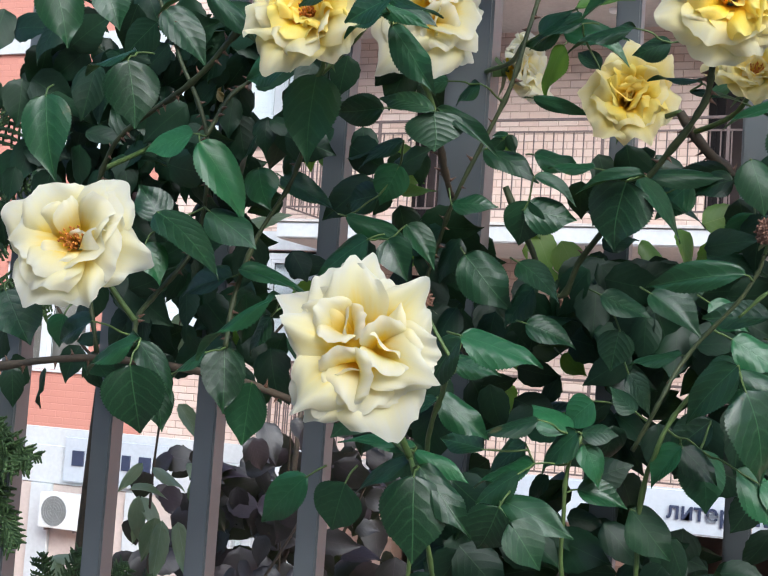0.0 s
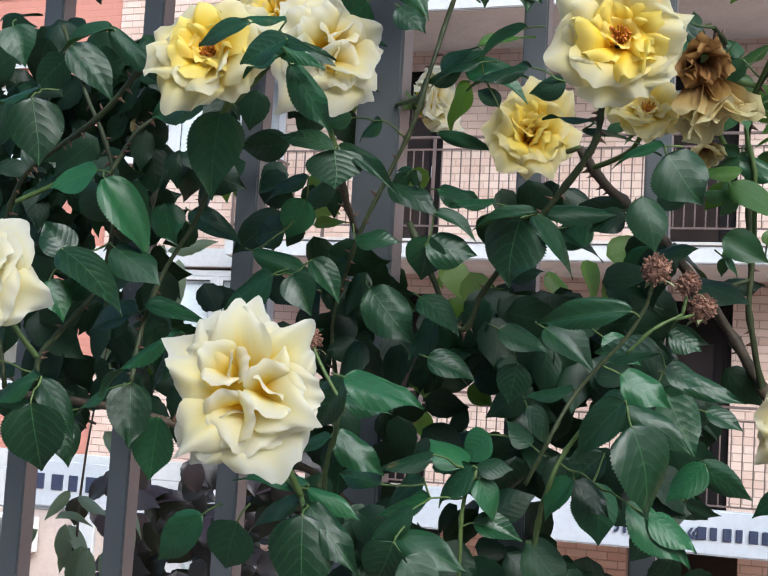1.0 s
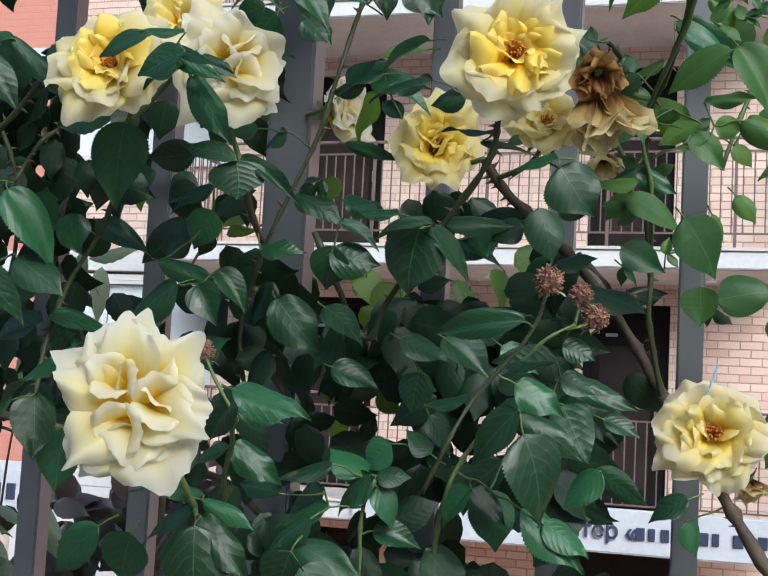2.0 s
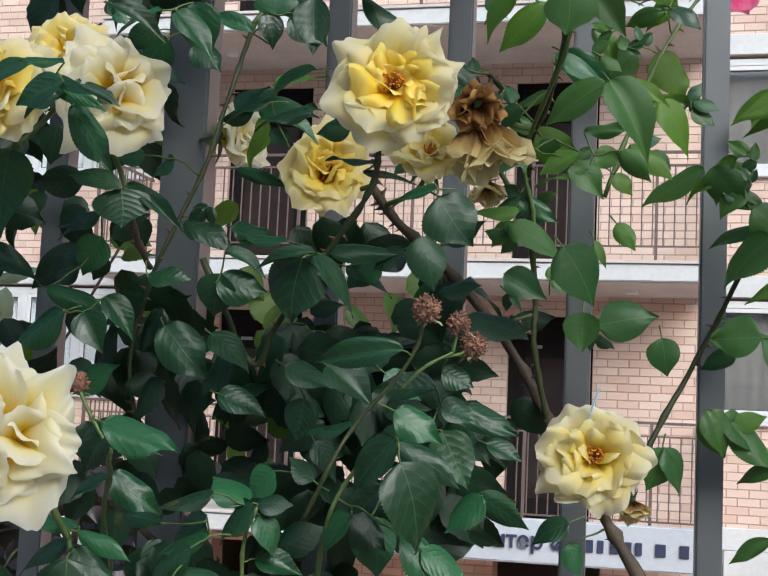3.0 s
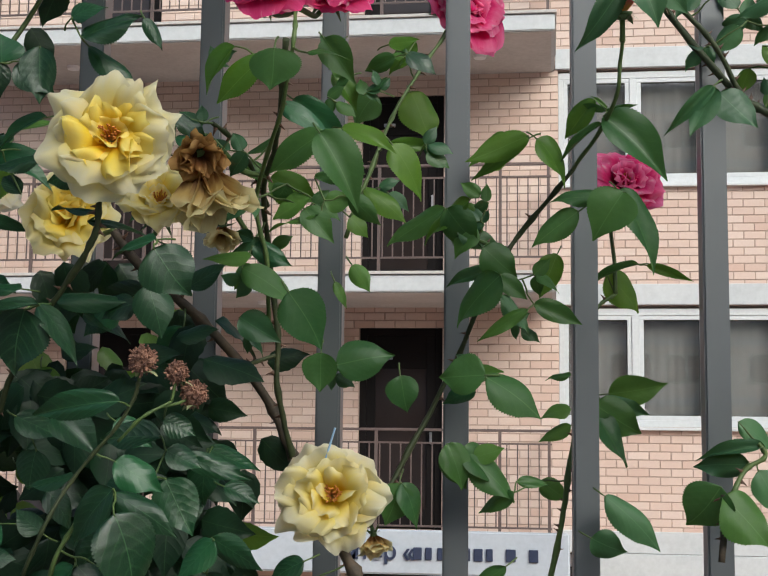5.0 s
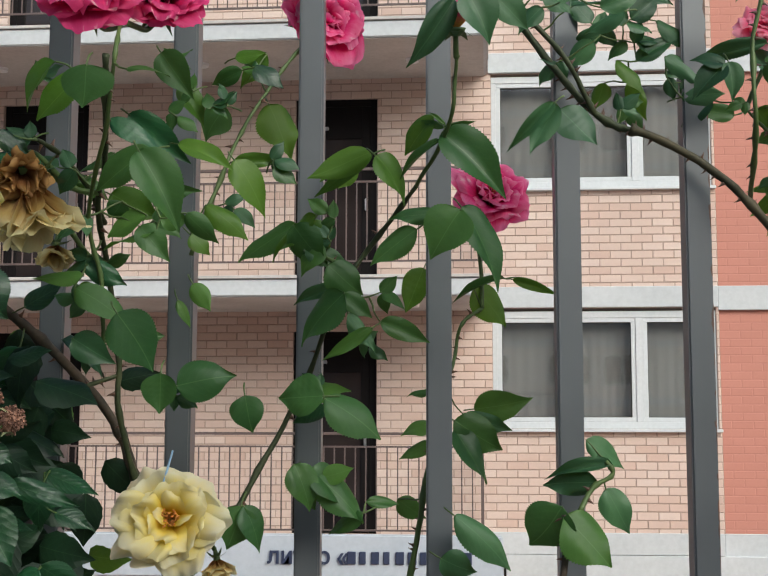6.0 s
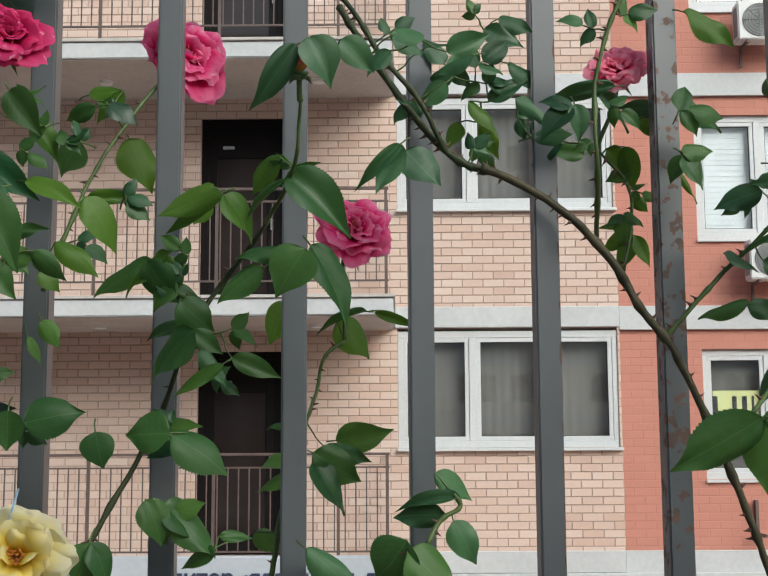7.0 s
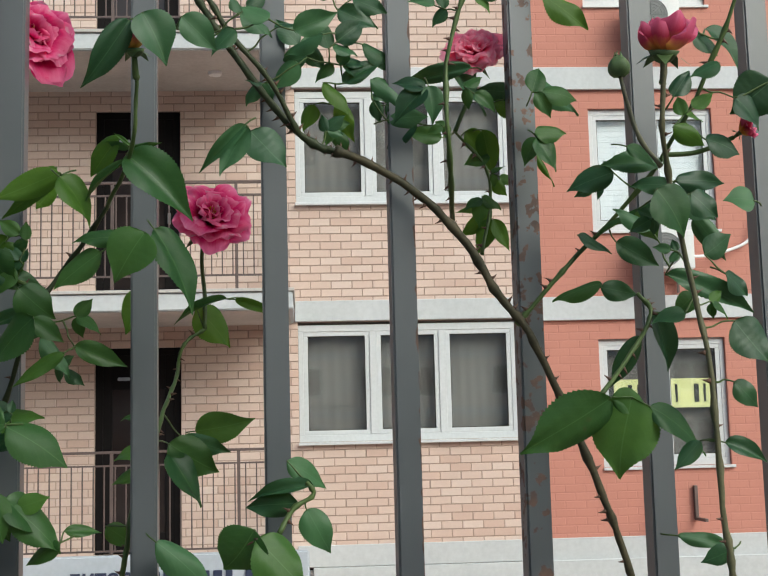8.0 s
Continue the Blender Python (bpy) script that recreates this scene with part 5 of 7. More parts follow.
leaves(yellow_bush, OLD_MESHES, 111, [
    (-0.515, -0.200, 1.774, -0.037, 0.007, 0.025), (-0.462, -0.250, 1.781, -0.046, -0.017, 0.016), (-0.511, -0.280, 1.805, -0.041, 0.023, 0.019),
    (-0.492, -0.280, 1.821, -0.001, 0.027, 0.036), (-0.474, -0.280, 1.821, 0.029, -0.026, 0.034), (-0.498, -0.280, 1.822, 0.008, -0.028, 0.022),
    (-0.459, -0.280, 1.834, 0.004, -0.049, 0.029), (-0.424, -0.300, 1.851, 0.024, 0.016, 0.026), (-0.336, -0.330, 1.390, 0.037, -0.017, 0.026),
    (-0.324, -0.200, 1.394, 0.027, -0.012, 0.013), (-0.353, -0.330, 1.399, 0.051, -0.038, 0.031), (-0.381, -0.310, 1.410, 0.009, -0.046, 0.036),
])
leaves(yellow_bush, OLD_MESHES, 112, [
    (-0.393, -0.320, 1.411, 0.028, -0.023, 0.023), (-0.391, -0.330, 1.412, -0.027, -0.027, 0.024), (-0.315, -0.220, 1.426, 0.045, -0.024, 0.023),
    (-0.305, -0.250, 1.427, -0.028, -0.031, 0.025), (-0.378, -0.280, 1.431, -0.030, -0.026, 0.028), (-0.344, -0.380, 1.455, 0.028, -0.058, 0.048),
    (-0.352, -0.360, 1.468, 0.049, -0.022, 0.022), (-0.311, -0.200, 1.468, 0.031, -0.009, 0.019), (-0.351, -0.363, 1.472, -0.042, -0.041, 0.028),
    (-0.358, -0.300, 1.476, -0.027, -0.009, 0.019), (-0.394, -0.330, 1.478, -0.041, -0.004, 0.018), (-0.329, -0.310, 1.478, 0.021, -0.044, 0.035),
])
leaves(yellow_bush, OLD_MESHES, 113, [
    (-0.340, -0.150, 1.490, -0.006, -0.039, 0.032), (-0.359, -0.340, 1.491, 0.037, -0.018, 0.027), (-0.334, -0.250, 1.494, 0.058, -0.019, 0.018),
    (-0.332, -0.300, 1.499, 0.028, -0.013, 0.023), (-0.343, -0.140, 1.499, 0.050, -0.019, 0.021), (-0.336, -0.300, 1.510, -0.049, 0.001, 0.023),
    (-0.385, -0.270, 1.522, 0.032, -0.019, 0.024), (-0.328, -0.320, 1.524, 0.025, -0.011, 0.021), (-0.349, -0.360, 1.535, -0.065, 0.000, 0.018),
    (-0.366, -0.150, 1.609, -0.027, -0.040, 0.027), (-0.371, -0.270, 1.618, -0.029, -0.008, 0.024), (-0.413, -0.200, 1.627, -0.030, -0.026, 0.031),
])
leaves(yellow_bush, OLD_MESHES, 114, [
    (-0.358, -0.280, 1.632, 0.017, -0.039, 0.032), (-0.382, -0.200, 1.635, -0.057, -0.008, 0.026), (-0.363, -0.150, 1.645, 0.036, 0.022, 0.023),
    (-0.331, -0.350, 1.651, 0.026, -0.035, 0.043), (-0.335, -0.330, 1.661, -0.043, -0.005, 0.019), (-0.403, -0.300, 1.681, 0.061, -0.003, 0.014),
    (-0.394, -0.300, 1.687, -0.042, 0.013, 0.016), (-0.334, -0.295, 1.750, 0.039, -0.006, 0.022), (-0.335, -0.295, 1.768, 0.026, -0.014, 0.017),
    (-0.416, -0.280, 1.833, 0.048, -0.030, 0.022), (-0.415, -0.300, 1.834, 0.049, 0.022, 0.025), (-0.362, -0.300, 1.849, 0.017, -0.025, 0.012),
])
leaves(yellow_bush, OLD_MESHES, 115, [
    (-0.245, -0.150, 1.385, 0.013, -0.028, 0.022), (-0.240, -0.200, 1.407, -0.034, -0.015, 0.023), (-0.291, -0.200, 1.676, 0.034, -0.017, 0.019),
    (-0.259, -0.250, 1.789, 0.044, -0.026, 0.017), (-0.258, -0.200, 1.806, 0.051, -0.040, 0.026), (-0.106, -0.050, 1.561, -0.031, -0.020, 0.019),
    (-0.169, -0.100, 1.876, 0.029, -0.015, 0.024),
])
leaves(yellow_bush, OLD_MESHES, 146, [
    (-0.596, -0.440, 1.721, -0.035, -0.017, 0.025), (-0.611, -0.430, 1.727, 0.055, -0.022, 0.017), (-0.602, -0.430, 1.738, -0.034, 0.005, 0.015), (-0.582, -0.400, 1.793, 0.045, -0.019, 0.018),
    (-0.555, -0.340, 1.806, 0.038, -0.033, 0.025), (-0.502, -0.240, 1.744, 0.041, -0.012, 0.020), (-0.528, -0.220, 1.754, -0.037, -0.006, 0.017), (-0.487, -0.240, 1.716, -0.022, 0.022, 0.016),
])
leaves(yellow_bush, YOUNG_MESHES, 116, [
    (-0.526, -0.180, 1.789, 0.051, 0.012, 0.019), (-0.306, -0.200, 1.754, 0.032, -0.015, 0.017), (-0.225, -0.145, 1.575, 0.051, 0.012, 0.036),
    (-0.238, -0.150, 1.586, 0.000, -0.035, 0.031), (-0.247, -0.255, 1.629, 0.032, -0.043, 0.039), (-0.232, -0.120, 1.654, 0.012, -0.024, 0.009),
    (-0.298, -0.208, 1.655, 0.050, -0.023, 0.026), (-0.287, -0.220, 1.664, -0.041, -0.003, 0.017), (-0.232, -0.200, 1.703, -0.047, -0.007, 0.015),
    (-0.246, -0.200, 1.708, 0.027, -0.027, 0.024), (-0.228, -0.200, 1.715, 0.024, -0.002, 0.019), (-0.206, -0.200, 1.719, 0.025, -0.026, 0.018),
])
leaves(yellow_bush, YOUNG_MESHES, 117, [
    (-0.243, -0.150, 1.719, 0.021, -0.009, 0.014), (-0.246, -0.150, 1.721, 0.002, -0.017, 0.011), (-0.248, -0.150, 1.722, 0.015, 0.012, 0.012),
    (-0.237, -0.200, 1.735, 0.041, 0.006, 0.011), (-0.207, -0.343, 1.740, 0.036, -0.052, 0.034), (-0.213, -0.285, 1.754, -0.049, -0.024, 0.024),
    (-0.270, -0.200, 1.772, -0.034, -0.015, 0.015), (-0.232, -0.392, 1.791, -0.001, -0.030, 0.037), (-0.221, -0.120, 1.848, -0.015, -0.010, 0.011),
    (-0.223, -0.120, 1.850, -0.018, 0.012, 0.013), (-0.223, -0.120, 1.850, -0.000, 0.016, 0.010), (-0.206, -0.050, 1.851, -0.022, -0.029, 0.031),
])
leaves(yellow_bush, YOUNG_MESHES, 118, [
    (-0.180, -0.100, 1.873, -0.031, -0.012, 0.016), (-0.168, -0.133, 1.471, -0.007, -0.038, 0.034), (-0.166, -0.133, 1.471, 0.022, -0.036, 0.025),
    (-0.118, -0.063, 1.501, 0.043, -0.026, 0.039), (-0.130, -0.080, 1.506, 0.021, -0.039, 0.032), (-0.171, -0.109, 1.568, 0.007, -0.034, 0.030),
])
leaves(pink_bush, GROWN_MESHES, 119, [
    (-0.304, -0.150, 1.601, 0.016, -0.014, 0.013), (-0.304, -0.150, 1.601, -0.003, -0.016, 0.010), (-0.306, -0.150, 1.602, 0.017, 0.007, 0.011),
    (-0.301, -0.200, 1.613, 0.035, -0.020, 0.026), (-0.386, -0.200, 1.712, -0.017, -0.013, 0.013), (-0.380, -0.200, 1.716, -0.015, 0.006, 0.010),
    (-0.378, -0.200, 1.717, 0.003, -0.018, 0.011), (-0.323, -0.250, 1.773, -0.014, -0.012, 0.011), (-0.325, -0.250, 1.774, -0.020, 0.009, 0.013),
    (-0.325, -0.250, 1.774, -0.002, 0.016, 0.010), (-0.306, -0.280, 1.816, -0.004, 0.014, 0.009), (-0.305, -0.280, 1.817, 0.014, 0.010, 0.011),
])
leaves(pink_bush, GROWN_MESHES, 120, [
    (-0.305, -0.280, 1.817, 0.012, -0.004, 0.008), (-0.230, -0.120, 1.567, 0.019, -0.009, 0.013), (-0.233, -0.120, 1.569, 0.001, -0.016, 0.010),
    (-0.235, -0.120, 1.570, 0.014, 0.011, 0.011), (-0.292, -0.200, 1.645, -0.012, -0.015, 0.012), (-0.295, -0.200, 1.645, -0.006, 0.016, 0.011),
    (-0.299, -0.200, 1.646, -0.022, 0.006, 0.014), (-0.291, -0.200, 1.681, -0.022, -0.013, 0.016), (-0.291, -0.200, 1.681, -0.018, 0.008, 0.012),
    (-0.289, -0.200, 1.683, 0.003, -0.021, 0.013), (-0.292, -0.220, 1.711, -0.018, -0.015, 0.015), (-0.289, -0.220, 1.714, -0.017, 0.006, 0.011),
])
leaves(pink_bush, GROWN_MESHES, 121, [
    (-0.287, -0.220, 1.715, 0.004, -0.019, 0.012), (-0.185, -0.100, 1.740, 0.020, -0.014, 0.015), (-0.191, -0.100, 1.745, -0.002, -0.018, 0.011),
    (-0.194, -0.100, 1.746, 0.018, 0.010, 0.013), (-0.287, -0.250, 1.747, -0.014, -0.020, 0.015), (-0.290, -0.250, 1.748, -0.008, 0.020, 0.013),
    (-0.300, -0.250, 1.749, -0.028, 0.007, 0.018), (-0.194, -0.100, 1.839, -0.016, 0.003, 0.010), (-0.194, -0.100, 1.841, 0.010, 0.011, 0.009),
    (-0.195, -0.100, 1.844, -0.004, 0.019, 0.012), (-0.103, -0.100, 1.576, -0.012, -0.006, 0.008), (-0.104, -0.100, 1.577, 0.001, 0.012, 0.008),
])
leaves(pink_bush, GROWN_MESHES, 122, [
    (-0.107, -0.100, 1.579, -0.013, 0.010, 0.010), (-0.061, -0.080, 1.614, 0.017, -0.011, 0.012), (-0.067, -0.080, 1.618, 0.000, -0.015, 0.009),
    (-0.068, -0.080, 1.619, 0.014, 0.010, 0.010), (-0.079, -0.100, 1.643, 0.029, -0.033, 0.018), (-0.075, -0.100, 1.655, -0.014, -0.013, 0.012),
    (-0.075, -0.100, 1.655, -0.014, 0.005, 0.009), (-0.074, -0.100, 1.656, 0.004, -0.015, 0.010), (-0.086, -0.100, 1.668, -0.049, -0.010, 0.014),
    (-0.095, -0.100, 1.709, -0.015, -0.003, 0.009), (-0.096, -0.100, 1.711, 0.005, 0.013, 0.008), (-0.098, -0.100, 1.713, -0.010, 0.015, 0.011),
])
leaves(pink_bush, GROWN_MESHES, 123, [
    (-0.148, -0.100, 1.787, 0.023, -0.005, 0.015), (-0.148, -0.100, 1.787, 0.007, -0.016, 0.011), (-0.151, -0.100, 1.787, 0.011, 0.017, 0.012),
    (0.003, -0.050, 1.420, 0.032, -0.016, 0.028), (0.016, -0.050, 1.459, 0.058, -0.040, 0.028), (0.022, 0.150, 1.555, 0.050, -0.013, 0.019),
    (0.024, -0.284, 1.870, -0.030, -0.052, 0.021), (0.034, -0.284, 1.876, 0.021, -0.036, 0.033), (0.056, -0.200, 1.903, 0.029, -0.026, 0.026),
    (0.154, -0.066, 1.485, 0.023, -0.039, 0.028), (0.147, -0.066, 1.491, -0.050, -0.003, 0.024), (0.161, -0.066, 1.506, -0.062, -0.002, 0.015),
])
leaves(pink_bush, GROWN_MESHES, 124, [
    (0.137, -0.066, 1.529, 0.040, -0.024, 0.021), (0.111, -0.171, 1.811, 0.030, -0.034, 0.033), (0.109, -0.171, 1.815, -0.025, -0.044, 0.022),
    (0.107, -0.171, 1.817, -0.040, -0.039, 0.013), (0.179, -0.020, 1.849, -0.005, 0.018, 0.011), (0.115, -0.020, 1.895, -0.017, -0.016, 0.015),
    (0.118, -0.020, 1.898, -0.018, 0.004, 0.011), (0.120, -0.020, 1.899, 0.007, -0.019, 0.012), (0.149, -0.150, 1.908, 0.041, 0.015, 0.022),
    (0.098, -0.150, 1.909, -0.022, -0.022, 0.018), (0.128, -0.150, 1.918, -0.026, 0.014, 0.022), (0.154, -0.020, 1.919, -0.025, -0.025, 0.022),
])
leaves(pink_bush, GROWN_MESHES, 125, [
    (0.177, -0.100, 1.921, -0.039, -0.013, 0.019), (0.162, -0.010, 1.928, -0.028, -0.005, 0.018), (0.159, -0.010, 1.931, 0.010, 0.024, 0.016),
    (0.100, -0.100, 1.941, 0.031, -0.019, 0.021), (0.153, -0.010, 1.941, -0.021, 0.028, 0.021), (0.131, -0.050, 1.944, 0.038, 0.014, 0.022),
    (0.159, 0.000, 1.946, 0.022, -0.026, 0.020), (0.094, -0.020, 1.970, -0.005, 0.020, 0.013), (0.097, -0.020, 1.971, 0.017, -0.006, 0.011),
    (0.103, -0.020, 1.976, 0.020, 0.014, 0.015), (0.181, -0.020, 1.851, 0.016, 0.015, 0.014), (0.181, -0.020, 1.851, 0.016, -0.005, 0.010),
])
leaves(pink_bush, GROWN_MESHES, 126, [
    (0.271, 0.000, 1.863, -0.031, -0.025, 0.020), (0.241, 0.000, 1.866, 0.041, 0.003, 0.023), (0.240, 0.000, 1.881, 0.026, -0.014, 0.018),
    (0.230, 0.000, 1.886, 0.003, -0.022, 0.014), (0.277, -0.040, 1.886, -0.034, -0.027, 0.027), (0.277, -0.040, 1.886, -0.030, 0.012, 0.020),
    (0.227, 0.000, 1.887, 0.019, 0.016, 0.015), (0.280, -0.040, 1.889, 0.007, -0.035, 0.022), (0.198, 0.000, 1.904, 0.039, 0.027, 0.021),
    (0.226, 0.000, 1.908, 0.041, -0.030, 0.021), (0.196, 0.000, 1.923, 0.006, 0.023, 0.014), (0.199, 0.000, 1.924, 0.027, 0.006, 0.017),
])
leaves(pink_bush, GROWN_MESHES, 127, [
    (0.199, 0.000, 1.924, 0.014, -0.016, 0.013), (0.184, -0.010, 1.937, -0.009, 0.029, 0.019), (0.187, -0.010, 1.940, 0.026, -0.008, 0.017),
    (0.192, -0.010, 1.944, 0.029, 0.023, 0.023), (0.218, 0.000, 1.945, 0.040, -0.020, 0.023), (0.295, -0.080, 1.952, -0.015, -0.015, 0.013),
    (0.293, -0.080, 1.953, -0.003, 0.019, 0.012), (0.284, -0.080, 1.956, -0.024, 0.009, 0.016), (0.194, 0.000, 1.981, 0.040, -0.020, 0.024),
    (0.209, 0.000, 1.992, 0.035, -0.013, 0.020), (0.375, 0.050, 1.904, 0.041, -0.043, 0.031), (0.382, 0.050, 1.908, -0.042, 0.005, 0.021),
])
leaves(pink_bush, GROWN_MESHES, 128, [
    (0.396, 0.050, 1.922, 0.061, -0.030, 0.029), (0.333, 0.030, 1.929, -0.069, -0.008, 0.015), (0.313, 0.050, 1.941, 0.042, -0.053, 0.033),
    (0.530, -0.120, 1.443, -0.027, -0.012, 0.018), (0.486, -0.100, 1.454, 0.052, -0.005, 0.013), (0.534, -0.100, 1.536, 0.040, -0.013, 0.018),
    (0.486, -0.180, 1.538, -0.023, -0.024, 0.015), (0.518, -0.180, 1.587, 0.024, -0.021, 0.020), (0.462, -0.100, 1.634, -0.032, -0.042, 0.016),
    (0.514, -0.200, 1.637, 0.028, -0.036, 0.036), (0.498, -0.120, 1.653, -0.031, -0.004, 0.018), (0.474, -0.100, 1.656, 0.024, -0.052, 0.024),
])
leaves(pink_bush, GROWN_MESHES, 129, [
    (0.473, -0.150, 1.684, 0.087, -0.027, 0.020), (0.526, -0.150, 1.684, 0.025, -0.018, 0.022), (0.439, -0.050, 1.686, 0.036, -0.007, 0.020),
    (0.476, -0.180, 1.699, -0.009, -0.009, 0.008), (0.475, -0.180, 1.700, -0.003, 0.011, 0.007), (0.509, -0.150, 1.701, 0.028, 0.018, 0.022),
    (0.470, -0.180, 1.701, -0.015, 0.004, 0.009), (0.462, -0.150, 1.724, -0.030, 0.022, 0.018), (0.447, -0.200, 1.724, -0.017, -0.010, 0.012),
    (0.450, -0.200, 1.726, -0.013, 0.007, 0.009), (0.451, -0.200, 1.727, 0.001, -0.016, 0.010), (0.456, -0.050, 1.730, 0.039, -0.024, 0.024),
])
leaves(pink_bush, GROWN_MESHES, 130, [
    (0.421, -0.040, 1.739, 0.033, -0.019, 0.019), (0.511, -0.120, 1.742, 0.027, -0.042, 0.019), (0.483, -0.200, 1.746, 0.024, -0.019, 0.026),
    (0.472, -0.150, 1.761, 0.059, -0.017, 0.029), (0.486, -0.150, 1.768, 0.055, 0.005, 0.018), (0.491, -0.120, 1.770, -0.036, 0.005, 0.018),
    (0.433, -0.060, 1.781, -0.017, -0.007, 0.011), (0.439, -0.060, 1.783, -0.011, 0.007, 0.008), (0.441, -0.060, 1.784, 0.000, -0.015, 0.009),
    (0.449, -0.080, 1.792, -0.044, -0.014, 0.024), (0.490, -0.100, 1.793, -0.052, 0.011, 0.020), (0.451, -0.060, 1.799, -0.006, 0.010, 0.007),
])
leaves(pink_bush, GROWN_MESHES, 131, [
    (0.452, -0.060, 1.801, 0.011, -0.000, 0.007), (0.454, -0.060, 1.803, 0.007, 0.012, 0.009), (0.526, -0.120, 1.813, 0.036, -0.007, 0.028),
    (0.473, -0.200, 1.830, 0.016, 0.026, 0.017), (0.533, -0.150, 1.876, -0.027, -0.009, 0.019), (0.517, -0.130, 1.912, 0.024, -0.021, 0.024),
    (0.539, -0.100, 1.925, 0.036, -0.029, 0.029), (0.568, -0.120, 1.755, -0.027, 0.005, 0.028), (0.556, -0.120, 1.852, 0.026, -0.023, 0.033),
    (0.592, -0.120, 1.868, -0.037, -0.030, 0.043),
])
leaves(pink_bush, YOUNG_MESHES, 132, [
    (-0.271, -0.120, 1.617, 0.002, 0.016, 0.010), (-0.269, -0.120, 1.618, 0.011, -0.010, 0.009), (-0.263, -0.120, 1.619, 0.019, 0.004, 0.012),
    (-0.211, -0.150, 1.665, 0.018, -0.024, 0.017), (-0.285, -0.180, 1.674, -0.002, 0.016, 0.010), (-0.284, -0.180, 1.675, 0.013, -0.007, 0.009),
    (-0.278, -0.180, 1.678, 0.017, 0.011, 0.012), (-0.240, -0.200, 1.718, -0.034, -0.017, 0.021), (-0.262, -0.200, 1.730, -0.008, -0.016, 0.019),
    (-0.216, -0.350, 1.800, 0.031, 0.004, 0.017), (-0.228, -0.150, 1.816, 0.019, -0.010, 0.013), (-0.234, -0.150, 1.820, 0.001, -0.016, 0.010),
])
leaves(pink_bush, YOUNG_MESHES, 133, [
    (-0.236, -0.150, 1.821, 0.015, 0.010, 0.011), (-0.210, -0.100, 1.836, -0.004, 0.019, 0.012), (-0.208, -0.100, 1.838, 0.016, -0.007, 0.011),
    (-0.205, -0.100, 1.840, 0.018, 0.014, 0.014), (-0.231, -0.200, 1.860, 0.026, -0.037, 0.027), (-0.240, -0.120, 1.875, -0.008, 0.016, 0.011),
    (-0.239, -0.120, 1.876, 0.014, 0.015, 0.013), (-0.239, -0.120, 1.876, 0.015, -0.002, 0.010), (-0.075, -0.080, 1.395, -0.033, -0.024, 0.014),
    (-0.068, -0.060, 1.461, -0.038, -0.018, 0.017), (-0.066, -0.050, 1.471, 0.032, 0.000, 0.012), (-0.106, -0.060, 1.493, 0.029, 0.009, 0.019),
])
leaves(pink_bush, YOUNG_MESHES, 134, [
    (-0.111, -0.063, 1.495, 0.048, -0.036, 0.036), (-0.131, -0.063, 1.503, 0.018, -0.040, 0.027), (-0.089, -0.183, 1.563, 0.052, -0.024, 0.036),
    (-0.089, -0.183, 1.565, -0.041, -0.001, 0.036), (-0.129, -0.080, 1.571, 0.052, 0.002, 0.030), (-0.081, -0.130, 1.656, 0.028, -0.018, 0.018),
    (-0.078, -0.133, 1.658, -0.046, -0.041, 0.036), (-0.095, -0.120, 1.685, 0.031, -0.027, 0.031), (-0.120, -0.100, 1.701, 0.044, -0.007, 0.021),
    (-0.102, -0.100, 1.706, -0.023, -0.024, 0.023), (-0.122, -0.080, 1.710, 0.024, -0.009, 0.016), (-0.126, -0.080, 1.712, 0.005, -0.018, 0.012),
])
leaves(pink_bush, YOUNG_MESHES, 135, [
    (-0.129, -0.080, 1.713, 0.014, 0.016, 0.013), (-0.130, -0.100, 1.725, 0.028, -0.039, 0.032), (-0.091, -0.100, 1.730, -0.016, -0.009, 0.011),
    (-0.093, -0.100, 1.731, 0.001, 0.017, 0.010), (-0.136, -0.042, 1.736, -0.060, -0.034, 0.028), (-0.099, -0.100, 1.736, -0.017, 0.014, 0.014),
    (-0.149, -0.100, 1.780, 0.021, -0.016, 0.018), (-0.176, -0.060, 1.885, -0.014, 0.007, 0.010),
    (-0.176, -0.060, 1.885, -0.001, 0.012, 0.007), (-0.044, 0.050, 1.469, 0.028, -0.021, 0.021), (-0.012, 0.100, 1.526, -0.035, -0.018, 0.017),
])
leaves(pink_bush, YOUNG_MESHES, 136, [
    (0.013, -0.205, 1.788, -0.022, 0.007, 0.006), (0.013, -0.205, 1.788, 0.026, 0.004, 0.005), (0.014, -0.205, 1.790, -0.012, 0.012, 0.004),
    (0.012, 0.100, 1.539, 0.038, -0.052, 0.034), (-0.012, 0.100, 1.543, -0.033, -0.003, 0.022), (0.012, 0.100, 1.549, 0.051, -0.033, 0.040),
    (0.032, 0.193, 1.563, 0.063, 0.006, 0.036), (-0.011, 0.100, 1.579, -0.029, 0.000, 0.011), (-0.054, -0.120, 1.628, -0.043, -0.030, 0.012),
    (-0.049, -0.100, 1.635, 0.045, -0.017, 0.019), (-0.047, -0.100, 1.661, 0.023, -0.009, 0.016), (-0.047, -0.100, 1.661, 0.003, -0.019, 0.012),
    (-0.049, -0.100, 1.662, 0.016, 0.014, 0.013), (-0.010, -0.200, 1.703, -0.040, -0.028, 0.023), (0.007, -0.200, 1.715, -0.039, 0.000, 0.016),
])
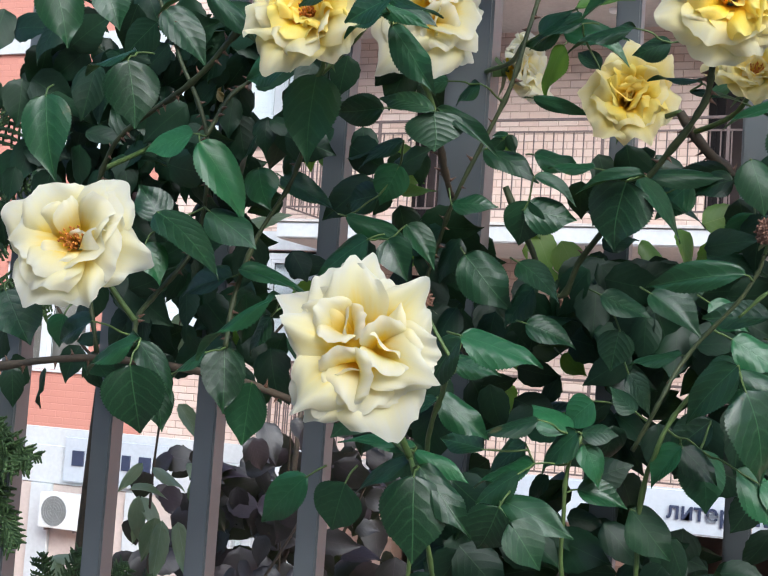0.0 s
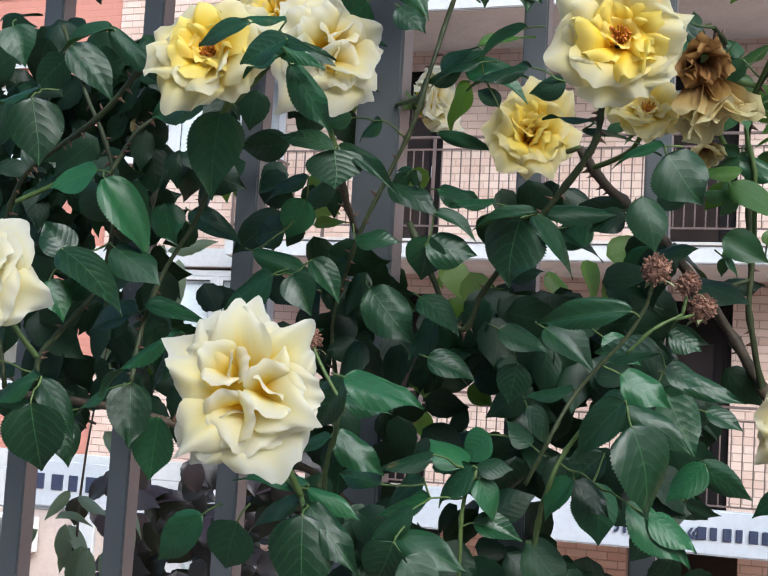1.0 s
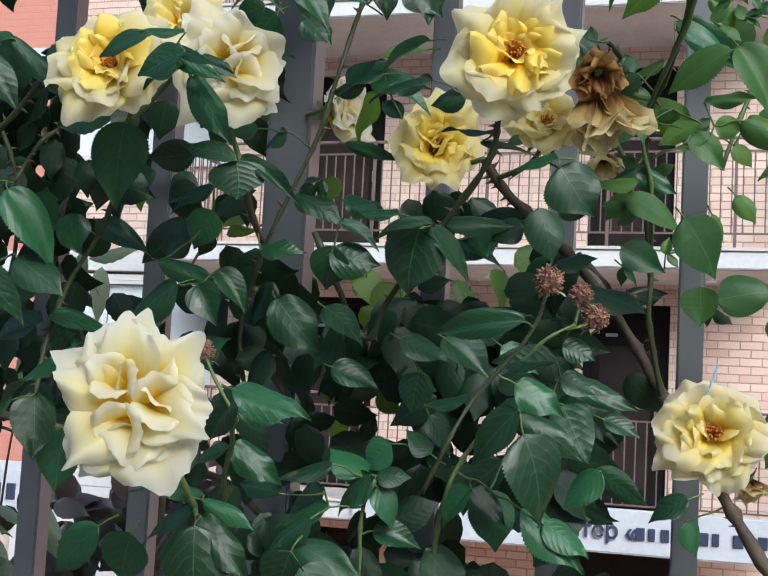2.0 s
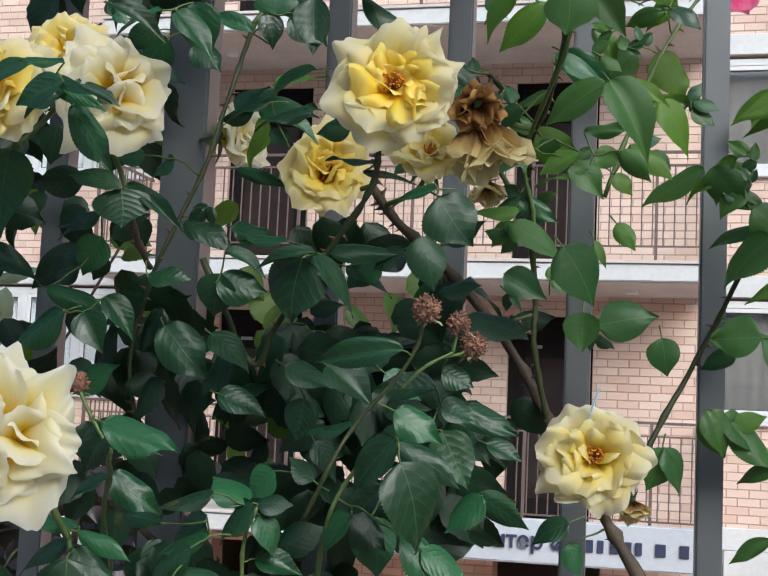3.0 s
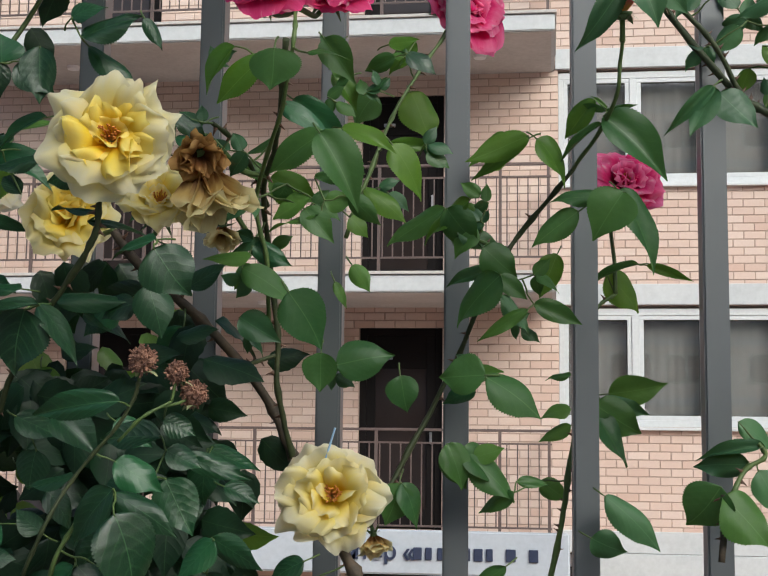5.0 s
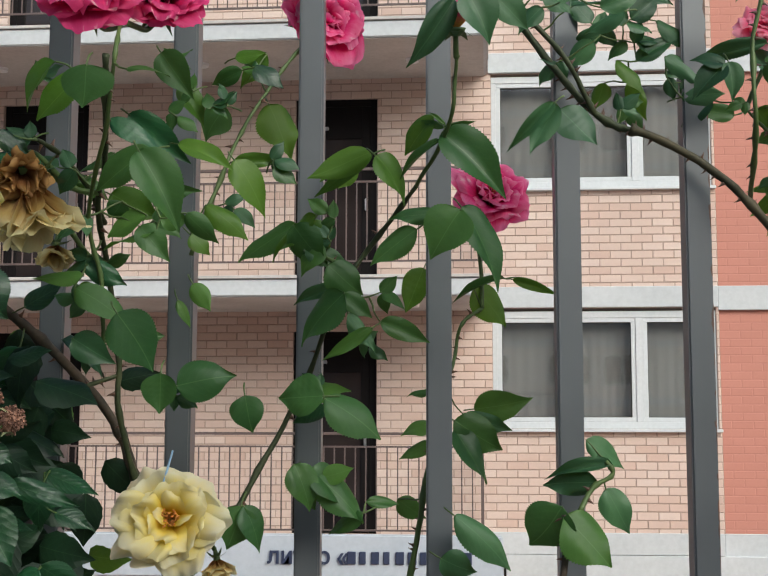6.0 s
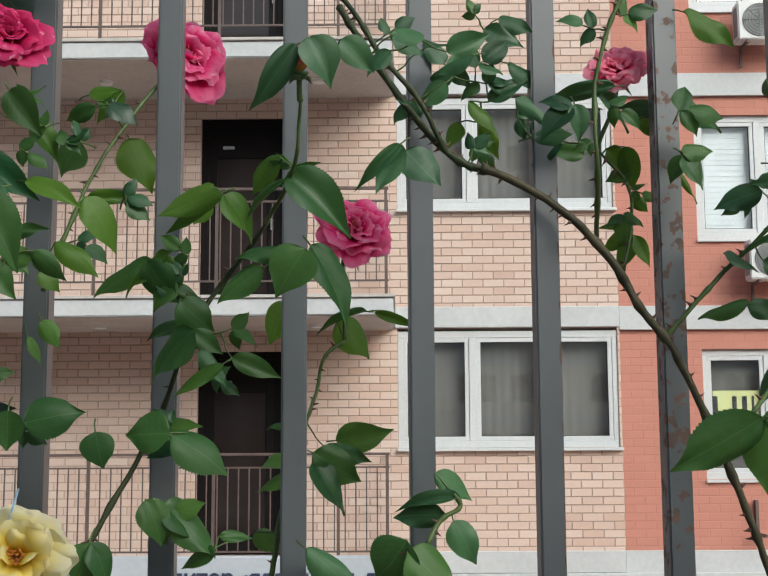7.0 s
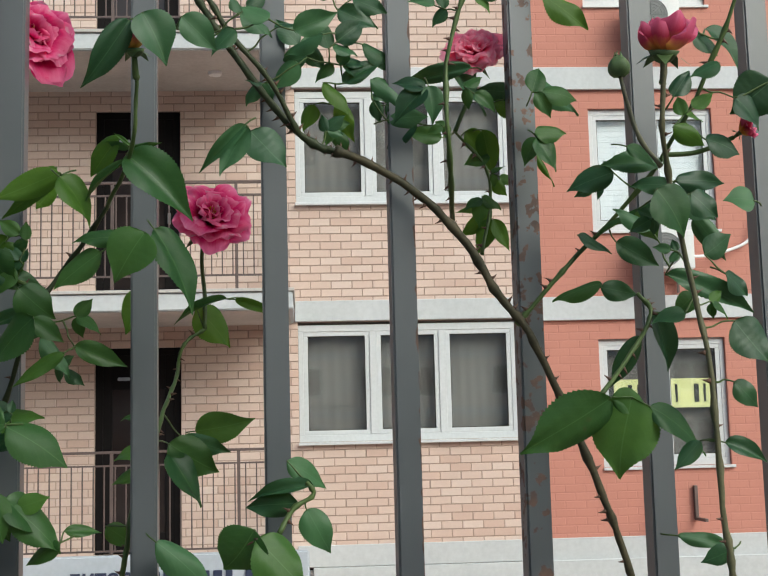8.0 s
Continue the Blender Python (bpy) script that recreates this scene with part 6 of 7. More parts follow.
leaves(pink_bush, YOUNG_MESHES, 137, [
    (0.027, -0.212, 1.717, -0.026, -0.036, 0.042), (0.026, -0.143, 1.732, 0.045, -0.064, 0.037), 
    (0.011, -0.200, 1.778, -0.041, -0.024, 0.008), (0.011, -0.206, 1.783, 0.055, -0.045, 0.038), 
    (0.111, -0.146, 1.465, 0.043, -0.040, 0.043), (0.110, -0.146, 1.473, -0.025, -0.038, 0.044), (0.068, 0.200, 1.712, -0.063, -0.013, 0.011),
    (0.295, -0.020, 1.853, -0.015, -0.006, 0.010), (0.188, 0.000, 1.854, 0.016, -0.019, 0.015), (0.298, -0.020, 1.854, -0.010, 0.007, 0.008),
])
leaves(pink_bush, YOUNG_MESHES, 138, [
    (0.299, -0.020, 1.855, -0.001, -0.014, 0.009), (0.186, 0.000, 1.858, -0.007, -0.018, 0.012), (0.184, 0.000, 1.860, 0.020, 0.005, 0.013),
    (0.188, 0.000, 1.925, -0.020, -0.015, 0.017), (0.186, 0.000, 1.996, -0.015, -0.000, 0.009), (0.185, 0.000, 1.998, -0.007, 0.017, 0.011),
    (0.185, 0.000, 1.998, 0.007, 0.011, 0.008), (0.414, -0.170, 1.576, -0.076, -0.048, 0.041), (0.415, -0.170, 1.577, 0.033, -0.009, 0.021),
    (0.344, 0.060, 1.796, -0.007, -0.028, 0.018), (0.344, 0.060, 1.796, -0.020, -0.008, 0.014), (0.344, 0.060, 1.799, 0.020, -0.014, 0.015),
])
leaves(pink_bush, YOUNG_MESHES, 139, [
    (0.363, 0.060, 1.820, 0.018, -0.007, 0.012), (0.357, 0.060, 1.823, 0.002, -0.014, 0.009), (0.355, 0.060, 1.824, 0.012, 0.011, 0.010),
    (0.383, -0.050, 1.834, 0.019, -0.033, 0.024), (0.383, -0.050, 1.834, -0.015, -0.025, 0.018), (0.381, -0.050, 1.838, 0.032, 0.002, 0.020),
    (0.357, 0.085, 1.848, -0.026, -0.005, 0.021), (0.302, 0.050, 1.860, -0.038, 0.007, 0.019), (0.380, -0.050, 1.879, 0.011, 0.030, 0.020),
    (0.384, -0.050, 1.879, 0.017, -0.023, 0.018), (0.391, -0.050, 1.879, 0.038, 0.001, 0.023), (0.325, -0.040, 1.881, 0.022, -0.015, 0.016),
])
leaves(pink_bush, YOUNG_MESHES, 140, [
    (0.317, -0.040, 1.886, 0.000, -0.020, 0.012), (0.315, -0.040, 1.888, 0.018, 0.012, 0.014), (0.320, -0.080, 1.965, 0.004, 0.024, 0.015),
    (0.323, -0.080, 1.966, 0.016, -0.014, 0.013), (0.328, -0.080, 1.967, 0.028, 0.006, 0.018), (0.447, -0.170, 1.568, 0.054, -0.031, 0.028),
    (0.432, -0.170, 1.576, -0.019, -0.066, 0.056), (0.503, -0.180, 1.655, 0.016, -0.011, 0.012), (0.503, -0.180, 1.655, 0.001, -0.014, 0.009),
    (0.501, -0.180, 1.656, 0.013, 0.009, 0.010), (0.515, -0.100, 1.673, -0.020, -0.018, 0.019), (0.440, -0.050, 1.690, -0.048, -0.010, 0.017),
])
leaves(pink_bush, YOUNG_MESHES, 141, [
    (0.448, -0.220, 1.746, 0.029, -0.035, 0.042), (0.464, -0.100, 1.751, 0.019, -0.028, 0.023), (0.523, -0.050, 1.775, -0.085, -0.026, 0.027),
    (0.452, -0.120, 1.807, 0.031, -0.014, 0.018), (0.500, -0.140, 1.830, -0.005, 0.020, 0.013), (0.502, -0.140, 1.832, 0.017, -0.006, 0.011),
    (0.509, -0.140, 1.837, 0.020, 0.014, 0.015),
])
leaves(yellow_bush, LIME_MESHES, 142, [
    (-0.540, -0.100, 1.480, 0.025, -0.017, 0.019), (-0.546, -0.135, 1.768, -0.023, -0.048, 0.027), (-0.521, -0.100, 1.574, 0.016, -0.036, 0.028),
    (-0.303, -0.140, 1.666, -0.022, -0.020, 0.019), (-0.290, -0.140, 1.748, 0.043, -0.021, 0.032), (-0.214, -0.200, 1.779, 0.049, -0.015, 0.021),
    (-0.254, -0.330, 1.803, -0.038, -0.029, 0.022), (-0.277, -0.330, 1.813, -0.033, -0.028, 0.032), (-0.241, -0.100, 1.858, 0.028, -0.030, 0.024),
    (-0.183, 0.060, 1.883, 0.028, -0.052, 0.044), (-0.176, -0.150, 1.776, 0.034, -0.044, 0.030),
])
leaves(pink_bush, LIME_MESHES, 143, [
    (-0.214, -0.150, 1.709, 0.018, -0.016, 0.018), (-0.201, -0.150, 1.735, 0.040, -0.023, 0.022), (-0.186, -0.100, 1.786, 0.047, 0.001, 0.014),
    (-0.187, -0.100, 1.885, 0.030, 0.004, 0.019), (-0.110, -0.100, 1.730, 0.013, -0.031, 0.018), (-0.108, -0.100, 1.734, -0.050, -0.034, 0.021),
    (-0.078, -0.050, 1.790, -0.016, -0.021, 0.019), (-0.076, -0.050, 1.809, -0.037, -0.033, 0.027), (-0.166, -0.050, 1.904, -0.029, -0.031, 0.020),
    (0.032, 0.215, 1.703, 0.042, -0.040, 0.041), (-0.025, 0.200, 1.725, -0.021, -0.051, 0.029), (-0.052, -0.150, 1.779, -0.049, -0.034, 0.012),
])
leaves(pink_bush, LIME_MESHES, 144, [
    (-0.053, -0.155, 1.780, -0.055, -0.025, 0.023), (0.077, 0.200, 1.711, 0.050, -0.018, 0.012), (0.168, 0.020, 1.888, -0.011, -0.028, 0.020),
    (0.178, 0.000, 1.905, 0.029, -0.026, 0.020), (0.193, 0.020, 1.890, 0.014, -0.041, 0.018), (0.356, 0.085, 1.779, -0.011, -0.039, 0.022),
    (0.359, 0.085, 1.779, 0.017, -0.034, 0.016), (0.357, 0.085, 1.784, -0.035, -0.023, 0.016), (0.357, 0.085, 1.791, -0.037, -0.002, 0.011),
    (0.359, 0.085, 1.821, 0.015, -0.017, 0.014), (0.398, 0.050, 1.846, 0.026, -0.036, 0.010), (0.331, 0.080, 1.874, 0.026, -0.022, 0.024),
])
leaves(pink_bush, LIME_MESHES, 145, [
    (0.350, 0.080, 1.876, 0.012, -0.047, 0.024), (0.358, 0.050, 1.897, 0.035, -0.013, 0.019), (0.400, 0.000, 1.998, 0.057, -0.029, 0.027),
    (0.487, -0.150, 1.817, 0.030, -0.016, 0.018),
])

leaves(pink_bush, LIME_MESHES, 147, [
    (0.005, -0.200, 1.799, -0.029, -0.027, 0.019), (-0.045, -0.197, 1.767, 0.033, -0.032, 0.032), (-0.174, -0.060, 1.884, -0.011, -0.008, 0.008),
])

# openings in the foliage through which the house shows
GAPS = [(-0.581, 1.545, 0.018), (-0.530, 1.471, 0.012), (-0.421, 1.436, 0.012), (-0.529, 1.356, 0.014), (-0.440, 1.355, 0.022), (-0.405, 1.352, 0.024),
        (-0.518, 1.447, 0.016), (-0.580, 1.386, 0.012), (-0.586, 1.570, 0.017), (-0.585, 1.458, 0.011), (-0.427, 1.583, 0.012), (-0.707, 1.588, 0.016),
        (-0.738, 1.718, 0.014), (-0.670, 1.486, 0.012),
        (-0.854, 1.613, 0.026), (-0.824, 1.631, 0.023), (-0.862, 1.577, 0.018),
        (-0.569, 1.573, 0.021), (-0.546, 1.592, 0.016), (-0.574, 1.679, 0.024), (-0.417, 1.673, 0.021), (-0.467, 1.600, 0.015), (-0.590, 1.540, 0.019), (-0.413, 1.596, 0.018)]
INNER = [
    (-1.17, -0.97, 1.60, 1.84, 170),
    (-0.98, -0.84, 1.64, 1.84, 80),
    (-1.02, -0.85, 1.49, 1.66, 44),
    (-0.94, -0.78, 1.50, 1.58, 12),
    (-0.83, -0.78, 1.66, 1.73, 6),
    (-0.77, -0.71, 1.50, 1.70, 16),
    (-0.68, -0.58, 1.48, 1.61, 30),
    (-0.59, -0.46, 1.46, 1.56, 20),
    (-0.51, -0.35, 1.36, 1.56, 40),
    (-0.67, -0.35, 1.26, 1.50, 70),
    (-1.15, -0.92, 1.43, 1.49, 22),
    (-1.02, -0.90, 1.46, 1.58, 26),
    (-0.90, -0.80, 1.42, 1.50, 12),
    (-0.62, -0.48, 1.34, 1.67, 50),
    (-0.47, -0.39, 1.35, 1.62, 40),
    (-0.41, -0.35, 1.47, 1.63, 16),
    (-0.72, -0.63, 1.41, 1.60, 24),
    (-0.80, -0.66, 1.72, 1.90, 26),
    (-0.62, -0.40, 1.30, 1.58, 130),
    (-0.66, -0.36, 1.24, 1.36, 50),
    (-0.43, -0.30, 1.46, 1.62, 13),
    (-0.45, -0.33, 1.30, 1.46, 30),
    (-0.52, -0.43, 1.53, 1.69, 34),
    # overhead leaves, unseen, added to shade the plant beneath them
    (-1.15, -0.55, 1.90, 2.10, 90),
]
# inner leaves use the leaf copy with shade painted into its colour
inner_leaves(yellow_bush, INNER, M_SHADELEAF, 21, -0.20, 0.0, (0.035, 0.06), gaps=GAPS)
# leaves added above the view, unseen, to shade the bush and post below
inner_leaves(yellow_bush, [(-1.05, -0.60, 2.02, 2.30, 150), (-0.60, -0.22, 2.02, 2.30, 150)], M_SHADELEAF, 25, -0.36, 0.06, (0.05, 0.08), "upper_foliage")
# leaves in the gaps, their backlight painted in as lime colour
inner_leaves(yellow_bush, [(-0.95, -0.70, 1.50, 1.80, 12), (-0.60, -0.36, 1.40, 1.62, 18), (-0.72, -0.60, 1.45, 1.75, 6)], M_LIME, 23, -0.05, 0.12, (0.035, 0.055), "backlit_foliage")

rose(yellow_bush, (-0.841, -0.45, 1.533), (0.30, -1, 0.25), 0.112, M_CREAM, "open cream-white rose with orange stamens", 1, tips=1.1, layers=(6, 6, 4, 3), inner=M_CREAM)
rose(yellow_bush, (-0.549, -0.562, 1.462), (0.30, -1, 0.12), 0.104, M_CREAM, "large open cream rose with ruffled heart", 22, tips=1.5, layers=(8, 7, 0, 0), centre=False, inner=M_CREAM, ragged=0.06, slim=0.88, clumps=((20, 0.11, 0.27), (145, 0.13, 0.24), (265, 0.12, 0.26)))
rose(yellow_bush, (-0.698, -0.36, 1.730), (0.15, -1, 0.40), 0.107, M_PALE, "open pale yellow rose", 3, tips=0.6, ragged=0.09, layers=(7, 6, 6, 5), inner=M_HEART)
rose(yellow_bush, (-0.674, -0.30, 1.786), (0.1, -0.9, 0.4), 0.080, M_YELLOW, "half-hidden pale yellow rose", 4, centre=False, inner=M_YELLOW)
rose(yellow_bush, (-0.616, -0.322, 1.742), (0.75, -0.85, 0.22), 0.106, M_CREAM, "cream-white rose turned aside", 5, layers=(7, 6, 4, 0), tips=1.4, centre=False, inner=M_CREAM, clumps=((60, 0.10, 0.30), (200, 0.12, 0.28)))
rose(yellow_bush, (-0.371, -0.341, 1.737), (0.22, -1, 0.1), 0.103, M_PALE, "large open bright yellow rose with brown stamens", 6, tips=0.5, ragged=0.10, layers=(8, 7, 6, 5), inner=M_HEART)
rose(yellow_bush, (-0.485, -0.13, 1.714), (0.3, -0.9, 0.1), 0.104, M_DEEP, "deep yellow cupped rose", 7, layers=(6, 5, 4, 3), openness=0.78, centre=False, inner=M_HEART, heart=True)
rose(yellow_bush, (-0.363, -0.24, 1.706), (0.2, -0.8, 0.5), 0.072, M_DEEP, "small deep yellow rose behind leaves", 8)
rose(yellow_bush, (-0.311, -0.281, 1.722), (0.3, 0.0, -1.0), 0.094, M_WILT, "withered rose hanging with browned petals", 9, layers=(6, 5, 3, 0), openness=0.42, ragged=0.09, centre=False)
rose(yellow_bush, (-0.316, -0.292, 1.738), (0.35, -0.6, -0.5), 0.048, M_BROWN, "crumpled rose dried brown", 17, layers=(6, 6, 4, 0), openness=0.75, ragged=0.12, centre=False)
rose(yellow_bush, (-0.318, -0.20, 1.690), (0.1, -0.4, -1), 0.042, M_WILT, "small withered yellow rose", 10, layers=(5, 4, 0, 0), openness=0.6, ragged=0.08, centre=False)
rose(yellow_bush, (-0.226, -0.149, 1.459), (0.16, -1, 0.15), 0.104, M_PALE, "open soft yellow rose with brown stamens", 12, tips=0.4, ragged=0.10, layers=(6, 5, 5, 3), inner=M_YELLOW)
rose(yellow_bush, (-0.193, -0.11, 1.420), (0.3, -0.3, -1), 0.040, M_WILT, "small faded rose under a bloom", 13, layers=(5, 4, 0, 0), openness=0.55, ragged=0.07, centre=False)
rose(yellow_bush, (-0.955, -0.05, 1.752), (0.6, -0.3, 0.3), 0.068, M_WILT, "fading cream rose deep in the bush", 14, layers=(6, 5, 3, 0), openness=0.8, centre=False)
rose(yellow_bush, (-0.489, -0.20, 1.948), (0.2, -1, 0.1), 0.090, M_CREAM, "cream rose high on a cane", 16, inner=M_YELLOW)
rose(yellow_bush, (-0.626, -0.03, 1.776), (1.0, -0.25, 0.15), 0.092, M_CREAM, "pale yellow rose seen from the side", 15, openness=0.7, centre=False)
for k, (p, d) in enumerate((((-0.334, -0.358, 1.566), 0.023), ((-0.313, -0.34, 1.558), 0.019), ((-0.305, -0.32, 1.542), 0.023), ((-0.537, -0.50, 1.499), 0.017))):
    seed_head(yellow_bush, p, d, 30 + k, "dry brown spent rose head")

rose(pink_bush, (-0.262, -0.30, 1.876), (0.1, -0.8, 0.35), 0.080, M_CRIMSON, "striped crimson rose with pale flecks", 41, layers=(8, 8, 7, 6), tips=0.15, ragged=0.05, heart=True, inner=M_CRIMSON)
rose(pink_bush, (-0.214, -0.27, 1.880), (0.3, -0.7, 0.35), 0.072, M_CRIMSON, "crimson pink rose", 42, layers=(8, 8, 7, 6), tips=0.15, ragged=0.05, heart=True, centre=False)
rose(pink_bush, (-0.127, 0.06, 1.969), (0.5, -0.70, 0.28), 0.104, M_PINK, "full striped pink rose behind the fence", 43, layers=(7, 7, 6, 5), tips=0.15, ragged=0.05, heart=True, inner=M_PINK)
rose(pink_bush, (0.049, 0.19, 1.800), (0.25, -0.75, 0.45), 0.104, M_PINK, "full crimson and pink rose behind the fence", 44, layers=(7, 7, 6, 5), tips=0.15, ragged=0.05, heart=True, inner=M_PINK)
rose(pink_bush, (0.341, 0.06, 1.951), (-0.1, -0.7, 0.5), 0.072, M_ROSY, "small pink rose between the bars", 45, layers=(8, 8, 7, 6), tips=0.15, ragged=0.05, heart=True, centre=False)
rose(pink_bush, (0.452, -0.25, 1.858), (0.05, -0.25, 1.0), 0.076, M_BUDPINK, "opening pink bud with orange base", 46, layers=(4, 4, 4, 3), openness=0.50, ragged=0.03, slim=0.85, centre=False, tips=0.2, goblet=True, name="rosebud")
rose(pink_bush, (0.568, -0.10, 1.825), (0.6, -0.4, 0.4), 0.030, M_BUDPINK, "small red rosebud", 47, layers=(5, 4, 3, 0), openness=0.4, centre=False, name="rosebud")
rose(pink_bush, (0.0245, -0.260, 1.857), (0.0, -0.2, 1.0), 0.050, M_BUDPINK, "tight orange-red rosebud", 48, layers=(5, 4, 3, 3), openness=0.36, goblet=True, tips=0.2, centre=False, name="rosebud")
bm = bmesh.new()
bmesh.ops.create_icosphere(bm, subdivisions=3, radius=0.0095)
for v in bm.verts:
    v.co.z *= 1.15 if v.co.z > 0 else 0.9
    v.co *= 1 + 0.05 * math.cos(5 * math.atan2(v.co.y, v.co.x))
for k in range(5):
    a = 1.2566 * k
    cylinder(bm, (0.004 * math.cos(a), 0.004 * math.sin(a), 0.009), (0.0025 * math.cos(a + 0.5), 0.0025 * math.sin(a + 0.5), 0.0145), 0.0011, 0.0004, 5)
tagged(under(part("rosebud", bm, M_SEPAL, smooth=True), pink_bush, Matrix.Translation((0.427, -0.20, 1.856))), "closed round green rosebud")

# ---------------------------------------------------------------- behind the fence
def thuja(at, sprays, seed):
    """A thuja: a stem with flat feathery sprays of scale leaves."""
    r = random.Random(seed)
    t = thing("thuja", "dark green thuja with flat feathery sprays", "shrub", at=Matrix.Translation(at))
    bm = bmesh.new()
    top = Vector((0.02, 0.01, 1.55 - at[2]))
    tube(bm, spline([Vector((0, 0, 0)), Vector((0.01, 0, 0.6)), Vector((0, 0.01, 1.0)), top], 5), 0.018, 0.006, 9, 0.2)
    part("trunk", bm, M_BARK, t, smooth=True)
    bm = bmesh.new()
    for x, y, z, a, size in sprays:
        start = Vector((x, y, z)) - Vector(at)
        d = Vector((math.cos(a), -0.15, math.sin(a)))
        side = Vector((-d.z, 0, d.x))
        root = Vector((0, 0, max(0.2, start.z - 0.08)))
        tube(bm, spline([root, (root + start) / 2, start, start + d * size], 5), 0.004, 0.0012, 6)
        for k in range(11):
            u = (k + 1) / 12
            for s in (-1, 1):
                p = start + d * size * u
                e = p + (d * 0.7 + side * s * 0.8) * size * 0.42 * (1 - u * 0.75) + Vector((0, r.uniform(-0.01, 0.01), -0.006))
                tube(bm, spline([p, (p + e) / 2 + d * 0.003, e], 3), 0.0026, 0.0012, 5)
                for j in range(3):
                    q = p + (e - p) * (0.35 + 0.22 * j)
                    for s2 in (-1, 1):
                        w = q + (d * 0.6 + side * s2 * 0.6).normalized() * size * 0.10
                        tube(bm, [q, (q + w) / 2, w], 0.0020, 0.0009, 4)
    ob = part("foliage", bm, M_THUJA, t, smooth=True)
    tagged(ob, kind="stuff")


thuja((-1.32, -0.12, 0.03), [(-1.22, -0.13, 1.42, -0.9, 0.10), (-1.20, -0.10, 1.40, -1.4, 0.12), (-1.22, -0.12, 1.38, -0.5, 0.11), (-1.24, -0.1, 1.34, -1.1, 0.12),
                            (-1.20, -0.12, 1.36, -0.25, 0.10), (-1.25, -0.12, 1.46, -1.2, 0.12), (-1.21, -0.09, 1.31, -0.8, 0.10),
                            (-1.23, -0.12, 1.63, 0.2, 0.11), (-1.22, -0.12, 1.68, 0.7, 0.12), (-1.24, -0.11, 1.58, 0.1, 0.11), (-1.22, -0.1, 1.52, -0.2, 0.1)], 5)
thuja((-1.36, 0.32, 0.03), [(-1.36, 0.30, 1.08, 1.2, 0.10), (-1.33, 0.30, 1.07, 0.8, 0.11), (-1.38, 0.30, 1.07, 1.7, 0.09), (-1.31, 0.30, 1.06, 1.0, 0.12), (-1.28, 0.30, 1.05, 0.6, 0.11),
                            (-1.25, 0.30, 1.06, 1.1, 0.10)], 6)


def tree(name, label, at, height, limbs, regions, mat, size, y0, y1, seed, slim=0.69, thick=0.035, within=None):
    t = thing(name, label, "tree", at=Matrix.Translation(at))
    r = random.Random(seed)
    bm = bmesh.new()
    tube(bm, spline([Vector((0, 0, 0)), Vector((0.03, 0.02, height * 0.4)), Vector((-0.02, 0, height * 0.75)), Vector((0.02, 0, height))], 6), thick, thick * 0.2, 10, 0.3)
    part("trunk", bm, M_BARK, t, smooth=True)
    for k in range(limbs):
        h = height * r.uniform(0.6, 0.97)
        a = r.uniform(-2.9, 0.2) if k % 2 else r.uniform(0, 6.28)
        e = Vector((math.cos(a) * 0.35, math.sin(a) * 0.2, h + r.uniform(0.1, 0.35)))
        bm = bmesh.new()
        tube(bm, spline([Vector((0, 0, h)), Vector((e.x * 0.5, e.y * 0.5, h + 0.05)), e], 6), min(0.010, thick * 0.5), 0.0025, 7, 0.2)
        part("limb", bm, M_BARK, t, smooth=True)
    bpy.context.view_layer.update()
    inner_leaves(t, regions, mat, seed, y0, y1, size, "crown", slim=slim, within=within)
    return t


tree("purple_tree", "small tree with dark purple leaves beyond the fence", (-1.80, 1.95, LOW), 4.15, 12,
     [(-2.05, -1.60, 0.45, 1.22, 210), (-1.82, -1.50, 1.1, 1.36, 50), (-1.60, -1.15, 0.45, 1.00, 110), (-2.22, -1.9, 0.6, 1.08, 60), (-2.02, -1.8, 1.1, 1.28, 22)], M_PURPLE, (0.07, 0.13), 1.5, 2.4, 77, within=(-1.72, 1.95, 0.62, 0.46))
tree("pale_shrub", "pale green young shrub behind the fence", (-1.36, 0.55, 0.0), 1.6, 3,
     [(-1.46, -1.30, 1.18, 1.29, 12), (-1.33, -1.22, 1.62, 1.70, 7), (-1.62, -1.56, 1.06, 1.14, 5), (-1.42, -1.3, 1.34, 1.6, 4)], M_PALELEAF, (0.06, 0.10), 0.45, 0.65, 78, 0.34, 0.005)

bm = bmesh.new()
cylinder(bm, (0, 0, 0), (0.010, -0.006, 0.031), 0.0011, 0.0009, 8)
stick = part("plastic_stick", bm, mottled("pale_blue_plastic", (0.25, 0.42, 0.62), (0.35, 0.52, 0.70), 60, 0.4), at=Matrix.Translation((-0.231, -0.162, 1.488)))
tagged(stick, "thin pale blue plastic stick caught in a yellow rose", "stick")

# ---------------------------------------------------------------- signs and fittings on the house
def sign(name, label, x0, x1, z0, z1, y, words, zl0, zl1, rounded=0.02):
    """A flat sign panel with raised plain blocks where its lettering stands."""
    t = thing(name, label, "sign", at=Matrix.Translation((x0, y, z0)))
    part("panel", bevelled(boxes((0, x1 - x0, 0, 0.05, 0, z1 - z0)), rounded, 3), M_SIGN, t)
    for a, b, n in words:
        step = (b - a) / n
        for k in range(n):
            wide = step * (0.72, 0.55, 0.66, 0.5, 0.7)[k % 5]
            part("letter_block", bevelled(boxes((a + k * step - x0, a + k * step + wide - x0, -0.025, 0.004, zl0 - z0, zl1 - z0)), 0.006, 1), M_LETTER, t)
    return t


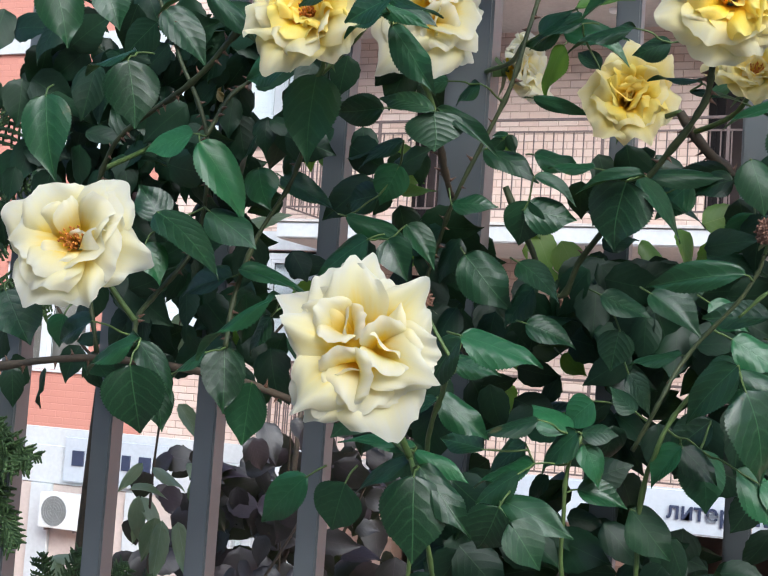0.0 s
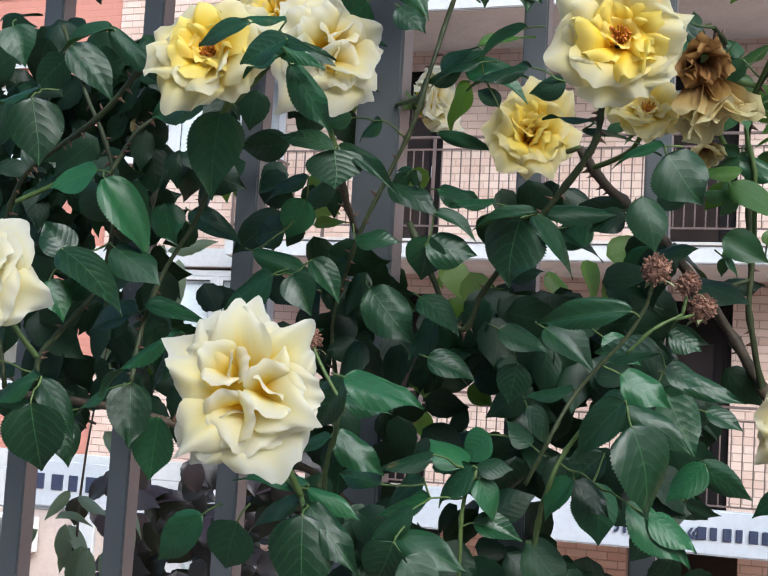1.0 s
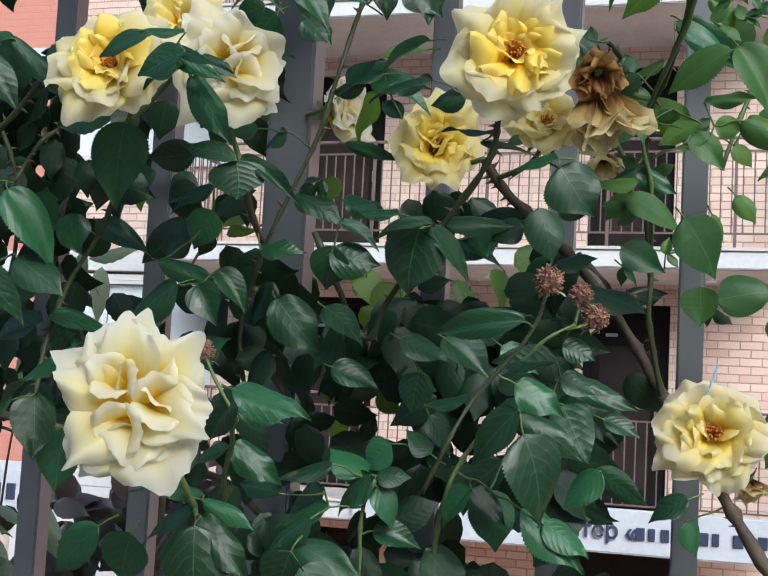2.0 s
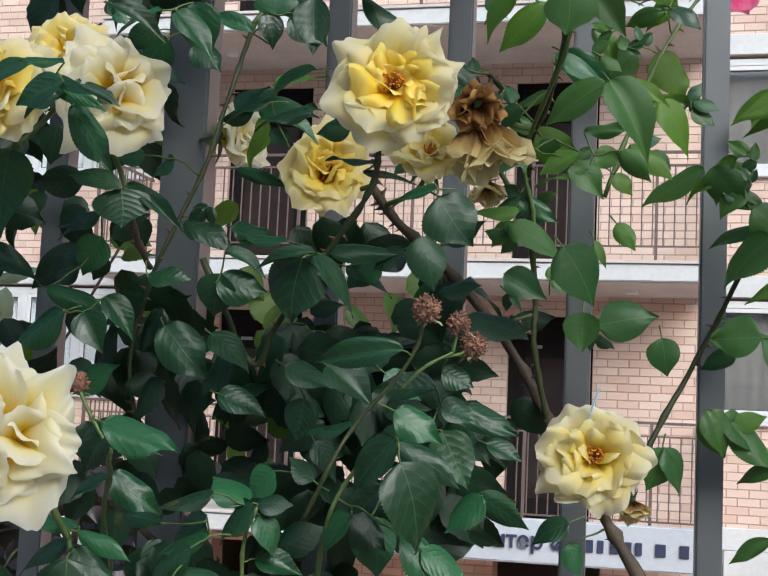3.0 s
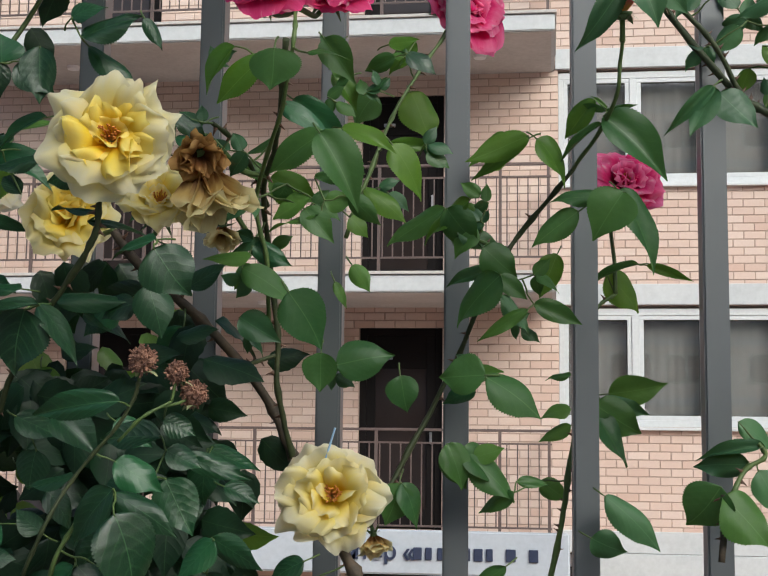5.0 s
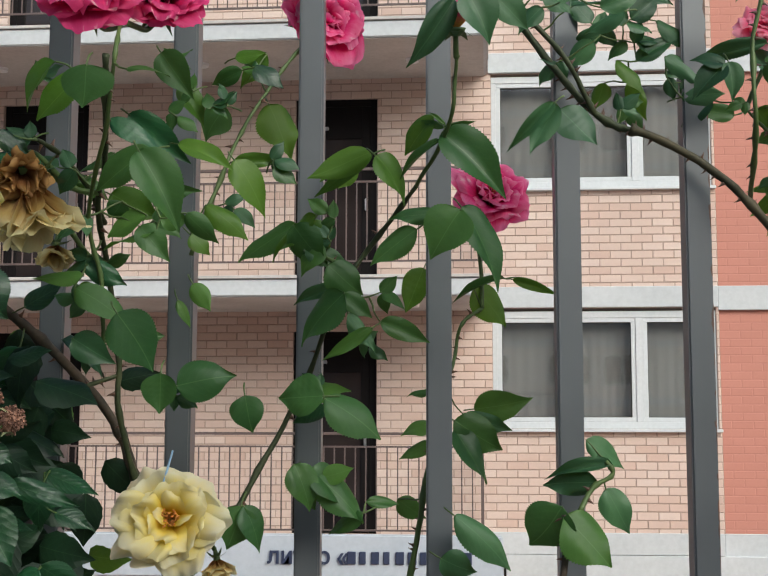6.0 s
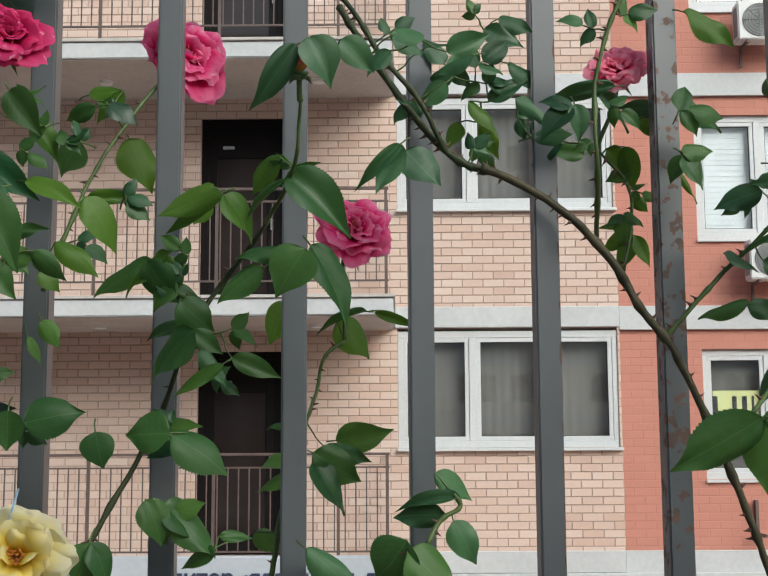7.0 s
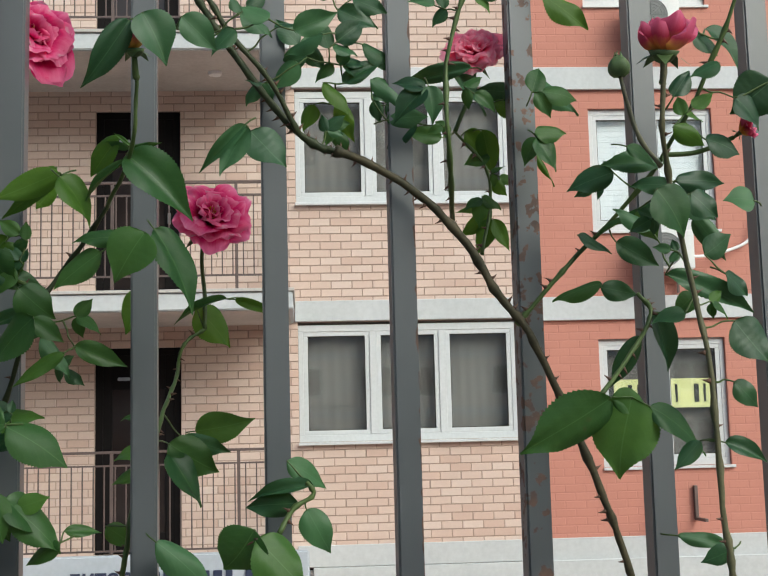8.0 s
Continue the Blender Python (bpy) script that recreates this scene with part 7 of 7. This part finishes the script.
shop_sign = sign("shop_sign", "long pale blue shop sign with dark blue lettering", -4.75, 0.19, 0.0, 0.485, SLAB - 0.075,
                 ((-1.51, -0.58, 7), (-0.50, -0.35, 1), (-0.25, -0.11, 1)), 0.165, 0.30)
letters = bpy.data.curves.new("lettering", "FONT")
letters.body, letters.size, letters.extrude, letters.offset = "литер «", 0.25, 0.012, 0.004
word = new("lettering", letters)
bpy.context.view_layer.update()
flat = bpy.data.meshes.new_from_object(word.evaluated_get(bpy.context.evaluated_depsgraph_get()))
bpy.data.objects.remove(word)
flat.materials.clear()
flat.materials.append(M_LETTER)
word = new("lettering", flat)
word.parent = shop_sign
word.matrix_basis = Matrix.Translation((4.75 - 2.39, -0.014, 0.165)) @ pose(0, 0, 0, 90, 0, 0)
sign("shop_sign", "white shop sign with dark blocky lettering", -11.38, -9.6, -0.37, 0.30, WALL - 0.14, ((-11.22, -9.80, 5),), -0.12, 0.10)
for x0, x1 in ((-24, -7.42), (0.24, 16)):
    ob = part("trim", bevelled(boxes((x0, x1, WALL - 0.065, WALL - 0.003, -0.42, 0.135)), 0.006, 1), M_BAND)
    tagged(ob, "white painted fascia over the ground floor", "trim", kind="structure")
for x in (-13.2, -11.95, -10.3, -8.9):
    ob = part("pilaster", bevelled(boxes((x, x + 0.36, WALL - 0.10, WALL - 0.003, LOW, -0.425)), 0.008, 1), M_BAND)
    tagged(ob, "white painted ground-floor pilaster", "pilaster", kind="structure")
for x0, x1 in ((-12.84, -11.95), (-11.59, -10.3), (-9.94, -8.9)):
    ob = part("shopfront", bevelled(boxes((x0 + 0.005, x1 - 0.005, WALL - 0.045, WALL - 0.004, LOW, -0.43)), 0.006, 1), M_SHOPWALL)
    tagged(ob, "pale closed shopfront panel", "shopfront", kind="structure")


def air_unit(x, z, label, w=0.64):
    """Outdoor air-conditioning unit on wall brackets."""
    t = thing("air_conditioner", label, "air conditioner", "outdoor air units", at=Matrix.Translation((x, WALL - 0.40, z)))
    h = 0.50
    part("casing", bevelled(boxes((0, w, 0, 0.27, 0, h)), 0.014, 3), M_ACWHITE, t)
    bm = bmesh.new()
    c = Vector((0.27, 0, h / 2))
    for rad in (0.06, 0.10, 0.14, 0.18, 0.21):
        ring = [c + Vector((rad * math.cos(2 * math.pi * k / 28), -0.012, rad * math.sin(2 * math.pi * k / 28))) for k in range(29)]
        tube(bm, ring, 0.004, 0.004, 5)
    for k in range(8):
        a = math.pi * k / 4
        cylinder(bm, c + Vector((0, -0.012, 0)), c + Vector((0.21 * math.cos(a), -0.012, 0.21 * math.sin(a))), 0.004, 0.004, 5)
    part("fan_grille", bm, M_ACGREY, t, "grey round fan grille")
    bm = bmesh.new()
    cylinder(bm, c + Vector((0, -0.004, 0)), c + Vector((0, 0.01, 0)), 0.215, 0.215, 32)
    part("fan_recess", bm, M_ACGREY, t)
    part("side_grille", bevelled(boxes((-0.006, 0.004, 0.05, 0.22, 0.06, h - 0.06)), 0.002, 1), M_ACGREY, t, "dark vented side panel")
    for bx in (0.12, w - 0.12):
        part("bracket", boxes((bx - 0.015, bx + 0.015, 0.02, 0.397, -0.035, -0.003), (bx - 0.015, bx + 0.015, 0.365, 0.397, -0.25, -0.035)), M_RAIL, t)
    return t


air_unit(4.42, 3.68, "white outdoor air conditioner under the blind window")
air_unit(4.40, 6.72, "white outdoor air conditioner on the red wall")
air_unit(-11.55, -1.02, "white outdoor air conditioner below the shop sign", 0.74)
pipe = bmesh.new()
tube(pipe, spline([Vector((5.05, WALL - 0.28, 3.85)), Vector((5.4, WALL - 0.12, 3.90)), Vector((5.85, WALL - 0.06, 4.06)), Vector((5.96, WALL - 0.04, 4.30)), Vector((5.98, WALL + 0.1, 4.48))], 8), 0.02, 0.02, 8)
part("cooling_pipe", pipe, M_BLIND, smooth=True)
tagged(bpy.data.objects["cooling_pipe"], "white curved insulated pipe on the red wall", "pipe")

card = thing("notice_card", "pale yellow paper strip with black print in the window", "notice", at=Matrix.Translation((3.97, WALL + 0.135, 1.975)))
part("paper", boxes((0, 1.44, 0, 0.003, 0, 0.37)), M_YELLOWCARD, card)
for k in range(11):
    if k not in (1, 5, 8):
        part("print_block", boxes((0.05 + 0.122 * k, 0.05 + 0.122 * k + (0.062, 0.03, 0.055)[k % 3], -0.006, -0.001, 0.07, 0.30)), M_DARK, card)
for x in (4.45, 5.00):
    t = thing("wall_bracket", "rusty brown metal angle bracket on the red wall", "bracket", "empty wall brackets", at=Matrix.Translation((x, WALL, 0.57)))
    part("upright", bevelled(boxes((0, 0.042, -0.035, 0.03, 0, 0.43)), 0.003, 1), M_RAIL, t)
    part("arm", bevelled(boxes((0.002, 0.040, -0.40, -0.036, 0, 0.038)), 0.003, 1), M_RAIL, t)

# ---------------------------------------------------------------- bricks
near = [r for r in brick_places(-10.2, 2.868, -0.65, 10.5, PEACHHOLES)]
mine = lambda r: 0.0 <= r[0] < 2.87 and 0.3 < r[2] < 4.35
brick_meshes = {}
rest = bmesh.new()
count = 0
for p, q, z in near:
    if mine(r := (p, q, z)) and count < 300:
        count += 1
        key = round(q - p, 3)
        if key not in brick_meshes:
            bm = bmesh.new()
            brick_box(bm, -(q - p) / 2, (q - p) / 2, -COURSE / 2, 0, 0.009)
            brick_meshes[key] = mesh_of("brick", bm, M_BRICK)
        ob = new("brick", brick_meshes[key])
        ob.location = ((p + q) / 2, WALL, z + COURSE / 2)
        ob.parent = wall_mid
    else:
        brick_box(rest, p, q, z, WALL, 0.009)
ob = part("bricks", rest, M_BRICKS, wall_mid)
tagged(ob, kind="stuff")
for wall, x0, x1 in ((wall_right, 2.868, 10.0), (wall_left, -16.0, -10.2)):
    bm = bmesh.new()
    for p, q, z in brick_places(x0, x1, -0.65, 8.0, REDWINDOWS):
        brick_box(bm, p, q, z, WALL + 0.03, 0.0018)
    ob = part("bricks", bm, M_REDS, wall)
    tagged(ob, kind="stuff")
